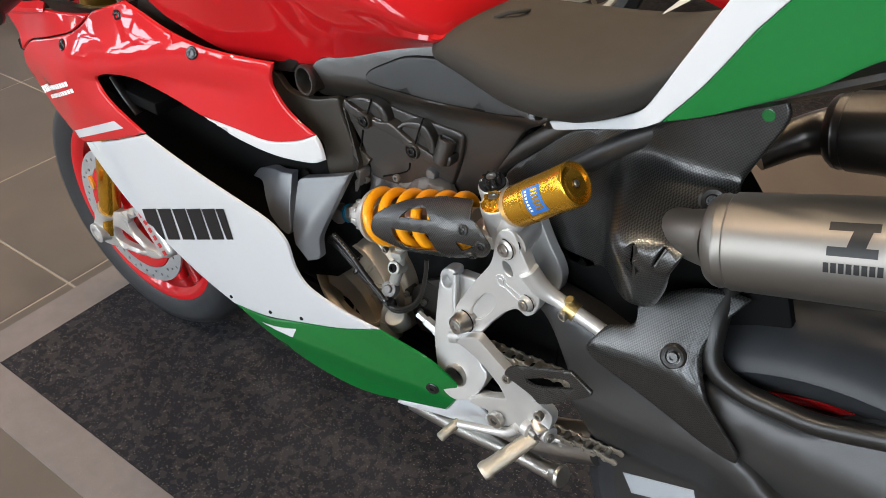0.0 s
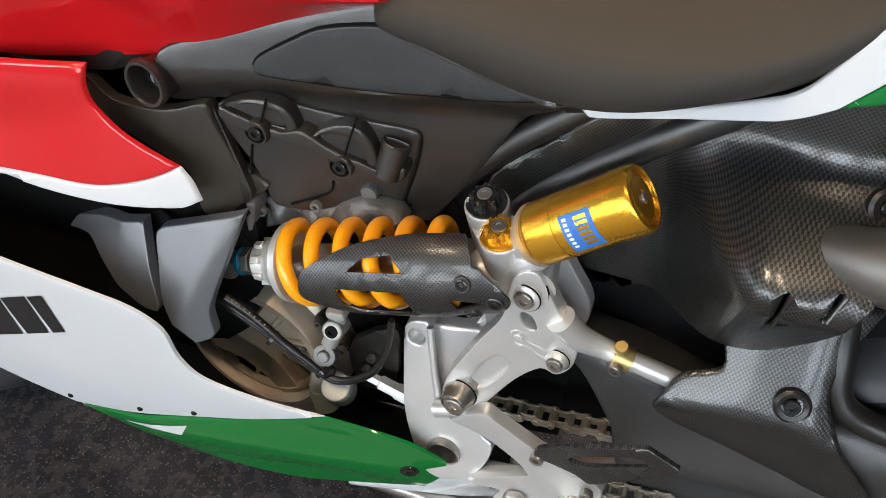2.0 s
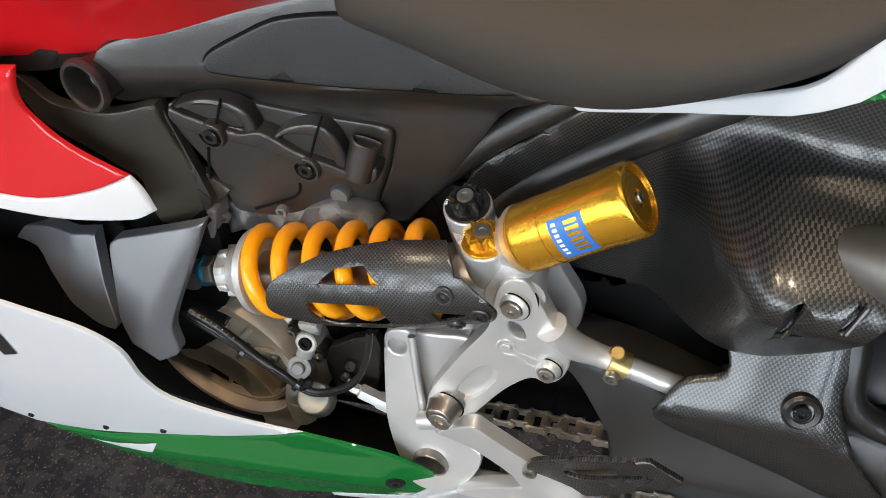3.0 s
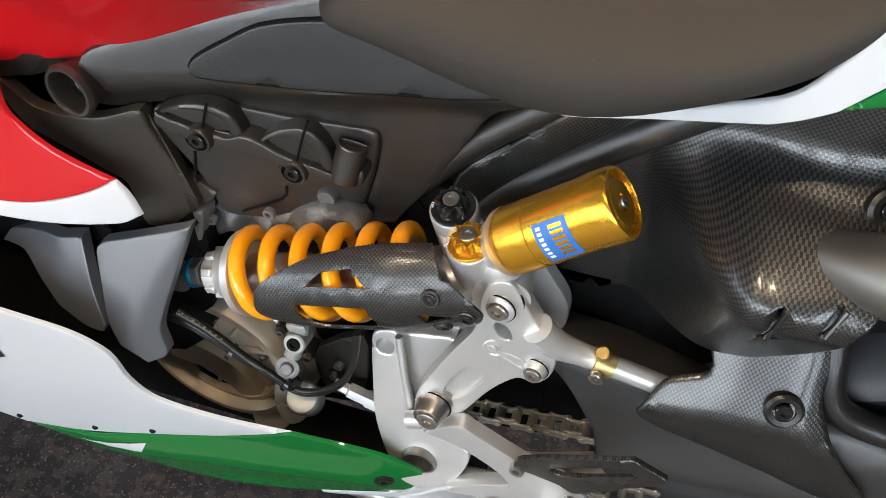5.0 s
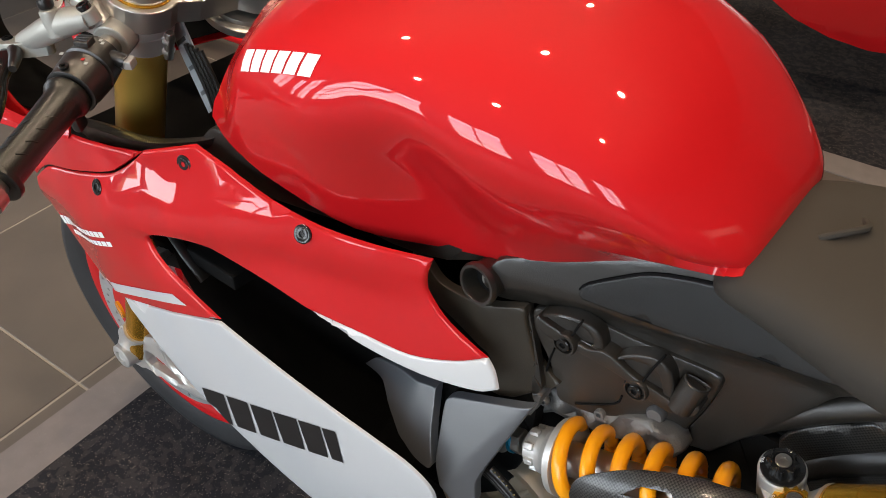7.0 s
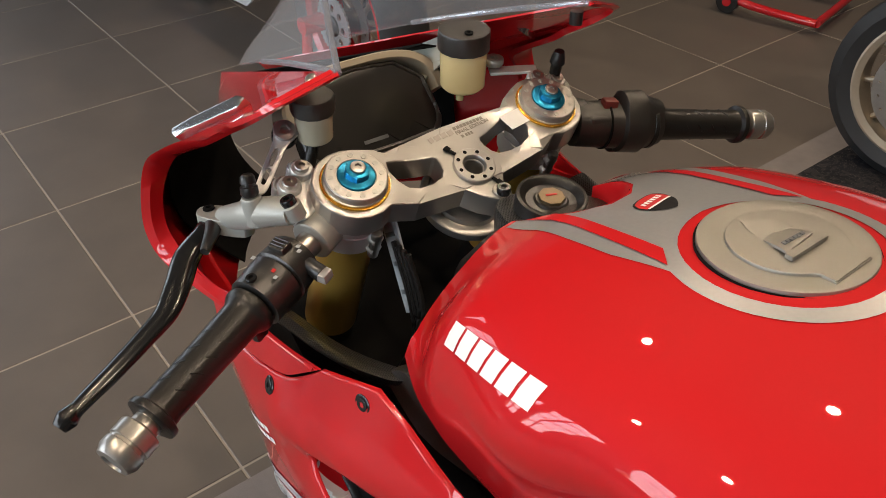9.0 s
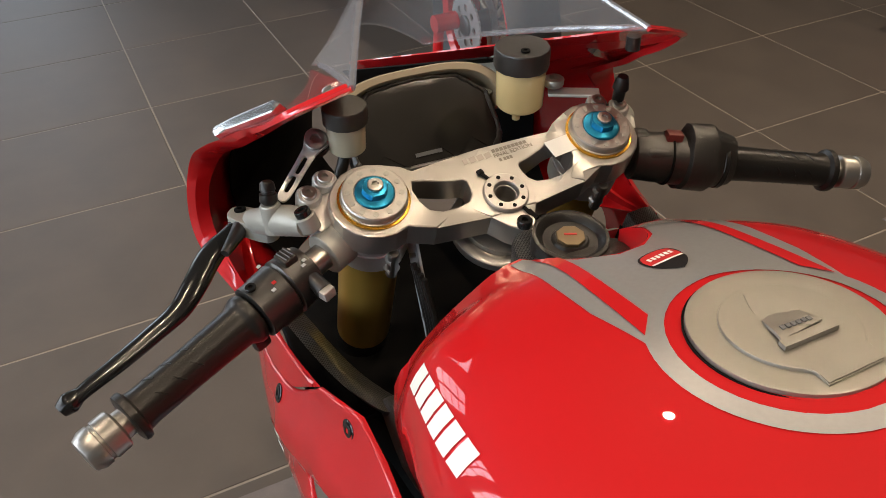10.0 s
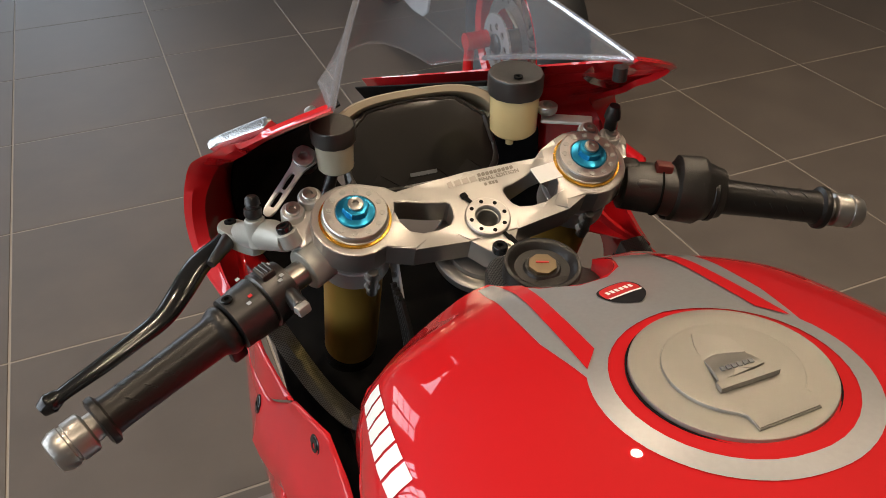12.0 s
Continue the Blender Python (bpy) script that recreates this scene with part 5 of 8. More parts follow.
def guard_shell():
    outl = curve2([(0.030, -0.35), (0.031, 0.04), (0.04, 0.3), (0.065, 0.58), (0.092, 0.8), (0.135, 0.98), (0.184, 1.06), (0.191, 0.62), (0.193, 0.36), (0.199, 0.32), (0.219, -0.3), (0.216, -0.62), (0.195, -1.05), (0.165, -1.12), (0.121, -1.1), (0.08, -1.0), (0.055, -0.70)], 4, (6, 8))
    w1 = curve2([(0.081, 0.24), (0.096, 0.50), (0.122, 0.56), (0.134, 0.22)], 3, (0, 1, 2, 3))
    w2 = curve2([(0.066, -0.11), (0.129, -0.16), (0.133, -0.80), (0.085, -0.80), (0.069, -0.5)], 3, (0, 1, 2))
    w3 = curve2([(0.169, -0.36), (0.196, -0.50), (0.172, -0.72)], 3, (0, 1, 2))
    s = 0.044
    bm = sheet([(u, v * s) for u, v in outl], lambda u, v: 0.0, 0.0024, 0.0010, 0.0055, FLAT, holes=[[(u, v * s) for u, v in w] for w in (w1, w2, w3)])
    for vert in bm.verts:
        u, v, h = vert.co
        vert.co = on_guard(u, v / s, h)
    return bm


guard = part("spring_guard", guard_shell(), CARBON, shock, "carbon fibre spring guard")
for u, a in ((0.184, 0.02), (0.207, -0.44), (0.181, -0.90)):
    p, q = on_guard(u, a), on_guard(u, a, 0.01)
    part("grommet", lathe([(-0.002, 0.0074), (0.0012, 0.0074), (0.002, 0.0066), (0.002, 0.005)], p, q - p, 22), GREYBLACK, guard)
    bolt(p + (q - p).normalized() * 0.0015, q - p, 0.0050, guard, BLACK_GLOSS, "guard_bolt", 0.0026)

# rocker, side plate, push rod
ROCK = lambda u, v: -0.2414 * u - 0.0881 * v + 0.349
ROCKER = [(0.7081, 0.7143), (0.7119, 0.7312), (0.7208, 0.739), (0.7305, 0.7363), (0.7382, 0.723), (0.7515, 0.6966), (0.7649, 0.6739), (0.7706, 0.6555), (0.7678, 0.6354), (0.757, 0.6255), (0.7431, 0.6314), (0.7243, 0.6146), (0.7033, 0.5812), (0.6909, 0.5617), (0.6732, 0.558), (0.6634, 0.575), (0.6645, 0.6043), (0.6763, 0.6316), (0.6908, 0.6598), (0.7046, 0.6838), (0.7082, 0.7007)]
RSLOT = [(0.721, 0.695), (0.7296, 0.6913), (0.735, 0.6776), (0.7282, 0.6782), (0.723, 0.6843)]
RPOCK = [(0.6872, 0.6136), (0.7022, 0.6401), (0.7137, 0.6398), (0.7156, 0.6241), (0.7005, 0.6013), (0.6886, 0.5985)]
rocker = part("rocker", sheet(curve2(ROCKER, 4), ROCK, 0.016, 0.0016, 0.010, holes=[curve2(RSLOT, 3), curve2(RPOCK, 3)]), ALU, bike, "cast aluminium suspension rocker")
pc_u, pc_v = (sum(p[k] for p in RPOCK) / len(RPOCK) for k in (0, 1))
part("pocket_floor", sheet(curve2([(pc_u + (u - pc_u) * 1.12, pc_v + (v - pc_v) * 1.12) for u, v in RPOCK], 3), lambda u, v: ROCK(u, v) - 0.0045, 0.004, 0.001, 0.014), ALU, rocker)
SLOT2 = [(0.7142, 0.6716), (0.7199, 0.6761), (0.727, 0.6715), (0.7302, 0.6638), (0.7451, 0.6557), (0.7526, 0.6467), (0.749, 0.6392), (0.7405, 0.6454), (0.73, 0.6555), (0.7203, 0.6587), (0.7147, 0.6636)]
part("cast_mark", sheet(curve2(SLOT2, 3), lambda u, v: ROCK(u, v) + 0.0011, 0.003, 0.0008, 0.01, holes=[curve2([(0.716, 0.6704), (0.72, 0.6735), (0.7254, 0.67), (0.7286, 0.6622), (0.7441, 0.6528), (0.7474, 0.6461), (0.7401, 0.6496), (0.7289, 0.6589), (0.7201, 0.6614)], 3)]), ALU, rocker)
part("cast_dot", lathe([(-0.001, 0.0042), (0.0012, 0.0042), (0.0018, 0.0034)], (*([(0.7214, -0.1161, 0.6663)][0],)[0],), (-0.1, -1, 0.05), 20), ALU, rocker)
part("rocker_back", sheet(curve2(ROCKER, 3), lambda u, v: ROCK(u, v) - 0.050, 0.014, 0.0016, 0.02), ALU, rocker)
for x, z, r, big, cone in ((0.7225, 0.7125, 0.0130, 0.0138, 0.003), (0.7555, 0.6455, 0.0105, 0.0118, 0.006), (0.6785, 0.5905, 0.0125, 0.0165, 0.016)):
    p = Vector((x, -ROCK(x, z), z))
    part("pivot_groove", lathe([(0.0004, big), (0.0012, big)], p, (-0.1, -1, 0.05), 32), DARK, rocker)
    part("pivot_boss", lathe([(-0.012, big * 0.93), (0.002, big * 0.93), (cone, big * 0.72), (cone + 0.001, big * 0.66), (cone - 0.001, big * 0.60)], p, (-0.1, -1, 0.05), 36), STEEL if cone > 0.01 else ALU, rocker)
    bolt(p + Vector((0, -cone, 0)), (-0.1, -1, 0.05), big * 0.58, rocker, STEEL, "pivot_bolt", 0.005)
PLATE = [(0.6103, 0.6095), (0.6137, 0.6193), (0.6269, 0.6253), (0.6342, 0.6233), (0.6403, 0.5887), (0.6476, 0.5546), (0.6521, 0.5354), (0.6632, 0.5324), (0.6851, 0.5426), (0.6951, 0.5266), (0.6995, 0.5153), (0.71, 0.5077), (0.7088, 0.4877), (0.6947, 0.4602), (0.6708, 0.4437), (0.6472, 0.4467), (0.6356, 0.4674), (0.6253, 0.491), (0.6167, 0.5224), (0.6131, 0.5595)]
PLF = lambda u, v: 0.10 + 0.25 * (0.61 - v)
plate = part("side_plate", sheet(curve2(PLATE, 4), PLF, 0.018, 0.0022, 0.010, holes=[circle(0.0082, (0.623, 0.606), 22), circle(0.0150, (0.6635, 0.481), 28)]), ALU, bike, "cast aluminium foot peg plate")
part("bush", lathe([(-0.016, 0.0175), (0.002, 0.0175), (0.004, 0.0165), (0.0035, 0.0145), (-0.012, 0.0135), (-0.013, 0.001)], (0.6635, -PLF(0.6635, 0.481), 0.481), LEFT, 32), STEEL, plate, "hollow pivot bush")
part("bush_well", lathe([(-0.012, 0.0136), (-0.0115, 0.001)], (0.6635, -PLF(0.6635, 0.481), 0.481), LEFT, 24), DARK, plate)
part("hole_floor", lathe([(-0.012, 0.0085), (-0.011, 0.0005)], (0.623, -PLF(0.623, 0.606), 0.606), LEFT, 24), ALU, plate)
part("rib", tube([(0.6359, -0.0987, 0.6233), (0.6419, -0.1067, 0.5913), (0.6492, -0.115, 0.5581), (0.6545, -0.1211, 0.5336)], [0.0034, 0.0036, 0.0040, 0.0048], 10), ALU, plate)
part("web", sheet(curve2([(0.6284, 0.6123), (0.6591, 0.6194), (0.6837, 0.6284), (0.6806, 0.6077), (0.6598, 0.5749), (0.6527, 0.5467), (0.6504, 0.5139), (0.643, 0.5432), (0.6357, 0.5747)], 3), lambda u, v: PLF(u, v) - 0.010 + 0.25 * max(0.0, u - 0.665), 0.014, 0.003, 0.010), ALU, plate)
part("arm_hinge", tube([(0.6534, -0.128, 0.5441), (0.6727, -0.128, 0.5541), (0.6935, -0.128, 0.5631)], 0.0085, 18, 3), ALU, plate)
bolt((0.6965, -0.121, 0.4855), LEFT, 0.0075, plate, STEEL, "plate_bolt", 0.010)
part("bolt_collar", lathe([(-0.020, 0.0100), (-0.002, 0.0100), (0, 0.0085)], (0.6965, -0.119, 0.4855), LEFT, 20), STEEL, plate)
rod = part("push_rod", tube([(0.752, -0.104, 0.690), (0.768, -0.098, 0.668), (0.79, -0.092, 0.655), (0.82, -0.089, 0.645), (0.858, -0.087, 0.634)], [0.013, 0.012, 0.0095, 0.009, 0.009], 16), ALU, bike, "silver push rod")
part("rod_clamp", lathe([(-0.008, 0.0115), (0.008, 0.0115)], (0.806, -0.0905, 0.6495), (0.85, 0.05, -0.27), 24), CLAMP_GOLD, rod, "slotted rod clamp")
part("clamp_ear", lathe([(-0.010, 0.0065), (0.010, 0.0065), (0.012, 0.005)], (0.806, -0.090, 0.656), (-0.15, -0.35, 0.9), 16), CLAMP_GOLD, rod)
bolt((0.804, -0.1035, 0.6475), (-0.2, -1, -0.1), 0.0065, rod, STEEL, "clamp_bolt", 0.006)

# foot peg, arm, heel guard, gear lever, stand
ARM = [(0.6717, 0.5601), (0.7029, 0.5823), (0.7165, 0.5747), (0.757, 0.5463), (0.7977, 0.5246), (0.8205, 0.5116), (0.8146, 0.4775), (0.7901, 0.4659), (0.7636, 0.4544), (0.7412, 0.4323), (0.72, 0.4398), (0.7253, 0.4605), (0.6966, 0.4562), (0.6927, 0.4636), (0.721, 0.4839), (0.7518, 0.5005), (0.7403, 0.5191), (0.7107, 0.5433), (0.6885, 0.554)]
arm = part("peg_arm", sheet(curve2(ARM, 3, (13, 15)), lambda u, v: 0.141 - 0.05 * (u - 0.75), 0.014, 0.0020, 0.010), ALU, bike, "polished aluminium foot peg arm")
HEEL = [(0.7546, 0.5539), (0.7608, 0.5698), (0.8011, 0.5932), (0.8461, 0.6162), (0.8744, 0.6018), (0.8737, 0.5948), (0.843, 0.5653), (0.8089, 0.5369), (0.7943, 0.5441), (0.772, 0.5493)]
part("heel_guard", sheet(curve2(HEEL, 3, (3, 4)), lambda u, v: 0.150, 0.005, 0.0016, 0.010, holes=[curve2([(0.7847, 0.5654), (0.8288, 0.594), (0.8431, 0.5987), (0.8515, 0.5911), (0.8125, 0.5681), (0.7965, 0.5614)], 2, (3,))]), CARBON, bike, "carbon fibre heel guard")
for x, y, z in [(0.758, -0.146, 0.5479), (0.7457, -0.146, 0.467), (0.8077, -0.146, 0.5142)]:
    bolt((x, y, z), LEFT, 0.0065, arm, STEEL, "arm_bolt", 0.008)
KN = material("knurled_steel", (0.5, 0.46, 0.38), 0.38, metal=0.9, bump=1.0, bump_scale=1400)
PEG_AX = Vector((-0.42, -0.84, -0.42)).normalized()
PEG_F = frame_of(PEG_AX)
peg = part("foot_peg", loft([[Vector((0.801, -0.142, 0.466)) + PEG_AX * a + PEG_F @ Vector((r * 1.08 * math.cos(w), r * 0.78 * math.sin(w), 0)) for w in np.linspace(0, 6.28318, 26, endpoint=False)] for a, r in ((0, 0.009), (0.004, 0.0105), (0.070, 0.0115), (0.073, 0.0128), (0.079, 0.0128), (0.083, 0.0105), (0.0835, 0.004))]), KN, bike, "knurled silver foot peg")
for k in (-1, 1):
    part("peg_lug", lathe([(-0.005, 0.012), (0.005, 0.012), (0.006, 0.0105)], Vector((0.803 + 0.012 * k, -0.138 + 0.004 * k, 0.474)), (1, -0.25, 0.1), 22), ALU, peg)
    bolt(Vector((0.803 + 0.018 * k, -0.139, 0.474)), (k, -0.25, 0.1), 0.006, peg, STEEL, head=0.004)
part("peg_yoke", box((0.024, 0.02, 0.03), (0.803, -0.134, 0.476), pose(0, 0, 0, 20, 20, -25), 0.005), STEEL, peg)
part("peg_spring", lathe([(0, 0.006), (0.014, 0.006)], (0.795, -0.144, 0.474), (1, -0.3, 0.2), 12), STEEL, peg)
lever = part("gear_lever", tube([(0.775, -0.142, 0.463), (0.762, -0.146, 0.448), (0.735, -0.15, 0.437), (0.70, -0.154, 0.424), (0.683, -0.156, 0.418)], [0.008, 0.007, 0.006, 0.006, 0.006], 12), ALU, bike, "silver gear lever")
part("toe_peg", lathe([(0, 0.006), (0.004, 0.007), (0.034, 0.007), (0.036, 0.005)], (0.684, -0.152, 0.420), (-0.25, -0.9, -0.35), 14), KN, lever)
part("gear_linkage", tube([(0.69, -0.12, 0.456), (0.73, -0.125, 0.474), (0.77, -0.13, 0.488)], 0.0065, 10), ALU, bike, "silver gear linkage rod")
bolt((0.743, -0.146, 0.461), LEFT, 0.012, lever, STEEL, "lever_pivot", 0.009)
stand = part("side_stand", tube([(0.56, -0.11, 0.335), (0.66, -0.125, 0.365), (0.76, -0.135, 0.398), (0.835, -0.14, 0.415)], [0.012, 0.011, 0.011, 0.012], 14), STEEL, bike, "folded steel side stand")
part("stand_foot", lathe([(0, 0.013), (0.012, 0.016), (0.016, 0.014)], (0.832, -0.139, 0.414), (0.9, -0.1, 0.3), 18), STEEL, stand)
part("exhaust_belly", tube([(0.45, -0.06, 0.33), (0.6, -0.07, 0.335), (0.75, -0.06, 0.36), (0.85, -0.05, 0.40)], 0.03, 16), STEEL, bike, "steel exhaust pipe under the engine")

# chain
chain = new("drive_chain")
chain.parent = bike
chain["label"] = "oiled steel drive chain"
plate_bm = lambda: sheet(curve2([(-0.0125, 0), (-0.008, 0.006), (-0.003, 0.0045), (0.003, 0.0045), (0.008, 0.006), (0.0125, 0), (0.008, -0.006), (0.003, -0.0045), (-0.003, -0.0045), (-0.008, -0.006)], 2), lambda u, v: 0, 0.002, 0.0006, 0.02)
CHAIN = material("oiled_chain_steel", (0.42, 0.38, 0.32), 0.3, metal=0.75, var=0.25, scale=150)
seed = part("link_plate", plate_bm(), CHAIN, chain)
pin = part("roller", lathe([(-0.012, 0.0028), (-0.011, 0.0035), (-0.009, 0.0035), (-0.0088, 0.0048), (0.0088, 0.0048), (0.009, 0.0035), (0.011, 0.0035), (0.012, 0.0028)], axis=(0, 1, 0), n=14), CHAIN, chain)
PITCH = 0.0159


def run_chain(a, b, first=False):
    a, b = Vector(a), Vector(b)
    d = b - a
    turn = Matrix.Rotation(-math.atan2(d.z, d.x), 4, "Y")
    for k in range(int(d.length / PITCH)):
        for src, base, offs in ((seed, seed.data, (0.0105, -0.0075)) if k % 2 == 0 else (seed, seed.data, (0.0075, -0.0055)), (pin, pin.data, (0.0,))):
            for o in offs:
                ob = new("link_plate" if base is seed.data else "roller", base)
                shift = d.normalized() * PITCH * (k + (0.5 if base is seed.data else 0))
                ob.matrix_world = Matrix.Translation(a + shift + Vector((0, -o, 0))) @ turn
                ob.parent = chain


run_chain((0.648, -0.077, 0.498), (0.85, -0.077, 0.527))
run_chain((0.655, -0.077, 0.385), (0.90, -0.077, 0.43))
seed.location, pin.location = (0.64, -0.085, 0.497), (0.632, -0.077, 0.496)

# swingarm
SWT = [(0.72, 0.636), (0.79, 0.636), (0.838, 0.618), (0.923, 0.596), (1.041, 0.552), (1.09, 0.52), (1.20, 0.47), (1.30, 0.36), (1.28, 0.20), (1.12, 0.16), (0.95, 0.24), (0.875, 0.33), (0.84, 0.42), (0.825, 0.49), (0.813, 0.545), (0.801, 0.567), (0.772, 0.610), (0.743, 0.624)]


def SWF(u, v):
    """The swingarm's flank: a crease from the pivot backward, a face above that leans in and a face below that leans under."""
    crease = float(np.interp(u, (0.72, 0.829, 0.911, 0.993, 1.05, 1.3), (0.520, 0.513, 0.525, 0.540, 0.525, 0.40)))
    return 0.102 - 0.22 * max(0.0, v - crease) * smooth(0.76, 0.84, u) - min(0.045, 0.42 * max(0.0, crease - v)) - 0.02 * smooth(0.82, 0.74, u)


swing = part("swingarm", sheet(curve2(SWT, 4), SWF, 0.05, 0.008, 0.014), SWING, bike, "dark grey single-sided swingarm")
REAR = [(0.965, 0.615), (0.982, 0.628), (1.064, 0.622), (1.107, 0.637), (1.154, 0.671), (1.30, 0.66), (1.34, 0.45), (1.18, 0.42), (1.098, 0.46), (1.037, 0.51), (1.00, 0.57)]
part("swing_bridge", sheet(curve2(REAR, 3), lambda u, v: 0.092 - 0.5 * max(0.0, v - 0.60) - 0.25 * max(0.0, 0.56 - v), 0.04, 0.010, 0.014), SWING, swing, "upper arm of the swingarm")
part("swing_tube", tube([(0.962, -0.020, 0.740), (0.966, -0.060, 0.695), (0.977, -0.078, 0.657), (1.01, -0.08, 0.640), (1.06, -0.08, 0.640), (1.10, -0.08, 0.645), (1.2, -0.08, 0.68), (1.32, -0.08, 0.69)], 0.012, 16), RUBBER, swing, "black tubular brace")
part("notice_label", sheet([(0.8926, 0.3814), (0.9877, 0.4226), (0.9977, 0.3937), (0.9096, 0.3514)], lambda u, v: SWF(u, v) + 0.0008, 0.001, 0.0, 0.010), LABEL, swing, "pale blue notice label")
# carbon hugger: swelling upper shield and lower chain guard
def HUG(u, v):
    """A flat upper wall, a ledge that runs backward, and a bulge under it that turns in again at its foot."""
    ledge = float(np.interp(u, (0.78, 0.815, 0.875, 0.937, 0.98), (0.835, 0.852, 0.866, 0.872, 0.880)))
    grow = smooth(0.80, 0.885, u)
    wall_at = 0.030 + 0.032 * smooth(0.80, 0.92, u)
    return wall_at + (0.148 - wall_at) * smooth(ledge, ledge - 0.055, v) * grow - 0.55 * max(0.0, 0.80 - v) * grow


HUGU = [(0.6602, 0.7447), (0.7029, 0.7967), (0.7548, 0.8453), (0.8239, 0.8732), (0.8753, 0.9064), (0.9078, 0.9382), (0.9400, 0.958), (0.9754, 0.9665), (0.9842, 0.9503), (0.9793, 0.9292), (0.9625, 0.8878), (0.9571, 0.8689), (0.9640, 0.8560), (0.9540, 0.8410), (0.9461, 0.8295), (0.9419, 0.8176), (0.9358, 0.8009), (0.9262, 0.7622), (0.9043, 0.7105), (0.8756, 0.6956), (0.8502, 0.688), (0.8259, 0.6833), (0.8067, 0.6773), (0.7762, 0.6588), (0.7526, 0.6751), (0.7008, 0.6855)]
SL1 = [(0.8928, 0.8175), (0.8958, 0.818), (0.8946, 0.7768), (0.8924, 0.7735)]
SL2 = [(0.9232, 0.8246), (0.9261, 0.825), (0.9204, 0.8059), (0.9179, 0.8049)]
hug_bm = sheet(curve2(HUGU, 4, (7,)), HUG, 0.004, 0.003, 0.010, holes=[curve2(SL1, 2, (0, 1, 2, 3)), curve2(SL2, 2, (0, 1, 2, 3))])
hugger = part("hugger", hug_bm, CARBON, bike, "carbon fibre heat shield with two slots", 60)
for o in (SL1, SL2):
    part("slot_wall", tube([(o[1][0] + 0.0015, -HUG(*o[1]) - 0.0003, o[1][1]), (o[2][0] + 0.0015, -HUG(*o[2]) - 0.0003, o[2][1])], 0.0018, 8, 0), CARBON, hugger)
part("grommet", lathe([(-0.004, 0.0135), (0.002, 0.0135), (0.004, 0.0110), (0.003, 0.0070), (-0.001, 0.006)], (0.941, -0.084, 0.855), (0.2, -0.8, 0.5), 26), RUBBER, hugger)
bolt((0.941, -0.086, 0.856), (0.2, -0.8, 0.5), 0.006, hugger, BLACK_GLOSS, "guard_bolt", 0.004)
part("paint_dot", lathe([(-0.004, 0.006), (0.0004, 0.006), (0.0008, 0.0045)], (0.966, -HUG(0.966, 0.945) - 0.0006, 0.945), (0, -1, 0.05), 18), GREEN, hugger, "green paint dot")
def CGF(u, v):
    """Chain guard: a lower face, a crease that climbs backward, and an upper face that leans in."""
    crease = float(np.interp(u, (0.83, 0.845, 0.906, 0.953, 0.985), (0.626, 0.631, 0.644, 0.650, 0.632)))
    return 0.111 - 0.75 * max(0.0, v - crease) - 0.12 * max(0.0, crease - v)


HUGL = [(0.8405, 0.6199), (0.8466, 0.6385), (0.8572, 0.6546), (0.8846, 0.6685), (0.8814, 0.6865), (0.9063, 0.7081), (0.9502, 0.7279), (0.9895, 0.7254), (0.9749, 0.7038), (0.9672, 0.6867), (0.966, 0.6705), (0.9726, 0.6558), (0.9845, 0.6366), (1.006, 0.6054), (1.0342, 0.5684), (1.0335, 0.5524), (1.0066, 0.555), (0.9558, 0.5702), (0.9041, 0.5892), (0.8591, 0.6047)]
low_guard = part("chain_guard", sheet(curve2(HUGL, 4, (7, 15)), CGF, 0.004, 0.003, 0.010), CARBON, bike, "carbon fibre chain guard", 60)
part("grommet", lathe([(-0.004, 0.0145), (0.003, 0.0145), (0.005, 0.012), (0.004, 0.0085), (0.0, 0.008)], (0.941, -0.100, 0.662), (0.1, -1, 0.45), 28), RUBBER, low_guard)
bolt((0.941, -0.103, 0.663), (0.1, -1, 0.45), 0.0065, low_guard, BLACK_GLOSS, "guard_bolt", 0.004)
# subframe rail behind the shock
part("subframe_rail", tube([(0.668, -0.02, 0.69), (0.70, -0.022, 0.74), (0.75, -0.025, 0.79), (0.83, -0.03, 0.86), (0.90, -0.03, 0.91)], 0.013, 16), GREYBLACK, bike, "satin grey subframe rail")
part("subframe_rail", tube([(0.62, -0.02, 0.72), (0.68, -0.02, 0.79), (0.76, -0.02, 0.86)], 0.012, 14), BLACK, bike)

# added near-black filler for the shaded gap between the shield and the swingarm
part("shade_fill", sheet(curve2([(0.70, 0.60), (0.72, 0.70), (0.78, 0.80), (0.86, 0.86), (0.95, 0.86), (1.02, 0.74), (1.05, 0.60), (0.95, 0.54), (0.80, 0.56)], 3), lambda u, v: 0.028, 0.01, 0.004, 0.03), DARK, bike, "near-black sheet filling the shaded gap behind the shield")

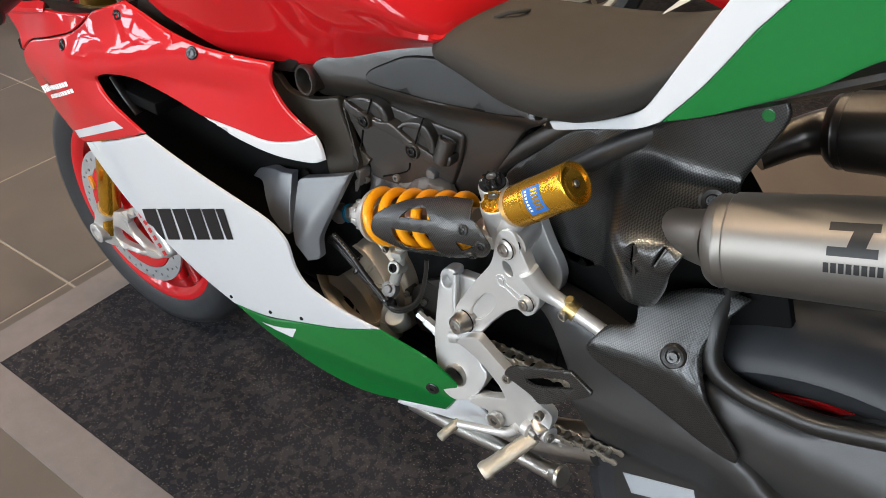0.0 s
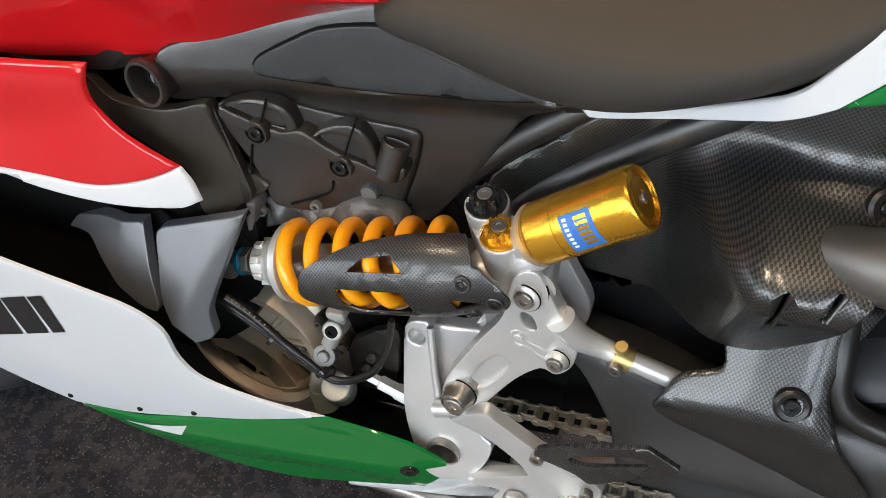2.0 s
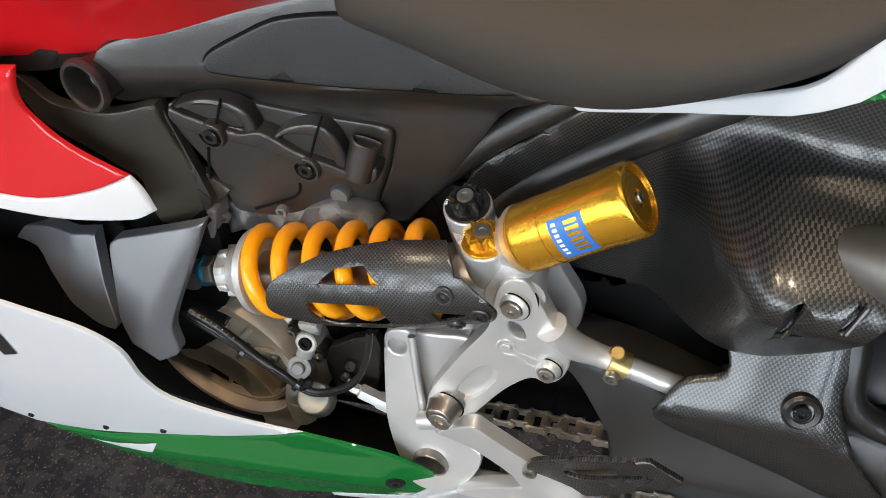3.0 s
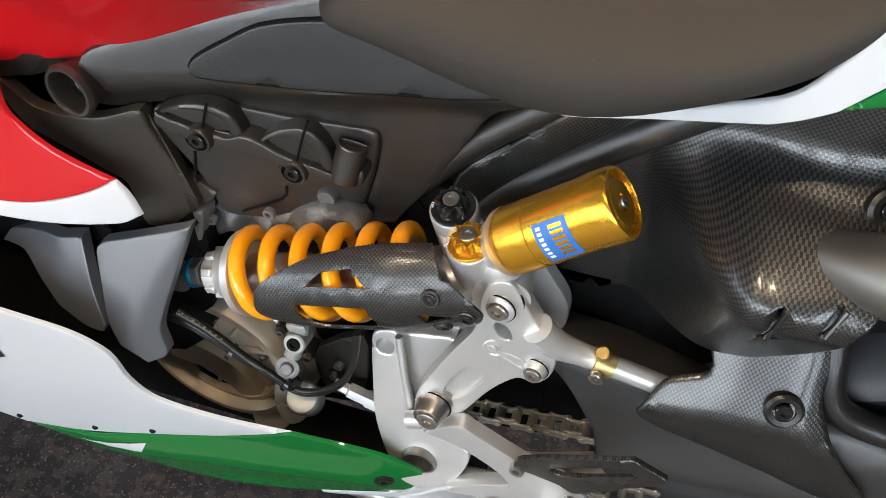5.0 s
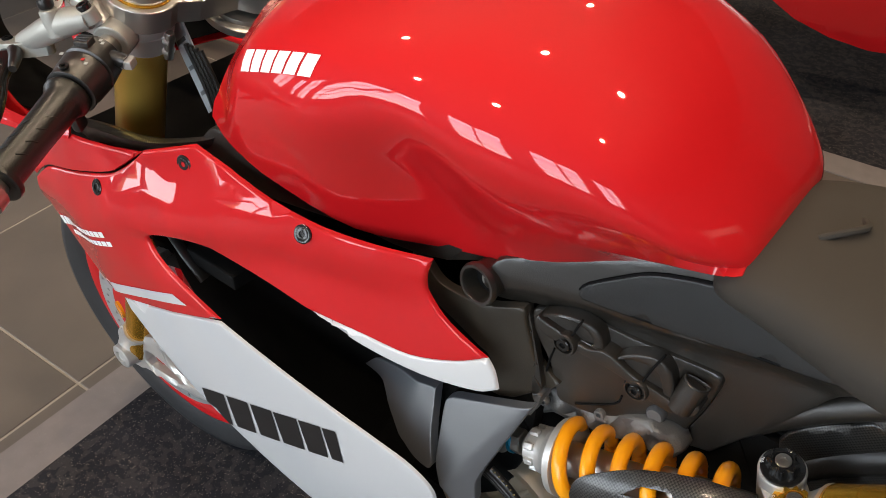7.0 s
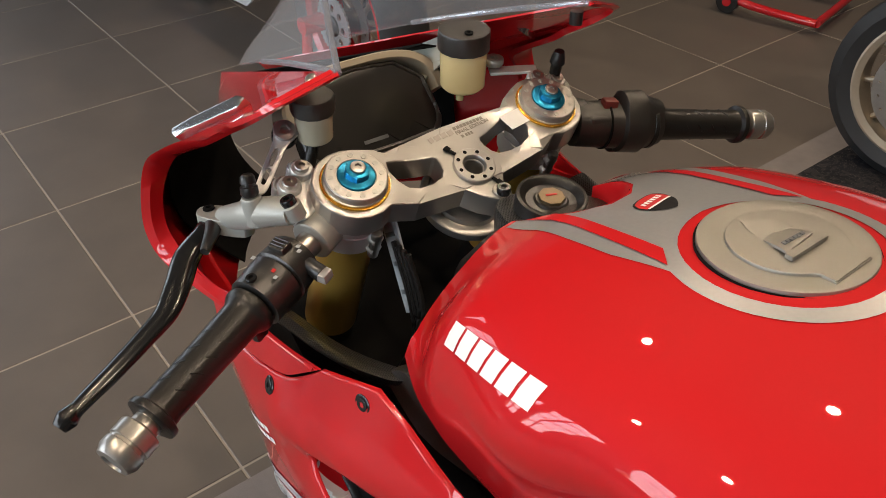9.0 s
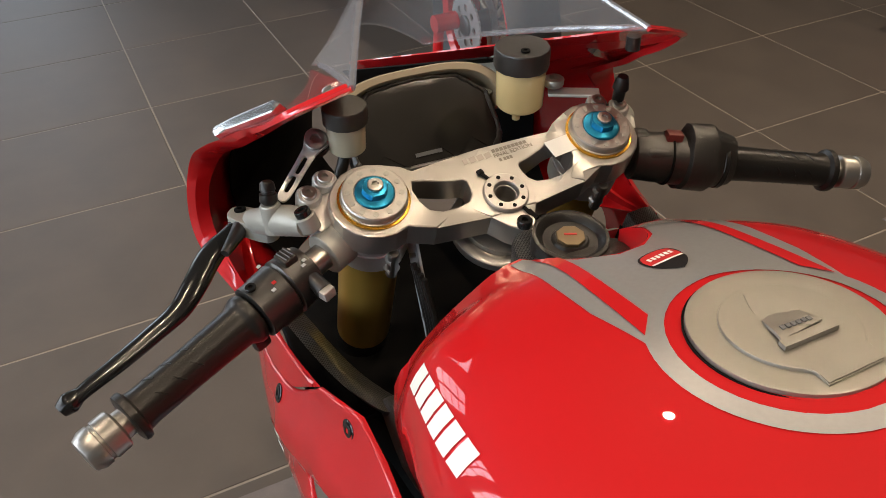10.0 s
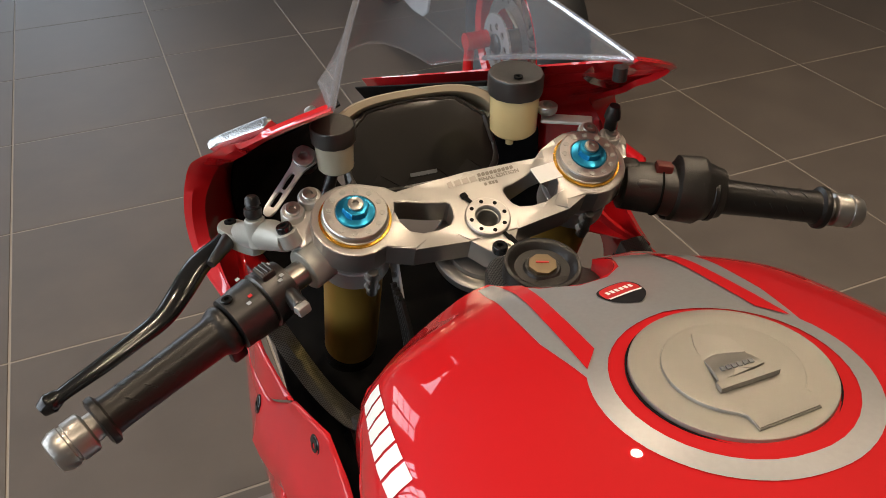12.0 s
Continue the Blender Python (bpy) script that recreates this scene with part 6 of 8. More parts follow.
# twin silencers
# darker copy of the titanium: shade on the far silencer, put into the colour
TITAN_SHADED = material("shaded_titanium", (0.1, 0.092, 0.085), 0.3, metal=0.9, var=0.1)
for s, at, mt, lab in ((1, Vector((0.968, -0.125, 0.845)), TITAN, "brushed titanium silencer"), (-1, Vector((0.985, 0.15, 0.845)), TITAN_SHADED, "brushed titanium silencer, shade put in its colour")):
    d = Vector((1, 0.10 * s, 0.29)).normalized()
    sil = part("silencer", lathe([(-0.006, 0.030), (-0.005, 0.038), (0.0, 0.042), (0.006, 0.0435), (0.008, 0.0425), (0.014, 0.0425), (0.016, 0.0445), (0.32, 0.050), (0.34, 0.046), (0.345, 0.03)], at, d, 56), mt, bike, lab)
    part("link_pipe", tube([at + Vector((-0.07, 0.045 * s, -0.035)), at + Vector((-0.035, 0.012 * s, -0.014)), at], [0.020, 0.023, 0.030], 20), mt, sil, "titanium link pipe")
    if s == 1:
        fr = frame_of(d)
        c0 = math.atan2(*(reversed((fr.transposed() @ Vector((-0.05, -0.80, 0.6)))[:2])))
        u_dir = 1.0 if (fr @ Vector((-math.sin(c0), math.cos(c0), 0))).z > 0 else -1.0

        def etched(name, a0, a1, x0, x1, skew=0.0):
            rows = []
            for i in range(7):
                q = i / 6
                aa = c0 + u_dir * (a0 + (a1 - a0) * q)
                rows.append([at + fr @ Vector((r * math.cos(aa), r * math.sin(aa), xx)) for xx, r in ((x0 + skew * q, 0.0449 + 0.0187 * (x0 + skew * q)), (x1 + skew * q, 0.0449 + 0.0187 * (x1 + skew * q)))])
            part(name, loft(rows, closed=False), DECAL_BLACK, sil)

        for k in range(8):
            etched("print_bar", -0.52, -0.34, 0.098 + 0.0056 * k, 0.1022 + 0.0056 * k)
        etched("print_mark", 0.22, 0.38, 0.100, 0.137)
        etched("print_mark", -0.22, 0.22, 0.112, 0.126, 0.006)
        etched("print_mark", -0.22, -0.06, 0.100, 0.137)

# wheels
def wheel(name, r, w, m, label, spokes, disc):
    top = part(name, moved(lathe([(-w * 0.30, r * 0.66), (-w * 0.36, r * 0.69), (-w * 0.40, r * 0.72), (-w * 0.40, r * 0.745), (-w * 0.36, r * 0.75), (w * 0.36, r * 0.75), (w * 0.40, r * 0.745), (w * 0.40, r * 0.72), (w * 0.36, r * 0.69), (w * 0.30, r * 0.66), (-w * 0.30, r * 0.66)], axis=(0, 1, 0), n=64, caps=False), m), RED, bike, label)
    prof = [(-w * 0.38, r * 0.735), (-w * 0.44, r * 0.775), (-w * 0.5, r * 0.86), (-w * 0.46, r * 0.92), (-w * 0.28, r * 0.98), (0, r), (w * 0.28, r * 0.98), (w * 0.46, r * 0.92), (w * 0.5, r * 0.86), (w * 0.44, r * 0.775), (w * 0.38, r * 0.735)]
    part("tyre", moved(lathe(prof, axis=(0, 1, 0), n=72, caps=False), m), TYRE, top, "black tyre")
    for k in range(spokes):
        for s in (-0.16, 0.16):
            a = 6.28318 * k / spokes
            p, q = Vector((0.04 * math.cos(a), 0, 0.04 * math.sin(a))), Vector((r * 0.69 * math.cos(a + s), 0, r * 0.69 * math.sin(a + s)))
            part("spoke", moved(tube([p, p.lerp(q, 0.5), q], [0.014, 0.010, 0.013], 10, 3), m), RED, top)
    part("hub", moved(lathe([(-0.045, 0.03), (-0.03, 0.048), (0.03, 0.048), (0.045, 0.03)], axis=(0, 1, 0), n=28), m), RED, top)
    if disc:
        for y in (-0.066, 0.066):
            holes = [circle(0.0035, ((0.137 + 0.007 * (k % 3)) * math.cos(6.28318 * k / 45), (0.137 + 0.007 * (k % 3)) * math.sin(6.28318 * k / 45)), 8) for k in range(45)]
            mm = m @ Matrix.Translation((0, y, 0)) @ SIDE
            d_ob = part("brake_disc", sheet(circle(0.160, n=64), lambda u, v: 0.0025, 0.005, 0.0, 0.03, mm, holes=[circle(0.126, n=48), *holes]), DISC, top, "drilled steel brake disc")
            part("disc_carrier", sheet(circle(0.124, n=48), lambda u, v: 0.004, 0.006, 0.001, 0.04, mm, holes=[circle(0.075, n=40)]), RED, d_ob)
    return top


STEER = pose(-0.297, 0, 0.30, 0, 0, 3.4)
wheel("front_wheel", 0.30, 0.12, STEER, "red front wheel", 5, True)
wheel("rear_wheel", 0.325, 0.19, pose(1.137, 0.03, 0.405), "red rear wheel", 5, False)
# rear paddock stand that lifts the rear wheel
pstand = thing("paddock_stand", "black tubular paddock stand under the rear wheel", "stand")
for s in (-1, 1):
    part("stand_leg", tube([(1.12, 0.19 * s + 0.03, 0.40), (1.14, 0.2 * s + 0.03, 0.2), (1.2, 0.2 * s + 0.03, 0.06), (1.5, 0.2 * s + 0.03, 0.05)], 0.016, 12), BLACK_GLOSS, pstand)
    part("stand_wheel", lathe([(-0.015, 0.045), (0.015, 0.045)], (1.2, 0.2 * s + 0.03, 0.052), LEFT, 24), RUBBER, pstand)
part("stand_bar", tube([(1.5, -0.17, 0.05), (1.5, 0.23, 0.05)], 0.016, 12, 2), BLACK_GLOSS, pstand)
part("axle_cup", lathe([(-0.2, 0.018), (0.2, 0.018)], (1.137, 0.03, 0.405), LEFT, 16), BLACK_GLOSS, pstand)

# ---- steering head and cockpit ----
ez = Vector((0.367, 0, 0.930)).normalized()
ex = Vector((-0.059, 0.998, 0)).normalized()
ey = ez.cross(ex).normalized()
ex = ey.cross(ez)
MS = Matrix.Translation((-0.0145, -0.005, 1.016)) @ Matrix((ex, ey, ez)).transposed().to_4x4()  # x to the right, y ahead, z up the fork


def S(x, y, z):
    return MS @ Vector((x, y, z))


arc = lambda cx, a0, a1, r=0.0375: [(cx + r * math.cos(a), r * math.sin(a)) for a in np.linspace(radians(a0), radians(a1), 14)]
CL = arc(-0.1105, 62, 296) + [(-0.072, -0.043), (-0.022, -0.046), (-0.012, -0.060), (0, -0.070), (0.012, -0.060), (0.022, -0.046), (0.072, -0.043)] + arc(0.1105, -116, 118) + [(0.076, 0.025), (0.068, 0.019), (0.048, 0.023), (0, 0.025), (-0.048, 0.023), (-0.068, 0.019), (-0.076, 0.025)]
WIN = [(-0.073, 0.007), (-0.070, -0.024), (-0.033, -0.025), (-0.026, -0.005), (-0.036, -0.001)]
clamp = part("top_clamp", sheet(CL, lambda u, v: -0.022 - 0.006 * max(0.0, min(1.0, (0.075 - abs(u)) / 0.02)), 0.026, 0.0014, 0.012, MS, holes=[curve2(WIN, 3), curve2([(-u, v) for u, v in WIN[::-1]], 3), circle(0.009, (0, -0.029), 24)]), MILLED, bike, "milled aluminium top fork clamp", 18)
part("stem_nut", moved(lathe([(-0.0285, 0.020), (-0.025, 0.020), (-0.024, 0.019), (-0.024, 0.0115), (-0.026, 0.010), (-0.040, 0.0095)], n=40, caps=False), MS @ Matrix.Translation((0, -0.029, 0))), MILLED, clamp, "drilled steering stem nut")
for k in range(8):
    a = 6.28318 * k / 8
    part("nut_hole", moved(lathe([(-0.0243, 0.0019), (-0.0236, 0.0019)], n=10), MS @ Matrix.Translation((0.0155 * math.cos(a), -0.029 + 0.0155 * math.sin(a), 0))), DARK, clamp)
for p, q, r_ in (((-0.006, -0.013), (-0.0105, -0.003), 0.0022), ((-0.0105, -0.003), (-0.0115, 0.001), 0.0036), ((0.005, -0.040), (0.013, -0.062), 0.0022), ((0.010, -0.052), (0.013, -0.062), 0.0032)):
    part("clamp_slit", tube([S(*p, -0.0268), S(*q, -0.0268)], r_, 8, 0, 0.5), DARK, clamp)
part("stem_cap", moved(lathe([(-0.075, 0.045), (-0.07, 0.046), (-0.066, 0.046), (-0.064, 0.0435), (-0.064, 0.039), (-0.067, 0.038), (-0.067, 0.034), (-0.062, 0.033), (-0.062, 0.026)], n=48), MS @ Matrix.Translation((0, -0.034, 0))), MILLED, bike, "silver lower bearing cap")
part("pinch_bolt", hexhole(0.0065, 0.003, S(0.004, -0.062, -0.030), ez, 0.005), STEEL, clamp)
part("engraved_number", merge(*[sheet([(x0, 0.011), (x0 + w, 0.012), (x0 + w, 0.018), (x0, 0.017)], lambda u, v: -0.0278, 0.0004, 0, 0.05, MS) for x0, w in ((-0.020, 0.0045), (-0.0135, 0.006), (-0.006, 0.006), (0.0015, 0.006))]), material("engraving", (0.33, 0.31, 0.285), 0.45, metal=0.8), clamp)
ENGRAVED = material("engraving_line", (0.20, 0.185, 0.16), 0.45, metal=0.8)
part("engraved_line", merge(*[sheet([(x0, 0.0155), (x0 + 0.0031, 0.0157), (x0 + 0.0031, 0.0192), (x0, 0.0190)], lambda u, v: -0.0278, 0.0004, 0, 0.05, MS) for x0 in [0.010 + 0.0040 * k for k in range(9)]]), ENGRAVED, clamp)
lettering("engraved_words", "FINAL EDITION", 0.0058, MS @ Matrix.Translation((0.009, 0.0098, -0.0280)) @ Matrix.Rotation(radians(1), 4, "Z"), ENGRAVED, clamp)
part("engraved_line", merge(*[sheet([(x0, 0.0045), (x0 + 0.0024, 0.0045), (x0 + 0.0024, 0.0078), (x0, 0.0078)], lambda u, v: -0.0278, 0.0004, 0, 0.05, MS) for x0 in (0.012, 0.0165, 0.0196, 0.0227)]), ENGRAVED, clamp)
part("white_tag", sheet([(0.056, 0.006), (0.084, 0.008), (0.084, -0.010), (0.058, -0.012)], lambda u, v: -0.0212, 0.0008, 0, 0.05, MS), DECAL_WHITE, clamp, "small white paper tag")

for s in (-1, 1):
    c = S(0.1105 * s, 0, 0)
    fork = part("fork_leg", lathe([(-0.250, 0.0245), (-0.246, 0.0275), (-0.10, 0.0275), (-0.095, 0.0265), (-0.02, 0.0265)], c, ez, 40), GOLD_DARK, bike, "gold anodised fork leg")
    part("fork_sleeve", lathe([(-0.39, 0.0270), (-0.245, 0.0270)], c, ez, 36), BLACK_GLOSS, fork, "gloss black fork sleeve")
    part("sleeve_ring", lathe([(-0.352, 0.0285), (-0.350, 0.0325), (-0.340, 0.0325), (-0.338, 0.0290)], c, ez, 36), CLAMP_GOLD, fork, "gold ring on the fork sleeve")
    part("slider", lathe([(-0.77, 0.0215), (-0.40, 0.0215)], c, ez, 28), GOLD, fork, "bright gold slider")
    part("seal_ring", lathe([(-0.415, 0.024), (-0.41, 0.031), (-0.395, 0.031), (-0.39, 0.028)], c, ez, 28), BLACK_GLOSS, fork)
    cap_ = part("fork_cap", lathe([(-0.022, 0.0285), (-0.019, 0.0285), (-0.0185, 0.0275), (-0.013, 0.0275), (-0.012, 0.0265), (-0.012, 0.0175), (-0.013, 0.0170)], c, ez, 48), MILLED, fork, "silver drilled fork cap")
    part("gold_washer", lathe([(-0.024, 0.0305), (-0.0205, 0.0305), (-0.020, 0.0285)], c, ez, 40), GOLD, cap_)
    for k in range(12):
        a = 6.28318 * k / 12 + 0.2
        part("cap_dimple", moved(lathe([(-0.0121, 0.0025), (-0.0117, 0.0024), (-0.0119, 0.0012)], n=12), MS @ Matrix.Translation((0.1105 * s + 0.0222 * math.cos(a), 0.0222 * math.sin(a), 0))), GREYCAST, cap_)
    nut = part("preload_nut", lathe([(-0.014, 0.0165), (-0.0115, 0.0165), (-0.0105, 0.0155), (-0.0095, 0.0105), (-0.0035, 0.0100), (-0.003, 0.009), (-0.003, 0.006)], c, ez, 32), BLUE, fork, "blue anodised preload nut")
    part("nut_flats", lathe([(-0.0105, 0.0112), (-0.0045, 0.0112), (-0.0038, 0.0105)], c, ez, 6), BLUE, nut)
    part("rebound_screw", hexhole(0.0065, 0.002, c + ez * -0.0035, ez, 0.0035), STEEL, nut)
    # clip-on clamp under the top yoke
    part("clip_on", lathe([(-0.084, 0.0318), (-0.083, 0.0330), (-0.062, 0.0330), (-0.0612, 0.0318), (-0.058, 0.0318), (-0.0572, 0.0335), (-0.052, 0.0335), (-0.051, 0.0325)], c, ez, 44), ALU, fork, "cast clip-on clamp")
    for z0, z1 in ((-0.084, -0.073), (-0.070, -0.059)):
        part("clip_ear", tube([S(0.1105 * s - 0.004 * s, -0.027, (z0 + z1) / 2), S(0.1105 * s - 0.006 * s, -0.039, (z0 + z1) / 2)], [(z1 - z0) * 0.62, (z1 - z0) * 0.55], 16, 2), ALU, fork)
    part("clip_pin", lathe([(-0.087, 0.0052), (-0.056, 0.0052), (-0.054, 0.0040)], S(0.1105 * s - 0.005 * s, -0.036, 0), ez, 18), STEEL, fork)
    part("clip_arm", box((0.05, 0.03, 0.024), S(0.143 * s, 0.018, -0.050), MS.to_3x3().to_4x4() @ Matrix.Rotation(radians(-25 * s), 4, "Z"), 0.006), ALU, fork)
    for q in ((0.138, 0.041), (0.156, 0.030)):
        part("arm_boss", lathe([(-0.012, 0.0105), (0.006, 0.0105), (0.008, 0.009)], S(q[0] * s, q[1], -0.040), ez, 20), ALU, fork)
        part("arm_bolt", hexhole(0.0065, 0.003, S(q[0] * s, q[1], -0.033), ez, 0.005), STEEL, fork)
    # bar, grip, bar end
    a, b = S(0.139 * s, -0.006, -0.057), S(0.364 * s, -0.106, -0.062)
    d = (b - a).normalized()
    L = (b - a).length
    bar = part("handlebar", lathe([(-0.02, 0.0115), (0.22, 0.0115)], a, d, 24), STEEL, bike, "bright steel handlebar tube")
    grip = part("grip", lathe([(0.100, 0.0165), (0.102, 0.0205), (0.1045, 0.0215), (0.108, 0.0215), (0.111, 0.0200), (0.116, 0.0172), (0.16, 0.0160), (0.205, 0.0158), (0.211, 0.0165), (0.213, 0.0205), (0.2155, 0.0210), (0.2185, 0.0205), (0.220, 0.0165)], a, d, 36), RUBBER, bar, "black rubber grip")
    gf = frame_of(d)
    for k in range(5):
        for w in (0.5, 1.6, 2.7, 4.2):
            r0 = 0.0162
            pts = [a + d * (0.125 + 0.016 * k + 0.006 * q) + gf @ Vector((r0 * math.cos(w + 0.5 * q), r0 * math.sin(w + 0.5 * q), 0)) for q in (0, 0.5, 1)]
            part("grip_rib", tube(pts, 0.0006, 6, 2), RUBBER, grip)
    part("bar_end", lathe([(0.2195, 0.0110), (0.226, 0.0115), (0.2275, 0.0155), (0.229, 0.0165), (0.2405, 0.0165), (0.2412, 0.0152), (0.2432, 0.0152), (0.244, 0.0165), (L + 0.004, 0.0165), (L + 0.010, 0.0135), (L + 0.011, 0.009), (L + 0.009, 0.0085), (L + 0.009, 0.001)], a, d, 40), MILLED, bar, "turned silver bar end")
    gear = part("switch_gear", loft([[a + d * t + gf @ Vector((r * k1 * math.cos(6.28318 * i / 28), r * k2 * math.sin(6.28318 * i / 28), 0)) for i in range(28)] for t, r, k1, k2 in ((0.040 if s < 0 else 0.012, 0.018, 1, 1), (0.042 if s < 0 else 0.015, 0.021, 1.05, 1.1), (0.066, 0.0225, 1.1, 1.15), (0.068, 0.0215, 1, 1.1), (0.070, 0.0225, 1.1, 1.12), (0.086, 0.0225, 1.08, 1.08), (0.087, 0.0235, 1, 1), (0.0985, 0.0235, 1, 1), (0.1, 0.020, 1, 1))]), GREYBLACK if s < 0 else BLACK, bar, "grey-black switch housing" if s < 0 else "black throttle housing")
    if s > 0:
        part("throttle_drum", loft([[a + d * t + gf @ Vector((r * math.cos(6.28318 * i / 24), r * (1.25 if 3 < i < 9 else 1) * math.sin(6.28318 * i / 24), 0)) for i in range(24)] for t, r in ((0.062, 0.022), (0.066, 0.029), (0.088, 0.030), (0.094, 0.026), (0.112, 0.022))]), BLACK, gear)
        part("switch_lobe", box((0.030, 0.028, 0.034), a + d * 0.036 + Vector((0.006, 0, 0.004)), gf.to_4x4(), 0.008, 3), BLACK, gear)
        part("housing_band", lathe([(0.098, 0.0235), (0.100, 0.0255), (0.104, 0.0255), (0.106, 0.0230)], a, d, 32), RUBBER, gear)
        for t_, up_, sz in ((0.084, 0.020, (0.030, 0.024, 0.030)), (0.070, -0.018, (0.026, 0.026, 0.022)), (0.020, 0.016, (0.020, 0.018, 0.020)), (0.098, 0.022, (0.018, 0.016, 0.014))):
            part("housing_lobe", box(sz, a + d * t_ + gf @ Vector((0.004, up_, 0)), gf.to_4x4(), 0.006, 3), BLACK, gear)
        for q_ in (0.048, 0.074):
            part("housing_joint", lathe([(q_, 0.0262), (q_ + 0.0016, 0.0262)], a, d, 32), DARK, gear)
        part("start_switch", box((0.012, 0.012, 0.016), a + d * 0.052 + Vector((0.004, 0, 0.0245)), gf.to_4x4(), 0.002), material("dark_red_switch", (0.12, 0.02, 0.015), 0.4), gear)
        part("master_cylinder", box((0.034, 0.022, 0.024), S(0.160, 0.030, -0.052), MS.to_3x3().to_4x4(), 0.008), GREYCAST, bar, "grey cast brake master cylinder")
        part("bleed_cap", lathe([(0, 0.006), (0.012, 0.006), (0.013, 0.008), (0.020, 0.007), (0.026, 0.005)], S(0.158, 0.036, -0.03), ez + ey * 0.2, 14), RUBBER, bar)
    else:
        up = (Vector((0.1, -0.2, 1)) - d * d.dot(Vector((0.1, -0.2, 1)))).normalized()
        side = d.cross(up).normalized()
        part("rocker_switch", box((0.016, 0.013, 0.008), a + d * 0.056 + up * 0.0255, Matrix((side, d, up)).transposed().to_4x4(), 0.002), BLACK, gear)
        for k in range(3):
            part("switch_rib", box((0.0135, 0.0015, 0.0016), a + d * (0.052 + 0.0035 * k) + up * 0.0300, Matrix((side, d, up)).transposed().to_4x4(), 0.0004, 1), GREYBLACK, gear)
        part("indicator_switch", tube([a + d * 0.05 + side * -0.018 + up * 0.008, a + d * 0.052 + side * -0.034 + up * 0.004], [0.006, 0.0075], 12, 2), GREYBLACK, gear)
        part("indicator_cap", box((0.013, 0.012, 0.010), a + d * 0.052 + side * -0.035 + up * 0.004, Matrix((side, d, up)).transposed().to_4x4(), 0.002), ALU, gear)
        part("horn_button", box((0.010, 0.016, 0.028), (0.014, -0.232, 0.912), Matrix((side, d, up)).transposed().to_4x4(), 0.004), GREYBLACK, gear, "grey thumb switch")
        part("housing_screw", hexhole(0.0045, 0.002, a + d * 0.093 + up * 0.0235, up, 0.003), BLACK_GLOSS, gear)
        for o_, mt in (((-0.010, 0.078), RED_DECAL), ((-0.016, 0.083), LABEL), ((0.008, 0.048), LABEL), ((-0.012, 0.048), LABEL), ((-0.016, 0.052), LABEL), ((0.014, 0.074), LABEL), ((0.004, 0.078), LABEL)):
            part("switch_symbol", box((0.0035, 0.0035, 0.0006), a + d * o_[1] + up * 0.0235 + side * o_[0], Matrix((side, d, up)).transposed().to_4x4(), 0.0002, 1), mt, gear)

# clutch master cylinder and lever
mc = part("clutch_cylinder", tube([(-0.106, -0.206, 0.944), (-0.088, -0.201, 0.952), (-0.066, -0.194, 0.964), (-0.044, -0.183, 0.975), (-0.026, -0.172, 0.980)], [0.009, 0.012, 0.0135, 0.0135, 0.011], 20), GREYCAST, bike, "grey cast clutch master cylinder")
part("lever_bracket", sheet(curve2([(-0.136, -0.218), (-0.122, -0.226), (-0.100, -0.218), (-0.074, -0.200), (-0.080, -0.188), (-0.108, -0.192), (-0.130, -0.205)], 3), lambda u, v: 0.948 + 0.16 * (u + 0.1), 0.016, 0.002, 0.012, FLAT), GREYCAST, mc, "lever bracket")
part("logo_disc", lathe([(0, 0.0065), (0.001, 0.0065), (0.0012, 0.006)], (-0.096, -0.207, 0.951), (-0.1, -0.15, 1), 20), LABEL, mc)
bolt((-0.124, -0.213, 0.9445), (-0.16, 0, 1), 0.0055, mc, DARK, "lever_pivot", 0.003)
bolt((-0.096, -0.196, 0.950), (-0.16, 0, 1), 0.0045, mc, BLACK_GLOSS, "lever_bolt", 0.006)
BARD = (S(-0.364, -0.106, -0.062) - S(-0.139, -0.006, -0.057)).normalized()
part("bar_clamp", lathe([(0.000, 0.0165), (0.002, 0.0190), (0.022, 0.0190), (0.024, 0.0165)], S(-0.139, -0.006, -0.057), BARD, 32), GREYCAST, mc, "bar clamp")
for p, q in (((-0.026, -0.173, 0.989), (-0.2, -0.3, 1)), ((-0.020, -0.159, 0.960), (0.6, -0.3, 0.7))):
    part("bolt_lug", lathe([(-0.014, 0.009), (-0.001, 0.009), (0.0, 0.008)], p, q, 20), GREYCAST, mc)
    bolt(p, q, 0.0068, mc, BLACK_GLOSS, "clamp_bolt", 0.008)
part("outlet_boss", lathe([(-0.012, 0.0095), (0.012, 0.009), (0.014, 0.0075)], (-0.055, -0.194, 0.974), (-0.1, -0.05, 1), 20), GREYCAST, mc)
part("bleed_cap", lathe([(0, 0.0055), (0.003, 0.0078), (0.009, 0.0075), (0.0095, 0.0058), (0.012, 0.0058), (0.0125, 0.0068), (0.018, 0.006), (0.020, 0.004)], (-0.056, -0.195, 0.988), (-0.25, 0.1, 1), 18), RUBBER, mc, "black rubber bleed cap")
for p in ((-0.070, -0.143, 0.990), (-0.066, -0.160, 0.981)):
    part("arm_boss", lathe([(-0.02, 0.011), (0.0, 0.0105), (0.002, 0.009)], p, ez, 24), ALU, mc)
    part("arm_bolt", hexhole(0.0072, 0.003, Vector(p) + ez * 0.001, ez, 0.004), STEEL, mc)
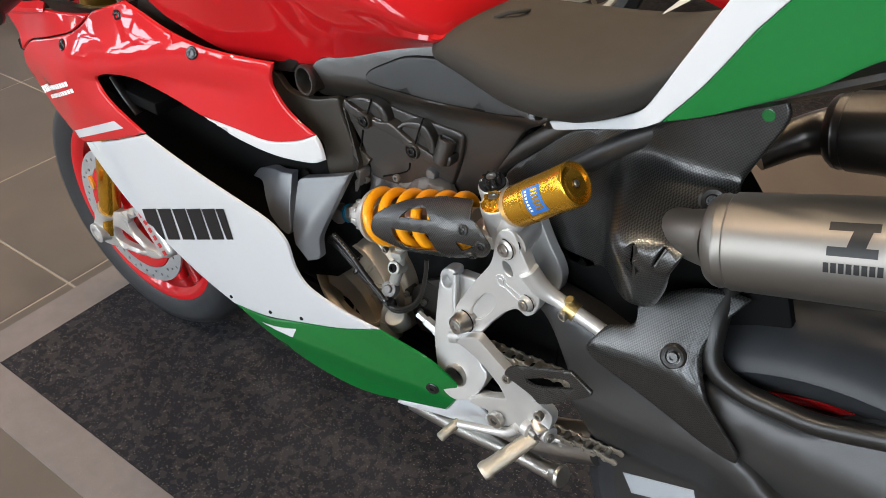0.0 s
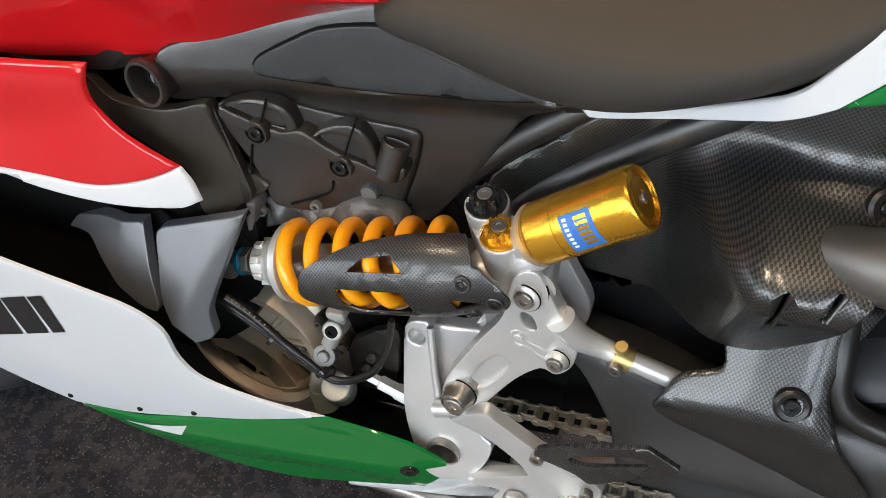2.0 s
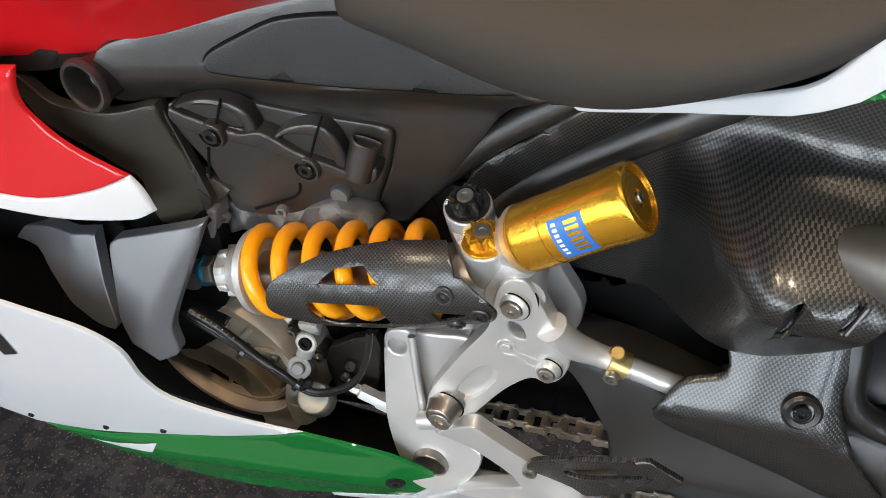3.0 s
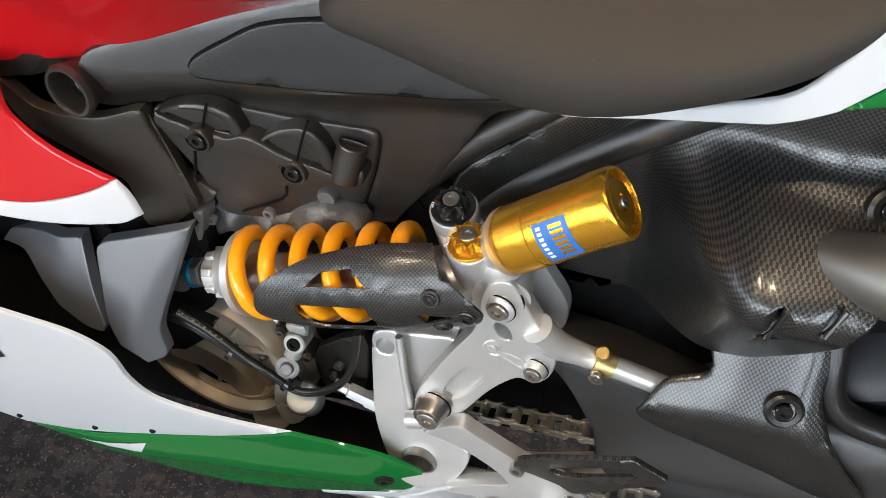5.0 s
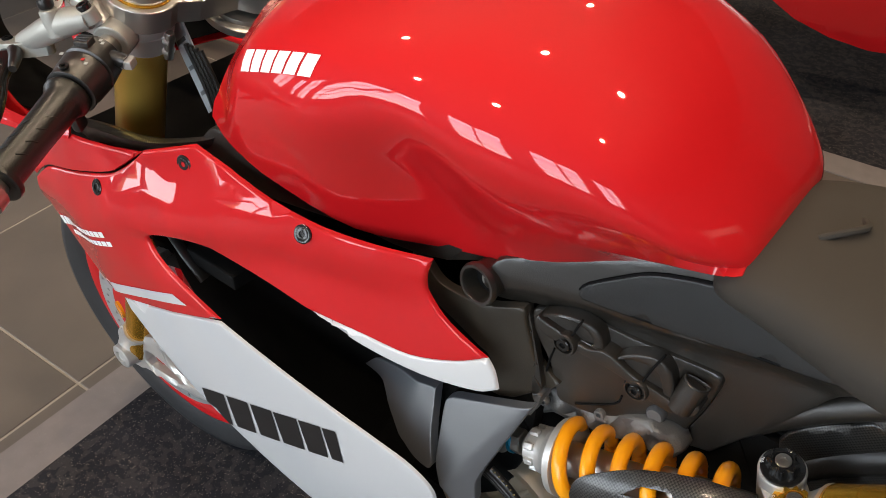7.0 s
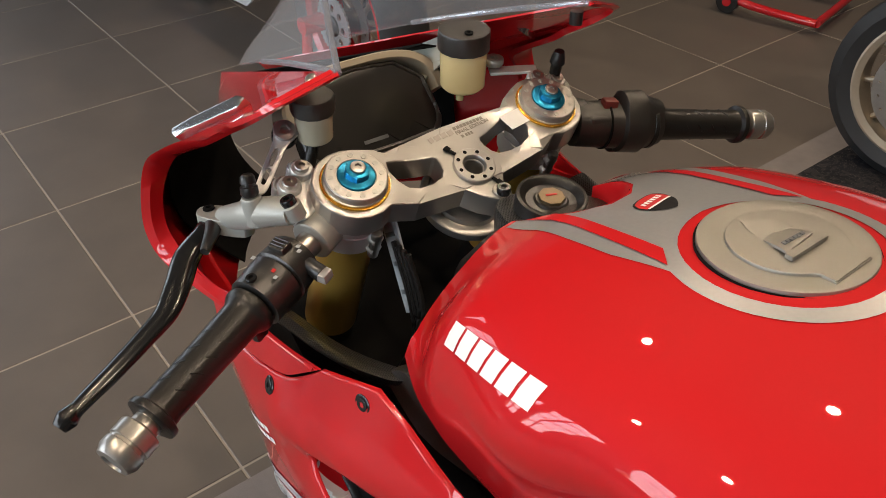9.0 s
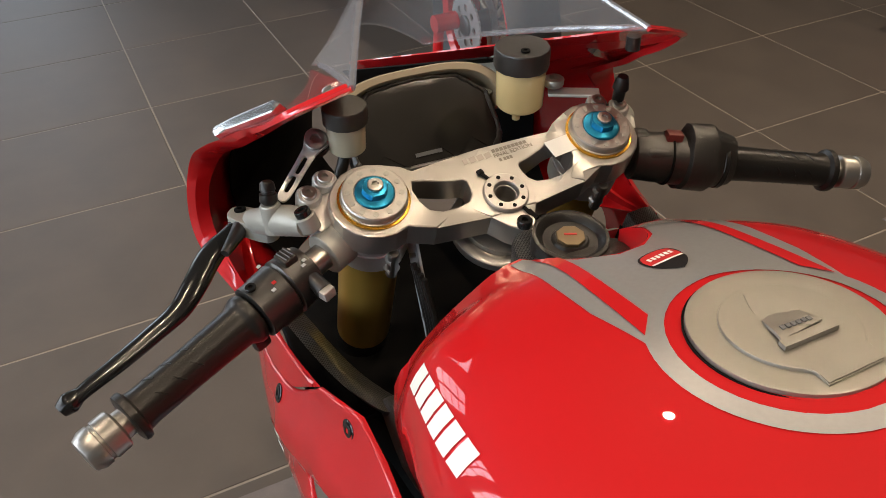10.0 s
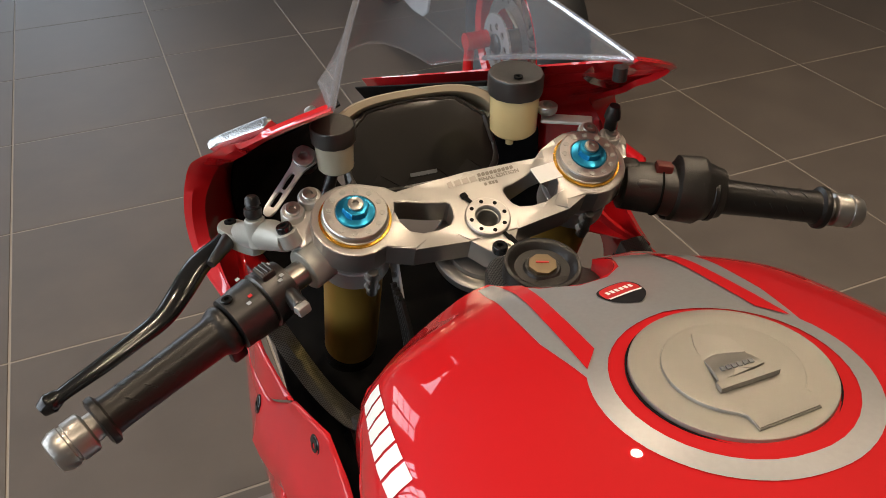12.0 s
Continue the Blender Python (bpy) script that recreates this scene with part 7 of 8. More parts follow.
lever_pts = [(-0.118, -0.214, 0.936), (-0.106, -0.226, 0.933), (-0.092, -0.249, 0.926), (-0.068, -0.268, 0.918), (-0.050, -0.287, 0.908), (-0.039, -0.311, 0.900), (-0.027, -0.342, 0.890), (-0.019, -0.367, 0.882), (-0.013, -0.384, 0.876)]
clutch_lever = part("clutch_lever", tube(lever_pts, [0.010, 0.0115, 0.0125, 0.0120, 0.0110, 0.0100, 0.0092, 0.0082, 0.0070], 18, 6, 0.65), BLACK_GLOSS, bike, "gloss black clutch lever")
part("lever_ball", tube([(-0.016, -0.378, 0.878), (-0.0125, -0.387, 0.875), (-0.009, -0.395, 0.872)], [0.006, 0.0095, 0.006], 16, 4), BLACK_GLOSS, clutch_lever)
part("lever_cam", tube([(-0.118, -0.212, 0.936), (-0.095, -0.222, 0.940), (-0.075, -0.238, 0.936)], [0.009, 0.007, 0.004], 12), GREYBLACK, clutch_lever)

# fluid cups
CUP = Vector((-0.092, -0.113, 1.023))
cupL = part("clutch_fluid_cup", lathe([(-0.022, 0.0150), (-0.020, 0.0165), (0.006, 0.0175), (0.008, 0.0175)], CUP, (0.05, 0, 1), 36), FLUID_PALE, bike, "pale translucent clutch fluid cup")
part("cup_lid", lathe([(0.006, 0.0195), (0.0075, 0.0202), (0.0205, 0.0202), (0.022, 0.019), (0.0222, 0.001)], CUP, (0.05, 0, 1), 14), BLACK, cupL, "black screw lid")
arm_a, arm_b = Vector((-0.097, -0.140, 1.014)), Vector((-0.066, -0.183, 0.983))
ay_ = (arm_b - arm_a).normalized()
an_ = Vector((0.55, -0.1, 0.8))
an_ = (an_ - ay_ * an_.dot(ay_)).normalized()
AM = Matrix((ay_.cross(an_), ay_, an_)).transposed().to_4x4()
AM.translation = arm_a
part("cup_arm", sheet(curve2([(-0.0115, -0.002), (-0.007, -0.010), (0.007, -0.010), (0.0115, -0.002), (0.0065, 0.012), (0.0055, 0.055), (0.003, 0.062), (-0.003, 0.062), (-0.0055, 0.055), (-0.0065, 0.012)], 3), lambda u, v: 0, 0.003, 0.0007, 0.01, AM, holes=[curve2([(-0.0018, 0.018), (0.0018, 0.018), (0.0018, 0.034), (-0.0018, 0.034)], 2), curve2([(-0.0018, 0.038), (0.0018, 0.038), (0.0018, 0.053), (-0.0018, 0.053)], 2)]), ALU, bike, "slotted aluminium cup arm")
part("cup_washer", lathe([(-0.012, 0.0115), (-0.004, 0.0115)], arm_a, an_, 24), RUBBER, cupL)
part("cup_bolt", hexhole(0.0098, 0.004, arm_a, an_, 0.005), MILLED, cupL)
part("cup_hose", tube([CUP + Vector((0, -0.002, -0.02)), (-0.088, -0.122, 0.985), (-0.078, -0.135, 0.960), (-0.07, -0.145, 0.93)], 0.0055, 12), RUBBER, cupL)
cupR = part("brake_fluid_cup", lathe([(-0.034, 0.020), (-0.030, 0.0235), (0.010, 0.0245), (0.012, 0.0245)], (-0.124, 0.075, 1.021), (0.04, 0, 1), 36), FLUID, bike, "amber translucent brake fluid cup")
part("cup_lid", lathe([(0.010, 0.0270), (0.013, 0.0272), (0.028, 0.0272), (0.030, 0.0262), (0.0305, 0.022), (0.0300, 0.021), (0.0300, 0.001)], (-0.124, 0.075, 1.021), (0.04, 0, 1), 14), BLACK, cupR, "black screw lid")
part("lid_screw", hexhole(0.0045, 0.002, (-0.111, 0.072, 1.0505), (0.04, 0, 1), 0.002), DARK, cupR)
part("cup_nipple", lathe([(-0.048, 0.004), (-0.032, 0.005)], (-0.124, 0.072, 1.021), (0.04, 0, 1), 12), FLUID, cupR)
part("cup_arm", box((0.05, 0.016, 0.004), (-0.098, 0.120, 1.004), pose(0, 0, 0, 0, 0, 62), 0.0015), ALU, cupR)
part("cup_bolt", hexhole(0.010, 0.004, (-0.110, 0.104, 1.010), (0.04, 0, 1), 0.008), MILLED, cupR)

# ignition lock in its carbon cup
LOCKAX = Vector((0.10, 0, 1)).normalized()
lock = part("ignition_lock", lathe([(-0.03, 0.030), (-0.002, 0.0295), (0.001, 0.029), (0.0015, 0.0265), (0.0, 0.024), (-0.004, 0.021), (-0.004, 0.0145), (-0.002, 0.013), (-0.002, 0.001)], (0.104, 0, 1.0015), LOCKAX, 48), RUBBER, bike, "black ignition lock")
part("lock_plug", lathe([(-0.004, 0.0115), (0.0005, 0.0112), (0.001, 0.010)], (0.104, 0, 1.0015), LOCKAX, 8), BRONZE, lock, "bronze key plug")
part("key_slit", box((0.010, 0.002, 0.001), (0.1035, 0, 1.0028), pose(0, 0, 0, 0, 6, 75), 0.0003, 1), RED_DECAL, lock)
part("lock_cup", sheet(curve2([(0.062, -0.020), (0.078, -0.036), (0.116, -0.044), (0.144, -0.039), (0.161, -0.030), (0.173, -0.010), (0.171, 0.010), (0.159, 0.025), (0.134, 0.035), (0.10, 0.037), (0.072, 0.03)], 4), lambda u, v: 0.990 + 0.10 * (u - 0.1), 0.03, 0.006, 0.012, FLAT), CARBON_TOP, bike, "carbon fibre lock surround")
part("cup_bolt", hexhole(0.0062, 0.003, (0.064, -0.018, 0.990), LOCKAX, 0.007), BLACK_GLOSS, bike)
# cowl: outer shell from the rim forward, dark lining, screen, dash
LIP = [(-0.004, 0.127, 1.099), (-0.014, 0.170, 1.083), (-0.055, 0.186, 1.053), (-0.092, 0.190, 1.030), (-0.128, 0.200, 1.006), (-0.178, 0.208, 0.977), (-0.212, 0.214, 0.953), (-0.212, 0.230, 0.924), (-0.212, 0.235, 0.887), (-0.190, 0.232, 0.866), (-0.12, 0.222, 0.857), (-0.064, 0.206, 0.864)]
RIM = [(-0.006, 0.128, 1.103), (-0.015, 0.174, 1.087), (-0.058, 0.194, 1.059), (-0.095, 0.202, 1.040), (-0.132, 0.216, 1.016), (-0.178, 0.229, 0.988), (-0.209, 0.241, 0.962), (-0.214, 0.252, 0.925), (-0.218, 0.256, 0.880), (-0.196, 0.250, 0.852), (-0.12, 0.230, 0.845), (-0.06, 0.215, 0.851)]


def cowl(inset, start):
    """The shell from the rim forward to the nose, one side mirrored to the other."""
    rim, rows = curve3([Vector(p) for p in RIM], 5), []
    k = len(rim)
    for t in np.linspace(start, 1, 10):
        row = []
        for i, p in enumerate(rim):
            q = i / (k - 1)
            nose = Vector((-0.58 + 0.12 * q, 0.03 + 0.035 * math.sin(math.pi * q), 0.86 - 0.16 * q))
            v = p.lerp(nose, t)
            out = math.sin(math.pi * min(1, t * 1.1)) * 0.03 * smooth(0.1, 0.5, q)
            row.append(Vector((v.x, v.y + out - inset, v.z - inset * (1 - 2 * q))))
        rows.append(row)
    if not inset:
        lip = curve3([Vector(p) for p in LIP], 5)
        mid = [a.lerp(b, 0.55) + Vector((0.004, 0.002, 0.001)) for a, b in zip(lip, rim)]
        rows = [[p + Vector((-0.012, 0.002, 0)) for p in lip], lip, mid] + rows
    bm = loft(rows, closed=False)
    bmesh.ops.solidify(bm, geom=bm.faces[:], thickness=0.002)
    left = bm.copy()
    return merge(mirrored(left), bm)


part("cowl", cowl(0, 0.0), RED, bike, "gloss red nose cowl")
# inner shell whose near black holds the shade inside the nose
part("cowl_lining", cowl(0.012, 0.36), DARK, bike, "near-black cowl lining, shade put in its colour")
for s in (-1, 1):
    # mirror block-off with its metal plate
    n_ = Vector((0.12, 0.62 * s, 0.78)).normalized()
    u_ = Vector((0.047, -0.053 * s, 0.040))
    u_ = (u_ - n_ * u_.dot(n_)).normalized()
    PM = Matrix((u_, n_.cross(u_), n_)).transposed().to_4x4()
    PM.translation = Vector((-0.150, 0.191 * s, 1.026)) - n_ * 0.006
    part("mirror_plate", sheet(curve2([(-0.040, -0.006), (0.032, -0.008), (0.040, 0.0), (0.032, 0.007), (-0.040, 0.006), (-0.044, 0.0)], 3, (0, 1, 3, 4)), lambda u, v: 0.003, 0.016, 0.0025, 0.012, PM), MIRROR, bike, "polished mirror blanking plate")
rows = []
for t in np.linspace(0, 1, 9):
    row = []
    for w in np.linspace(-1 + 0.18 * t, 1 - 0.18 * t, 21):
        half = 0.128 * (1 - 0.30 * t)
        low = Vector((-0.005 - 0.36 * t, half * w, 1.102 - 0.155 * t))
        arch = math.cos(w * math.pi / 2)
        row.append(low + Vector(((-0.2 + 0.16 * t) * arch, 0, (0.06 - 0.02 * t) * arch)))
    rows.append(row)
screen_bm = loft(rows, closed=False)
bmesh.ops.solidify(screen_bm, geom=screen_bm.faces[:], thickness=0.003)
screen = part("windscreen", screen_bm, SCREEN, bike, "clear curved windscreen")
screen.visible_shadow = False
part("screen_edge", tube([tuple(p) for p in rows[0]], 0.0028, 8, 2), EDGE_CLEAR, screen, "polished screen edge").visible_shadow = False
for s in (-1, 1):
    part("screen_lip", tube([tuple(r[0 if s < 0 else -1]) for r in rows[:6]], 0.003, 8, 2), EDGE_CLEAR, screen).visible_shadow = False
    for t in (0.04,):
        part("screen_screw", lathe([(0, 0.005), (0.003, 0.0045), (0.004, 0.002)], (-0.016 - 0.30 * t, s * (0.141 - 0.03 * t), 1.096 - 0.13 * t), (0, 0.4 * s, 1), 14), STEEL, screen)
    if s > 0:
        part("screen_peg", lathe([(-0.012, 0.0062), (0.000, 0.0062)], (-0.012, 0.120, 1.094), (0, 0, 1), 14), RUBBER, screen)
# dash with hood
DM = Matrix.Translation((-0.195, 0.0, 0.955)) @ Matrix((Vector((0, 1, 0)), Vector((-0.62, 0, 0.785)), Vector((0.785, 0, 0.62)))).transposed().to_4x4()
dash_outl = curve2([(-0.084, -0.03), (-0.080, 0.016), (-0.052, 0.040), (0, 0.045), (0.048, 0.040), (0.076, 0.016), (0.080, -0.03), (0.066, -0.046), (-0.070, -0.046)], 3, (1, 2, 4, 5))
dash = part("dashboard", sheet(dash_outl, lambda u, v: 0.0, 0.03, 0.003, 0.02, DM), DASH, bike, "dark switched-off instrument panel")
part("dash_bezel", sheet([(u * 1.035, v * 1.05) for u, v in dash_outl], lambda u, v: 0.002, 0.02, 0.003, 0.02, DM, holes=[[(u * 0.95, v * 0.93) for u, v in dash_outl]]), BLACK, dash)
part("dash_word", sheet([(-0.02, -0.037), (0.01, -0.037), (0.01, -0.033), (-0.02, -0.033)], lambda u, v: 0.0006, 0.0004, 0, 0.05, DM), SATIN, dash)
HOOD = material("beige_grey_hood", (0.3, 0.25, 0.18), 0.6, var=0.08)
def hood_at(a, p, q, h):
    """A point of the hood's rounded arch, half width p and height q."""
    c_, s_ = math.cos(a), math.sin(a)
    r_ = (abs(c_) ** 3 + abs(s_) ** 3) ** (-1 / 3)
    return DM @ Vector((p * c_ * r_, q * s_ * r_ - 0.002, h))


part("dash_hood", loft([[hood_at(a, 0.100, 0.058, -0.03), hood_at(a, 0.099, 0.0575, 0.004), hood_at(a, 0.096, 0.0555, 0.007), hood_at(a, 0.088, 0.0495, 0.007), hood_at(a, 0.086, 0.0475, 0.004), hood_at(a, 0.086, 0.0475, -0.03)] for a in np.linspace(math.pi - 0.02, 0.02, 40)]), HOOD, dash, "beige-grey dash hood")
pa, pb, pc = Vector((-0.299, 0.071, 0.953)), Vector((-0.172, 0.123, 1.032)), Vector((-0.217, 0.074, 0.950))
pu = (pb - pa).normalized()
pn = pu.cross(pc - pa).normalized()
pn = pn if pn.x > 0 else -pn
PP = Matrix((pu, pn.cross(pu), pn)).transposed().to_4x4()
PP.translation = pa
cu, cv = (pc - pa).dot(pu), (pc - pa).dot(pn.cross(pu))
part("cowl_panel", sheet([(-0.03, 0.0), (0.0, cv * 0.8), (cu, cv), (0.12, cv * 0.55), ((pb - pa).length, cv * 0.12), ((pb - pa).length, 0.0)][::1], lambda u, v: 0.0, 0.003, 0.001, 0.02, PP), material("pale_grey_panel", (0.36, 0.365, 0.32), 0.45), bike, "pale grey-green inner cowl panel")

# cockpit opening: carbon rim, near-black inner wall for the shade, air tube
RIMC = [(-0.064, -0.206, 0.862), (-0.03, -0.199, 0.864), (0.01, -0.189, 0.862), (0.05, -0.180, 0.868), (0.09, -0.170, 0.880), (0.118, -0.160, 0.890), (0.135, -0.148, 0.905), (0.140, -0.130, 0.915)]
for s in (1, -1):
    line = curve3([Vector((x, y * s, z)) for x, y, z in RIMC], 5)
    band = [[p + Vector((0, 0, 0.004)), p + Vector((0.0, 0.010 * s, 0.005)), p + Vector((-0.008, 0.022 * s, -0.004)), p + Vector((-0.012, 0.026 * s, -0.03)), p + Vector((-0.008, 0.02 * s, -0.03)), p + Vector((0.0, 0.004 * s, -0.004))] for p in line]
    part("cockpit_rim", loft(band), CARBON_TOP, bike, "carbon fibre cockpit rim")
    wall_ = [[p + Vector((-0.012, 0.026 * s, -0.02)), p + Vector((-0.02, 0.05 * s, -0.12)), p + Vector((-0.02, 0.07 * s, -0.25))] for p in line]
    part("cockpit_lining", loft(wall_, closed=False), DARK, bike, "near-black cockpit lining, shade put in its colour")
part("air_tube", section_loft([(0.02, [(0, 0.90), (0.03, 0.895), (0.04, 0.86), (0.03, 0.80), (0, 0.78)]), (0.09, [(0, 0.985), (0.045, 0.975), (0.06, 0.93), (0.05, 0.85), (0, 0.80)]), (0.14, [(0, 1.0), (0.06, 0.99), (0.09, 0.94), (0.07, 0.86), (0, 0.82)])]), BLACK, bike, "black air tube below the steering stem")
part("data_plate", sheet([(0.008, 0.848), (0.031, 0.866), (-0.007, 0.953), (-0.032, 0.935)], lambda u, v: 0.085, 0.002, 0, 0.05), LABEL, bike, "pale data plate on the frame")
for k in range(3):
    part("print_bar", sheet([(0.003 - 0.012 * k, 0.868 + 0.026 * k), (0.018 - 0.012 * k, 0.879 + 0.026 * k), (0.016 - 0.012 * k, 0.883 + 0.026 * k), (0.001 - 0.012 * k, 0.872 + 0.026 * k)], lambda u, v: 0.0855, 0.001, 0, 0.05), SATIN, bike)
# added plate that closes the view down, its colour standing for deep shade
part("front_cavity", box((0.40, 0.38, 0.02), (-0.05, 0, 0.745), None, 0.004), DARK, bike, "near-black plate closing off the shaded cavity")
for k in range(4):
    part("wire", tube([(0.0 + 0.008 * k, -0.09, 0.93), (0.02 + 0.006 * k, -0.085, 0.86), (0.015, -0.08 - 0.008 * k, 0.78)], 0.003, 8), RUBBER, bike)
# front mudguard, fork feet, calipers
for s in (-1, 1):
    foot = part("fork_foot", tube([S(0.1105 * s, 0, -0.70), S(0.1105 * s, 0.01, -0.74), S(0.115 * s, 0.012, -0.785)], [0.026, 0.024, 0.027], 18), ALU, bike, "cast aluminium fork foot")
    part("axle_end", lathe([(-0.03, 0.022), (0.012, 0.022), (0.014, 0.019), (0.014, 0.012), (0.006, 0.011)], (-0.297, 0.135 * s, 0.30), (0, s, 0), 24), ALU, foot)
    mount = sheet(curve2([(-0.325, 0.335), (-0.215, 0.374), (-0.134, 0.423), (-0.132, 0.404), (-0.201, 0.353), (-0.14, 0.318), (-0.067, 0.345), (-0.071, 0.329), (-0.134, 0.295), (-0.29, 0.256), (-0.335, 0.250), (-0.345, 0.28)], 3), lambda u, v: 0.124, 0.018, 0.005, 0.016, holes=[curve2([(-0.254, 0.322), (-0.199, 0.322), (-0.155, 0.303), (-0.259, 0.282)], 3)])
    part("caliper_mount", mount if s < 0 else mirrored(mount), ALU, foot, "webbed cast caliper mount")
    cal = part("brake_caliper", box((0.05, 0.036, 0.115), (-0.100, 0.108 * s, 0.375), Matrix.Rotation(radians(-38), 4, "Y"), 0.012, 3), ALU, foot, "silver radial brake caliper")
    for k in range(6):
        part("word_block", box((0.012, 0.001, 0.010), (-0.122 + 0.0105 * k, 0.1265 * s, 0.410 - 0.0135 * k), Matrix.Rotation(radians(-38), 4, "Y"), 0), RED_DECAL, cal)
part("mudguard", loft([[STEER @ Vector((r * math.cos(a), y, r * math.sin(a))) for y, r in ((-0.07, 0.285), (-0.068, 0.305), (-0.04, 0.318), (0, 0.322), (0.04, 0.318), (0.068, 0.305), (0.07, 0.285), (0.064, 0.300), (0.0, 0.316), (-0.064, 0.300))] for a in np.linspace(radians(30), radians(120), 20)]), RED, bike, "red front mudguard")
part("front_reflector", lathe([(0, 0.014), (0.004, 0.014)], S(-0.145, 0.0, -0.60), (-0.2, -1, 0), 24), ORANGE, bike, "orange side reflector")

# ---- other motorcycles and stands in the showroom ----
GREY_PAINT = material("grey_white_paint", (0.5, 0.52, 0.54), 0.3, coat=0.8, var=0.03)


ENGINE_GREY = material("grey_engine_castings", (0.14, 0.14, 0.14), 0.45, metal=0.4, var=0.5, scale=14, bump=1.0, bump_scale=40)


def display_bike(label, paint, second, rim, m):
    """A plain sports motorcycle: wheels, fork, fairing, tank, seat and tail; faces along -x."""
    top = thing("motorcycle", label, "motorcycle", "display motorcycles")

    def put(name, bm, mt, lab="", parent=None):
        return part(name, bm, mt, parent or top, lab)

    for nm, x, r, w in (("front_wheel", -0.72, 0.30, 0.12), ("rear_wheel", 0.72, 0.32, 0.19)):
        t = Matrix.Translation((x, 0, r))
        wh = put(nm, moved(lathe([(-w * 0.33, r * 0.66), (-w * 0.4, r * 0.72), (-w * 0.38, r * 0.75), (w * 0.38, r * 0.75), (w * 0.4, r * 0.72), (w * 0.33, r * 0.66), (-w * 0.33, r * 0.66)], axis=(0, 1, 0), n=48, caps=False), t), rim)
        part("tyre", moved(lathe([(-w * 0.38, r * 0.735), (-w * 0.5, r * 0.86), (-w * 0.28, r * 0.98), (0, r), (w * 0.28, r * 0.98), (w * 0.5, r * 0.86), (w * 0.38, r * 0.735)], axis=(0, 1, 0), n=48, caps=False), t), TYRE, wh)
        for k in range(10):
            a = 6.28318 * k / 10
            part("spoke", moved(tube([(0.03 * math.cos(a), 0, 0.03 * math.sin(a)), (r * 0.69 * math.cos(a + 0.15), 0, r * 0.69 * math.sin(a + 0.15))], 0.010, 8, 0), t), rim if x < 0 else MAGNESIUM, wh)
        if x > 0:
            part("sprocket", sheet([(0.1 * q * math.cos(6.28318 * k / 80), 0.1 * q * math.sin(6.28318 * k / 80)) for k, q in ((k, 1.04 if k % 2 else 0.97) for k in range(80))], lambda u, v: 0.003, 0.006, 0, 0.05, t @ Matrix.Translation((0, -0.1, 0)) @ SIDE, holes=[circle(0.012, (0.06 * math.cos(6.28318 * k / 8), 0.06 * math.sin(6.28318 * k / 8)), 10) for k in range(8)]), DISC, wh, "toothed steel sprocket")
            part("hub", moved(lathe([(-0.12, 0.02), (-0.11, 0.035), (0.1, 0.05)], axis=(0, 1, 0), n=20), t), GREYBLACK, wh)
        for y in (-0.06, 0.06):
            part("brake_disc", sheet(circle(0.155, n=40), lambda u, v: 0.002, 0.004, 0, 0.05, t @ Matrix.Translation((0, y, 0)) @ SIDE, holes=[circle(0.11, n=36)] + [circle(0.005, (0.135 * math.cos(6.28318 * k / 20), 0.135 * math.sin(6.28318 * k / 20)), 6) for k in range(20)]), STEEL, wh)
    for s in (-1, 1):
        put("fork_leg", tube([(-0.72, 0.1 * s, 0.32), (-0.57, 0.1 * s, 0.68), (-0.44, 0.1 * s, 0.98)], [0.021, 0.024, 0.027], 14, 2), GOLD, "gold fork leg")
        put("caliper", box((0.05, 0.04, 0.11), (-0.62, 0.085 * s, 0.36), pose(0, 0, 0, 0, -25, 0), 0.01), MILLED)
        put("fork_foot", tube([(-0.72, 0.115 * s, 0.30), (-0.68, 0.11 * s, 0.42)], 0.03, 12, 0), ALU)
        o = curve2([(-0.62, 0.86), (-0.30, 0.92), (0.0, 0.82), (-0.02, 0.70), (-0.12, 0.55), (0.22, 0.38), (0.12, 0.22), (-0.2, 0.28), (-0.42, 0.5), (-0.52, 0.68)], 3)
        bm = sheet(o, lambda u, v: 0.2 - 0.35 * (v - 0.6) ** 2 - 0.15 * (u + 0.2) ** 2, 0.004, 0.003, 0.06)
        put("side_fairing", bm if s < 0 else mirrored(bm), paint)
        o2 = curve2([(-0.44, 0.50), (-0.06, 0.54), (0.22, 0.38), (0.12, 0.22), (-0.2, 0.28)], 3)
        bm = sheet(o2, lambda u, v: 0.204 - 0.35 * (v - 0.6) ** 2 - 0.15 * (u + 0.2) ** 2, 0.003, 0.002, 0.06)
        put("belly_fairing", bm if s < 0 else mirrored(bm), second)
        for k in range(6):
            put("word_block", box((0.045, 0.003, 0.06), (-0.30 + 0.058 * k, 0.207 * s, 0.62 - 0.02 * k), None, 0.0), DECAL_BLACK)
        put("handlebar", tube([(-0.43, 0.13 * s, 0.93), (-0.36, 0.34 * s, 0.91)], 0.015, 10, 0), RUBBER)
    if rim is MAGNESIUM:
        put("reflector", lathe([(0, 0.03), (0.008, 0.03), (0.010, 0.026)], (-0.585, -0.135, 0.56), LEFT, 24), ORANGE, "round orange reflector")
    put("nose", section_loft([(-0.92, [(0, 0.80), (0.03, 0.79), (0.04, 0.76), (0, 0.74)]), (-0.78, [(0, 0.95), (0.12, 0.90), (0.14, 0.78), (0.05, 0.70)]), (-0.58, [(0, 1.05), (0.15, 1.0), (0.2, 0.85), (0.12, 0.72)])]), paint)
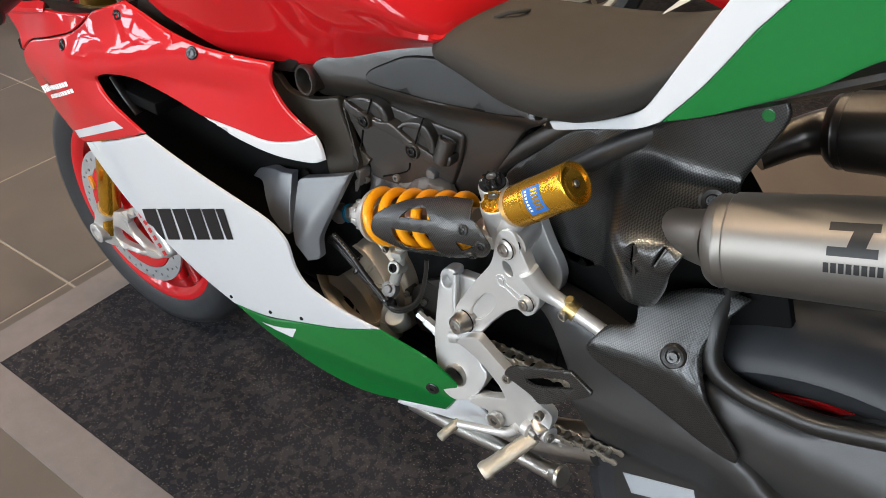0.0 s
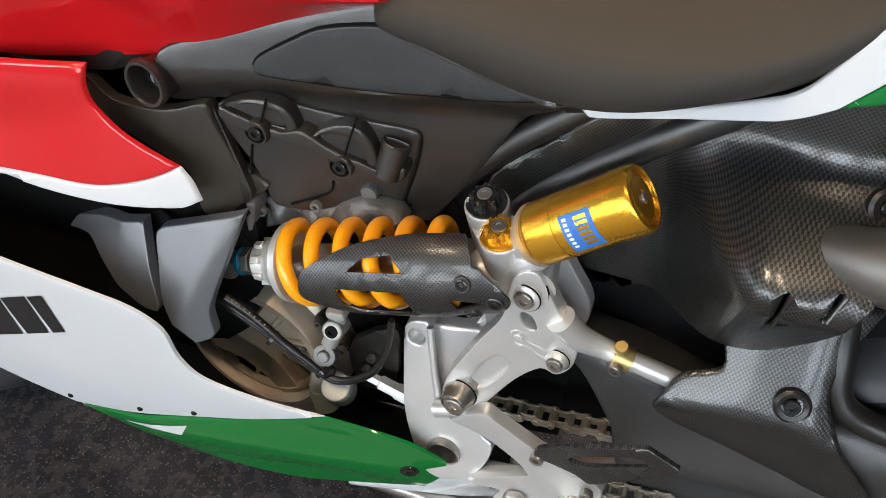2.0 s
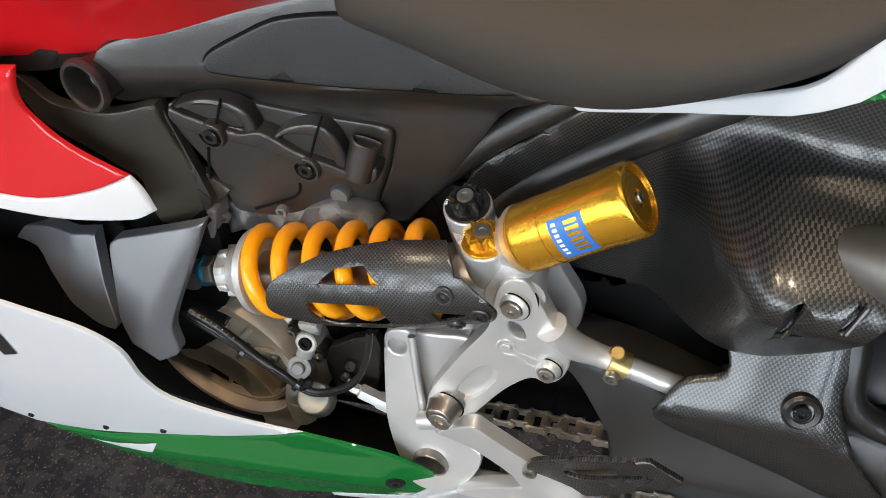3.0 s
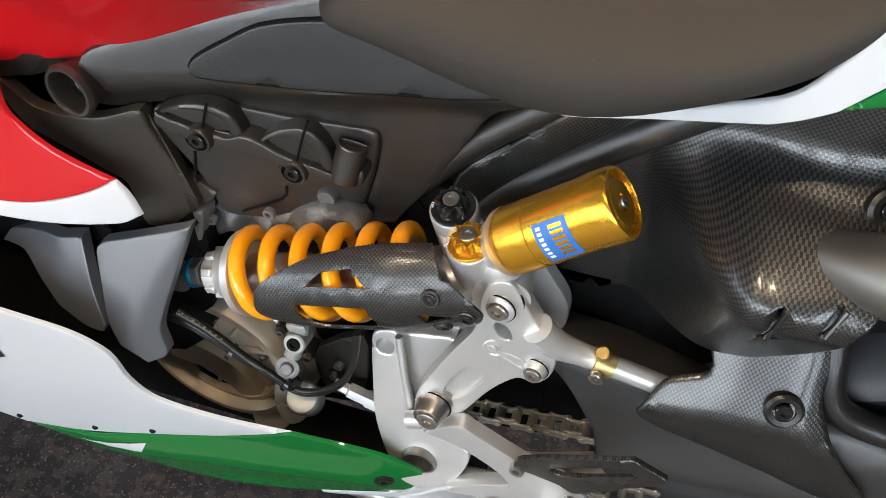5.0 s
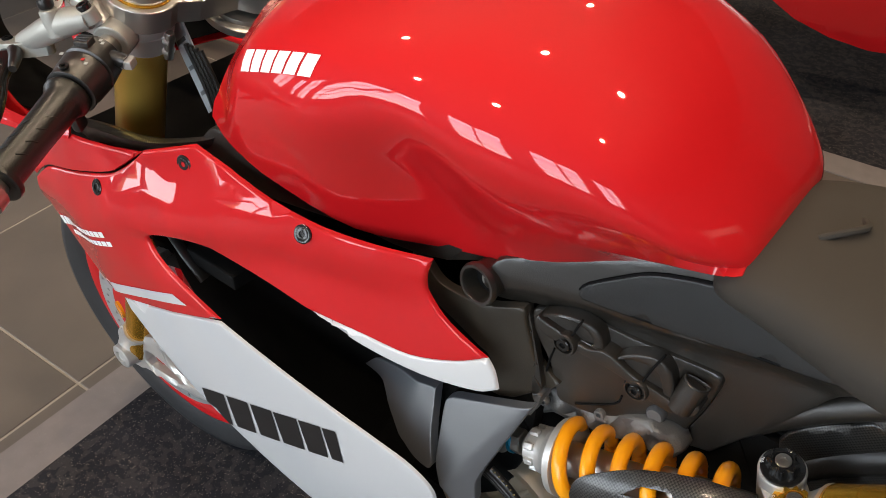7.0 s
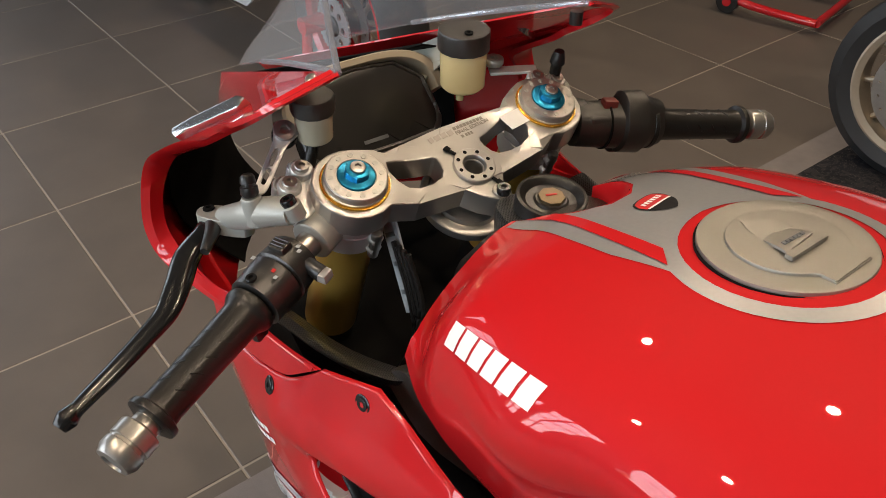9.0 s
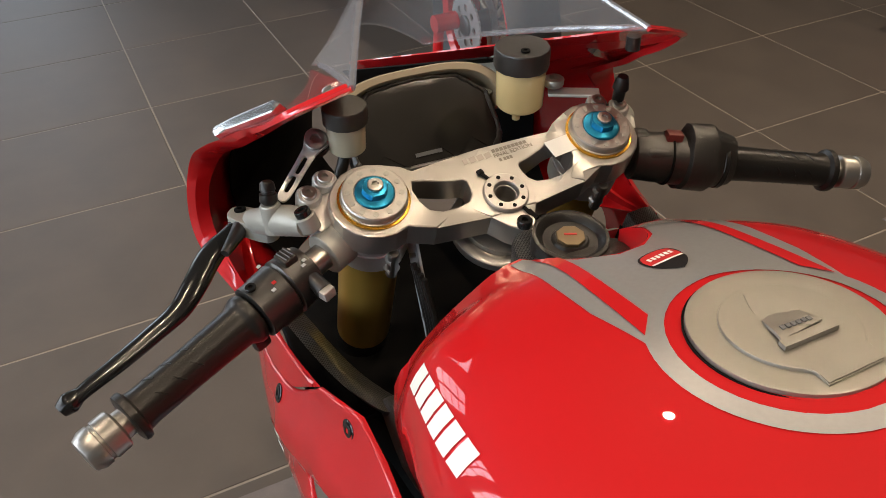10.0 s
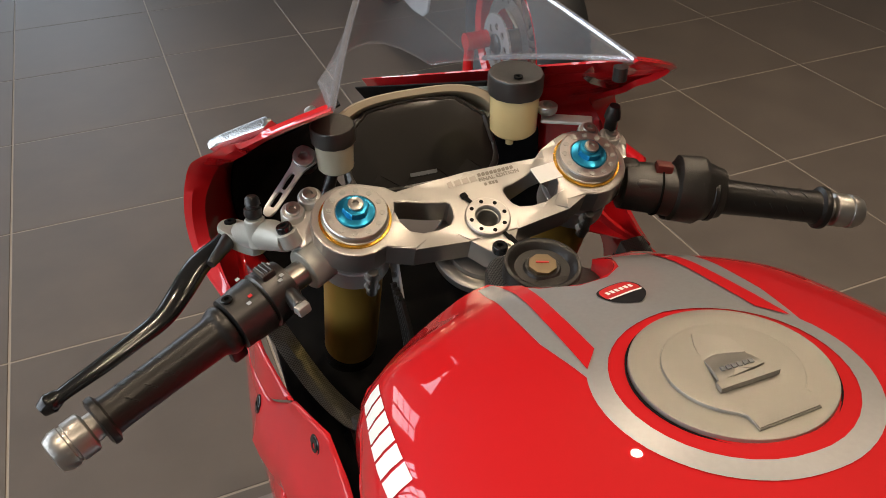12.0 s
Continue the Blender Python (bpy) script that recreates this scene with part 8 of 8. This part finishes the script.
    put("windscreen", section_loft([(-0.80, [(0, 0.96), (0.08, 0.93), (0.1, 0.9)]), (-0.62, [(0, 1.12), (0.1, 1.06), (0.13, 0.98)]), (-0.50, [(0, 1.17), (0.1, 1.1), (0.13, 1.02)])], caps=False), SCREEN).visible_shadow = False
    put("fuel_tank", section_loft([(-0.30, [(0, 1.0), (0.1, 0.98), (0.15, 0.9), (0.14, 0.82)]), (-0.1, [(0, 1.05), (0.11, 1.02), (0.17, 0.93), (0.12, 0.82)]), (0.15, [(0, 0.9), (0.07, 0.89), (0.1, 0.86), (0.05, 0.82)])]), paint)
    put("seat", section_loft([(0.12, [(0, 0.88), (0.08, 0.87), (0.07, 0.83), (0, 0.81)]), (0.3, [(0, 0.87), (0.12, 0.86), (0.1, 0.83), (0, 0.8)]), (0.5, [(0, 0.95), (0.1, 0.94), (0.09, 0.9), (0, 0.87)])]), SUEDE)
    put("tail", section_loft([(0.40, [(0, 0.92), (0.12, 0.90), (0.1, 0.85), (0, 0.84)]), (0.7, [(0, 1.04), (0.1, 1.02), (0.08, 0.97), (0, 0.96)]), (0.95, [(0, 1.1), (0.04, 1.09), (0.03, 1.06), (0, 1.05)])]), second)
    put("engine", section_loft([(-0.3, [(0, 0.75), (0.14, 0.72), (0.16, 0.4), (0.06, 0.3)]), (0.25, [(0, 0.75), (0.12, 0.72), (0.14, 0.4), (0.06, 0.32)])]), ENGINE_GREY)
    put("swingarm", tube([(0.2, 0.1, 0.42), (0.5, 0.12, 0.38), (0.72, 0.12, 0.32)], [0.06, 0.045, 0.05], 12, 3), GREYBLACK)
    put("silencer", tube([(0.3, -0.14, 0.45), (0.5, -0.16, 0.55), (0.9, -0.18, 0.75)], [0.04, 0.055, 0.055], 20, 4), TITAN)
    top.matrix_world = m
    return top


def red_stand(m, label):
    top = thing("paddock_stand", label, "stand", "red paddock stands")
    for s in (-1, 1):
        part("arm", tube([(0, 0.17 * s, 0.34), (0.02, 0.19 * s, 0.2), (0.12, 0.2 * s, 0.07), (0.5, 0.21 * s, 0.05)], 0.018, 12, 4), RED, top)
        part("roller", lathe([(-0.02, 0.05), (0.02, 0.05)], (0.10, 0.2 * s, 0.055), (0, 1, 0), 24), RUBBER, top)
        part("roller_cap", lathe([(-0.024, 0.02), (0.024, 0.02)], (0.10, 0.2 * s, 0.055), (0, 1, 0), 16), RED, top)
        part("cradle", lathe([(-0.04, 0.03), (0.04, 0.03)], (0, 0.15 * s, 0.34), (0, 1, 0), 18), RED, top)
    part("cross_bar", tube([(0.5, -0.21, 0.05), (0.5, 0.21, 0.05)], 0.018, 12, 0), RED, top)
    top.matrix_world = m
    return top


display_bike("grey and white sports motorcycle with red wheels on a red stand", GREY_PAINT, WHITE, RED, pose(-2.57, 0.85, 0.01, 0, 0, 3.0))
red_stand(pose(-1.89, 0.875, 0, 0, 0, 4), "red tubular paddock stand under the grey motorcycle")
display_bike("red and white sports motorcycle with a gold fork on a mat", WHITE, RED, MAGNESIUM, pose(0.25, 2.14, 0.007, 0, 0, 10))
red_stand(pose(-1.86, 2.86, 0, 0, 0, 15), "red tubular paddock stand, empty, on the tiles")

# the tiles of the floor, each a slab of its own near the walk, the rest joined
tile_bm = box((0.5945, 0.5945, 0.012), (0, 0, 0), None, 0.0015, 1)
tile_me = bpy.data.meshes.new("tile")
tile_bm.to_mesh(tile_me)
tile_me.materials.append(TILE)
rest = bmesh.new()
for i in range(-14, 20):
    for j in range(-12, 18):
        p = FLOOR_M @ Vector((0.6 * (i + 0.5), 0.6 * (j + 0.5), -0.006))
        if not (X0 + 0.4 < p.x < X1 - 0.4 and Y0 + 0.4 < p.y < Y1 - 0.4):
            continue
        if -4.6 < p.x < 1.6 and -1.9 < p.y < 4.4:
            ob = new("tile", tile_me)
            ob.matrix_world = Matrix.Translation(p) @ Matrix.Rotation(TURN, 4, "Z")
            ob.parent = floor
        else:
            c = box((0.5945, 0.5945, 0.012), p, Matrix.Rotation(TURN, 4, "Z"), 0, 1)
            tmp = bpy.data.meshes.new("tmp")
            c.to_mesh(tmp)
            c.free()
            rest.from_mesh(tmp)
            bpy.data.meshes.remove(tmp)
tagged(part("far_tiles", rest, TILE, floor), kind="stuff")
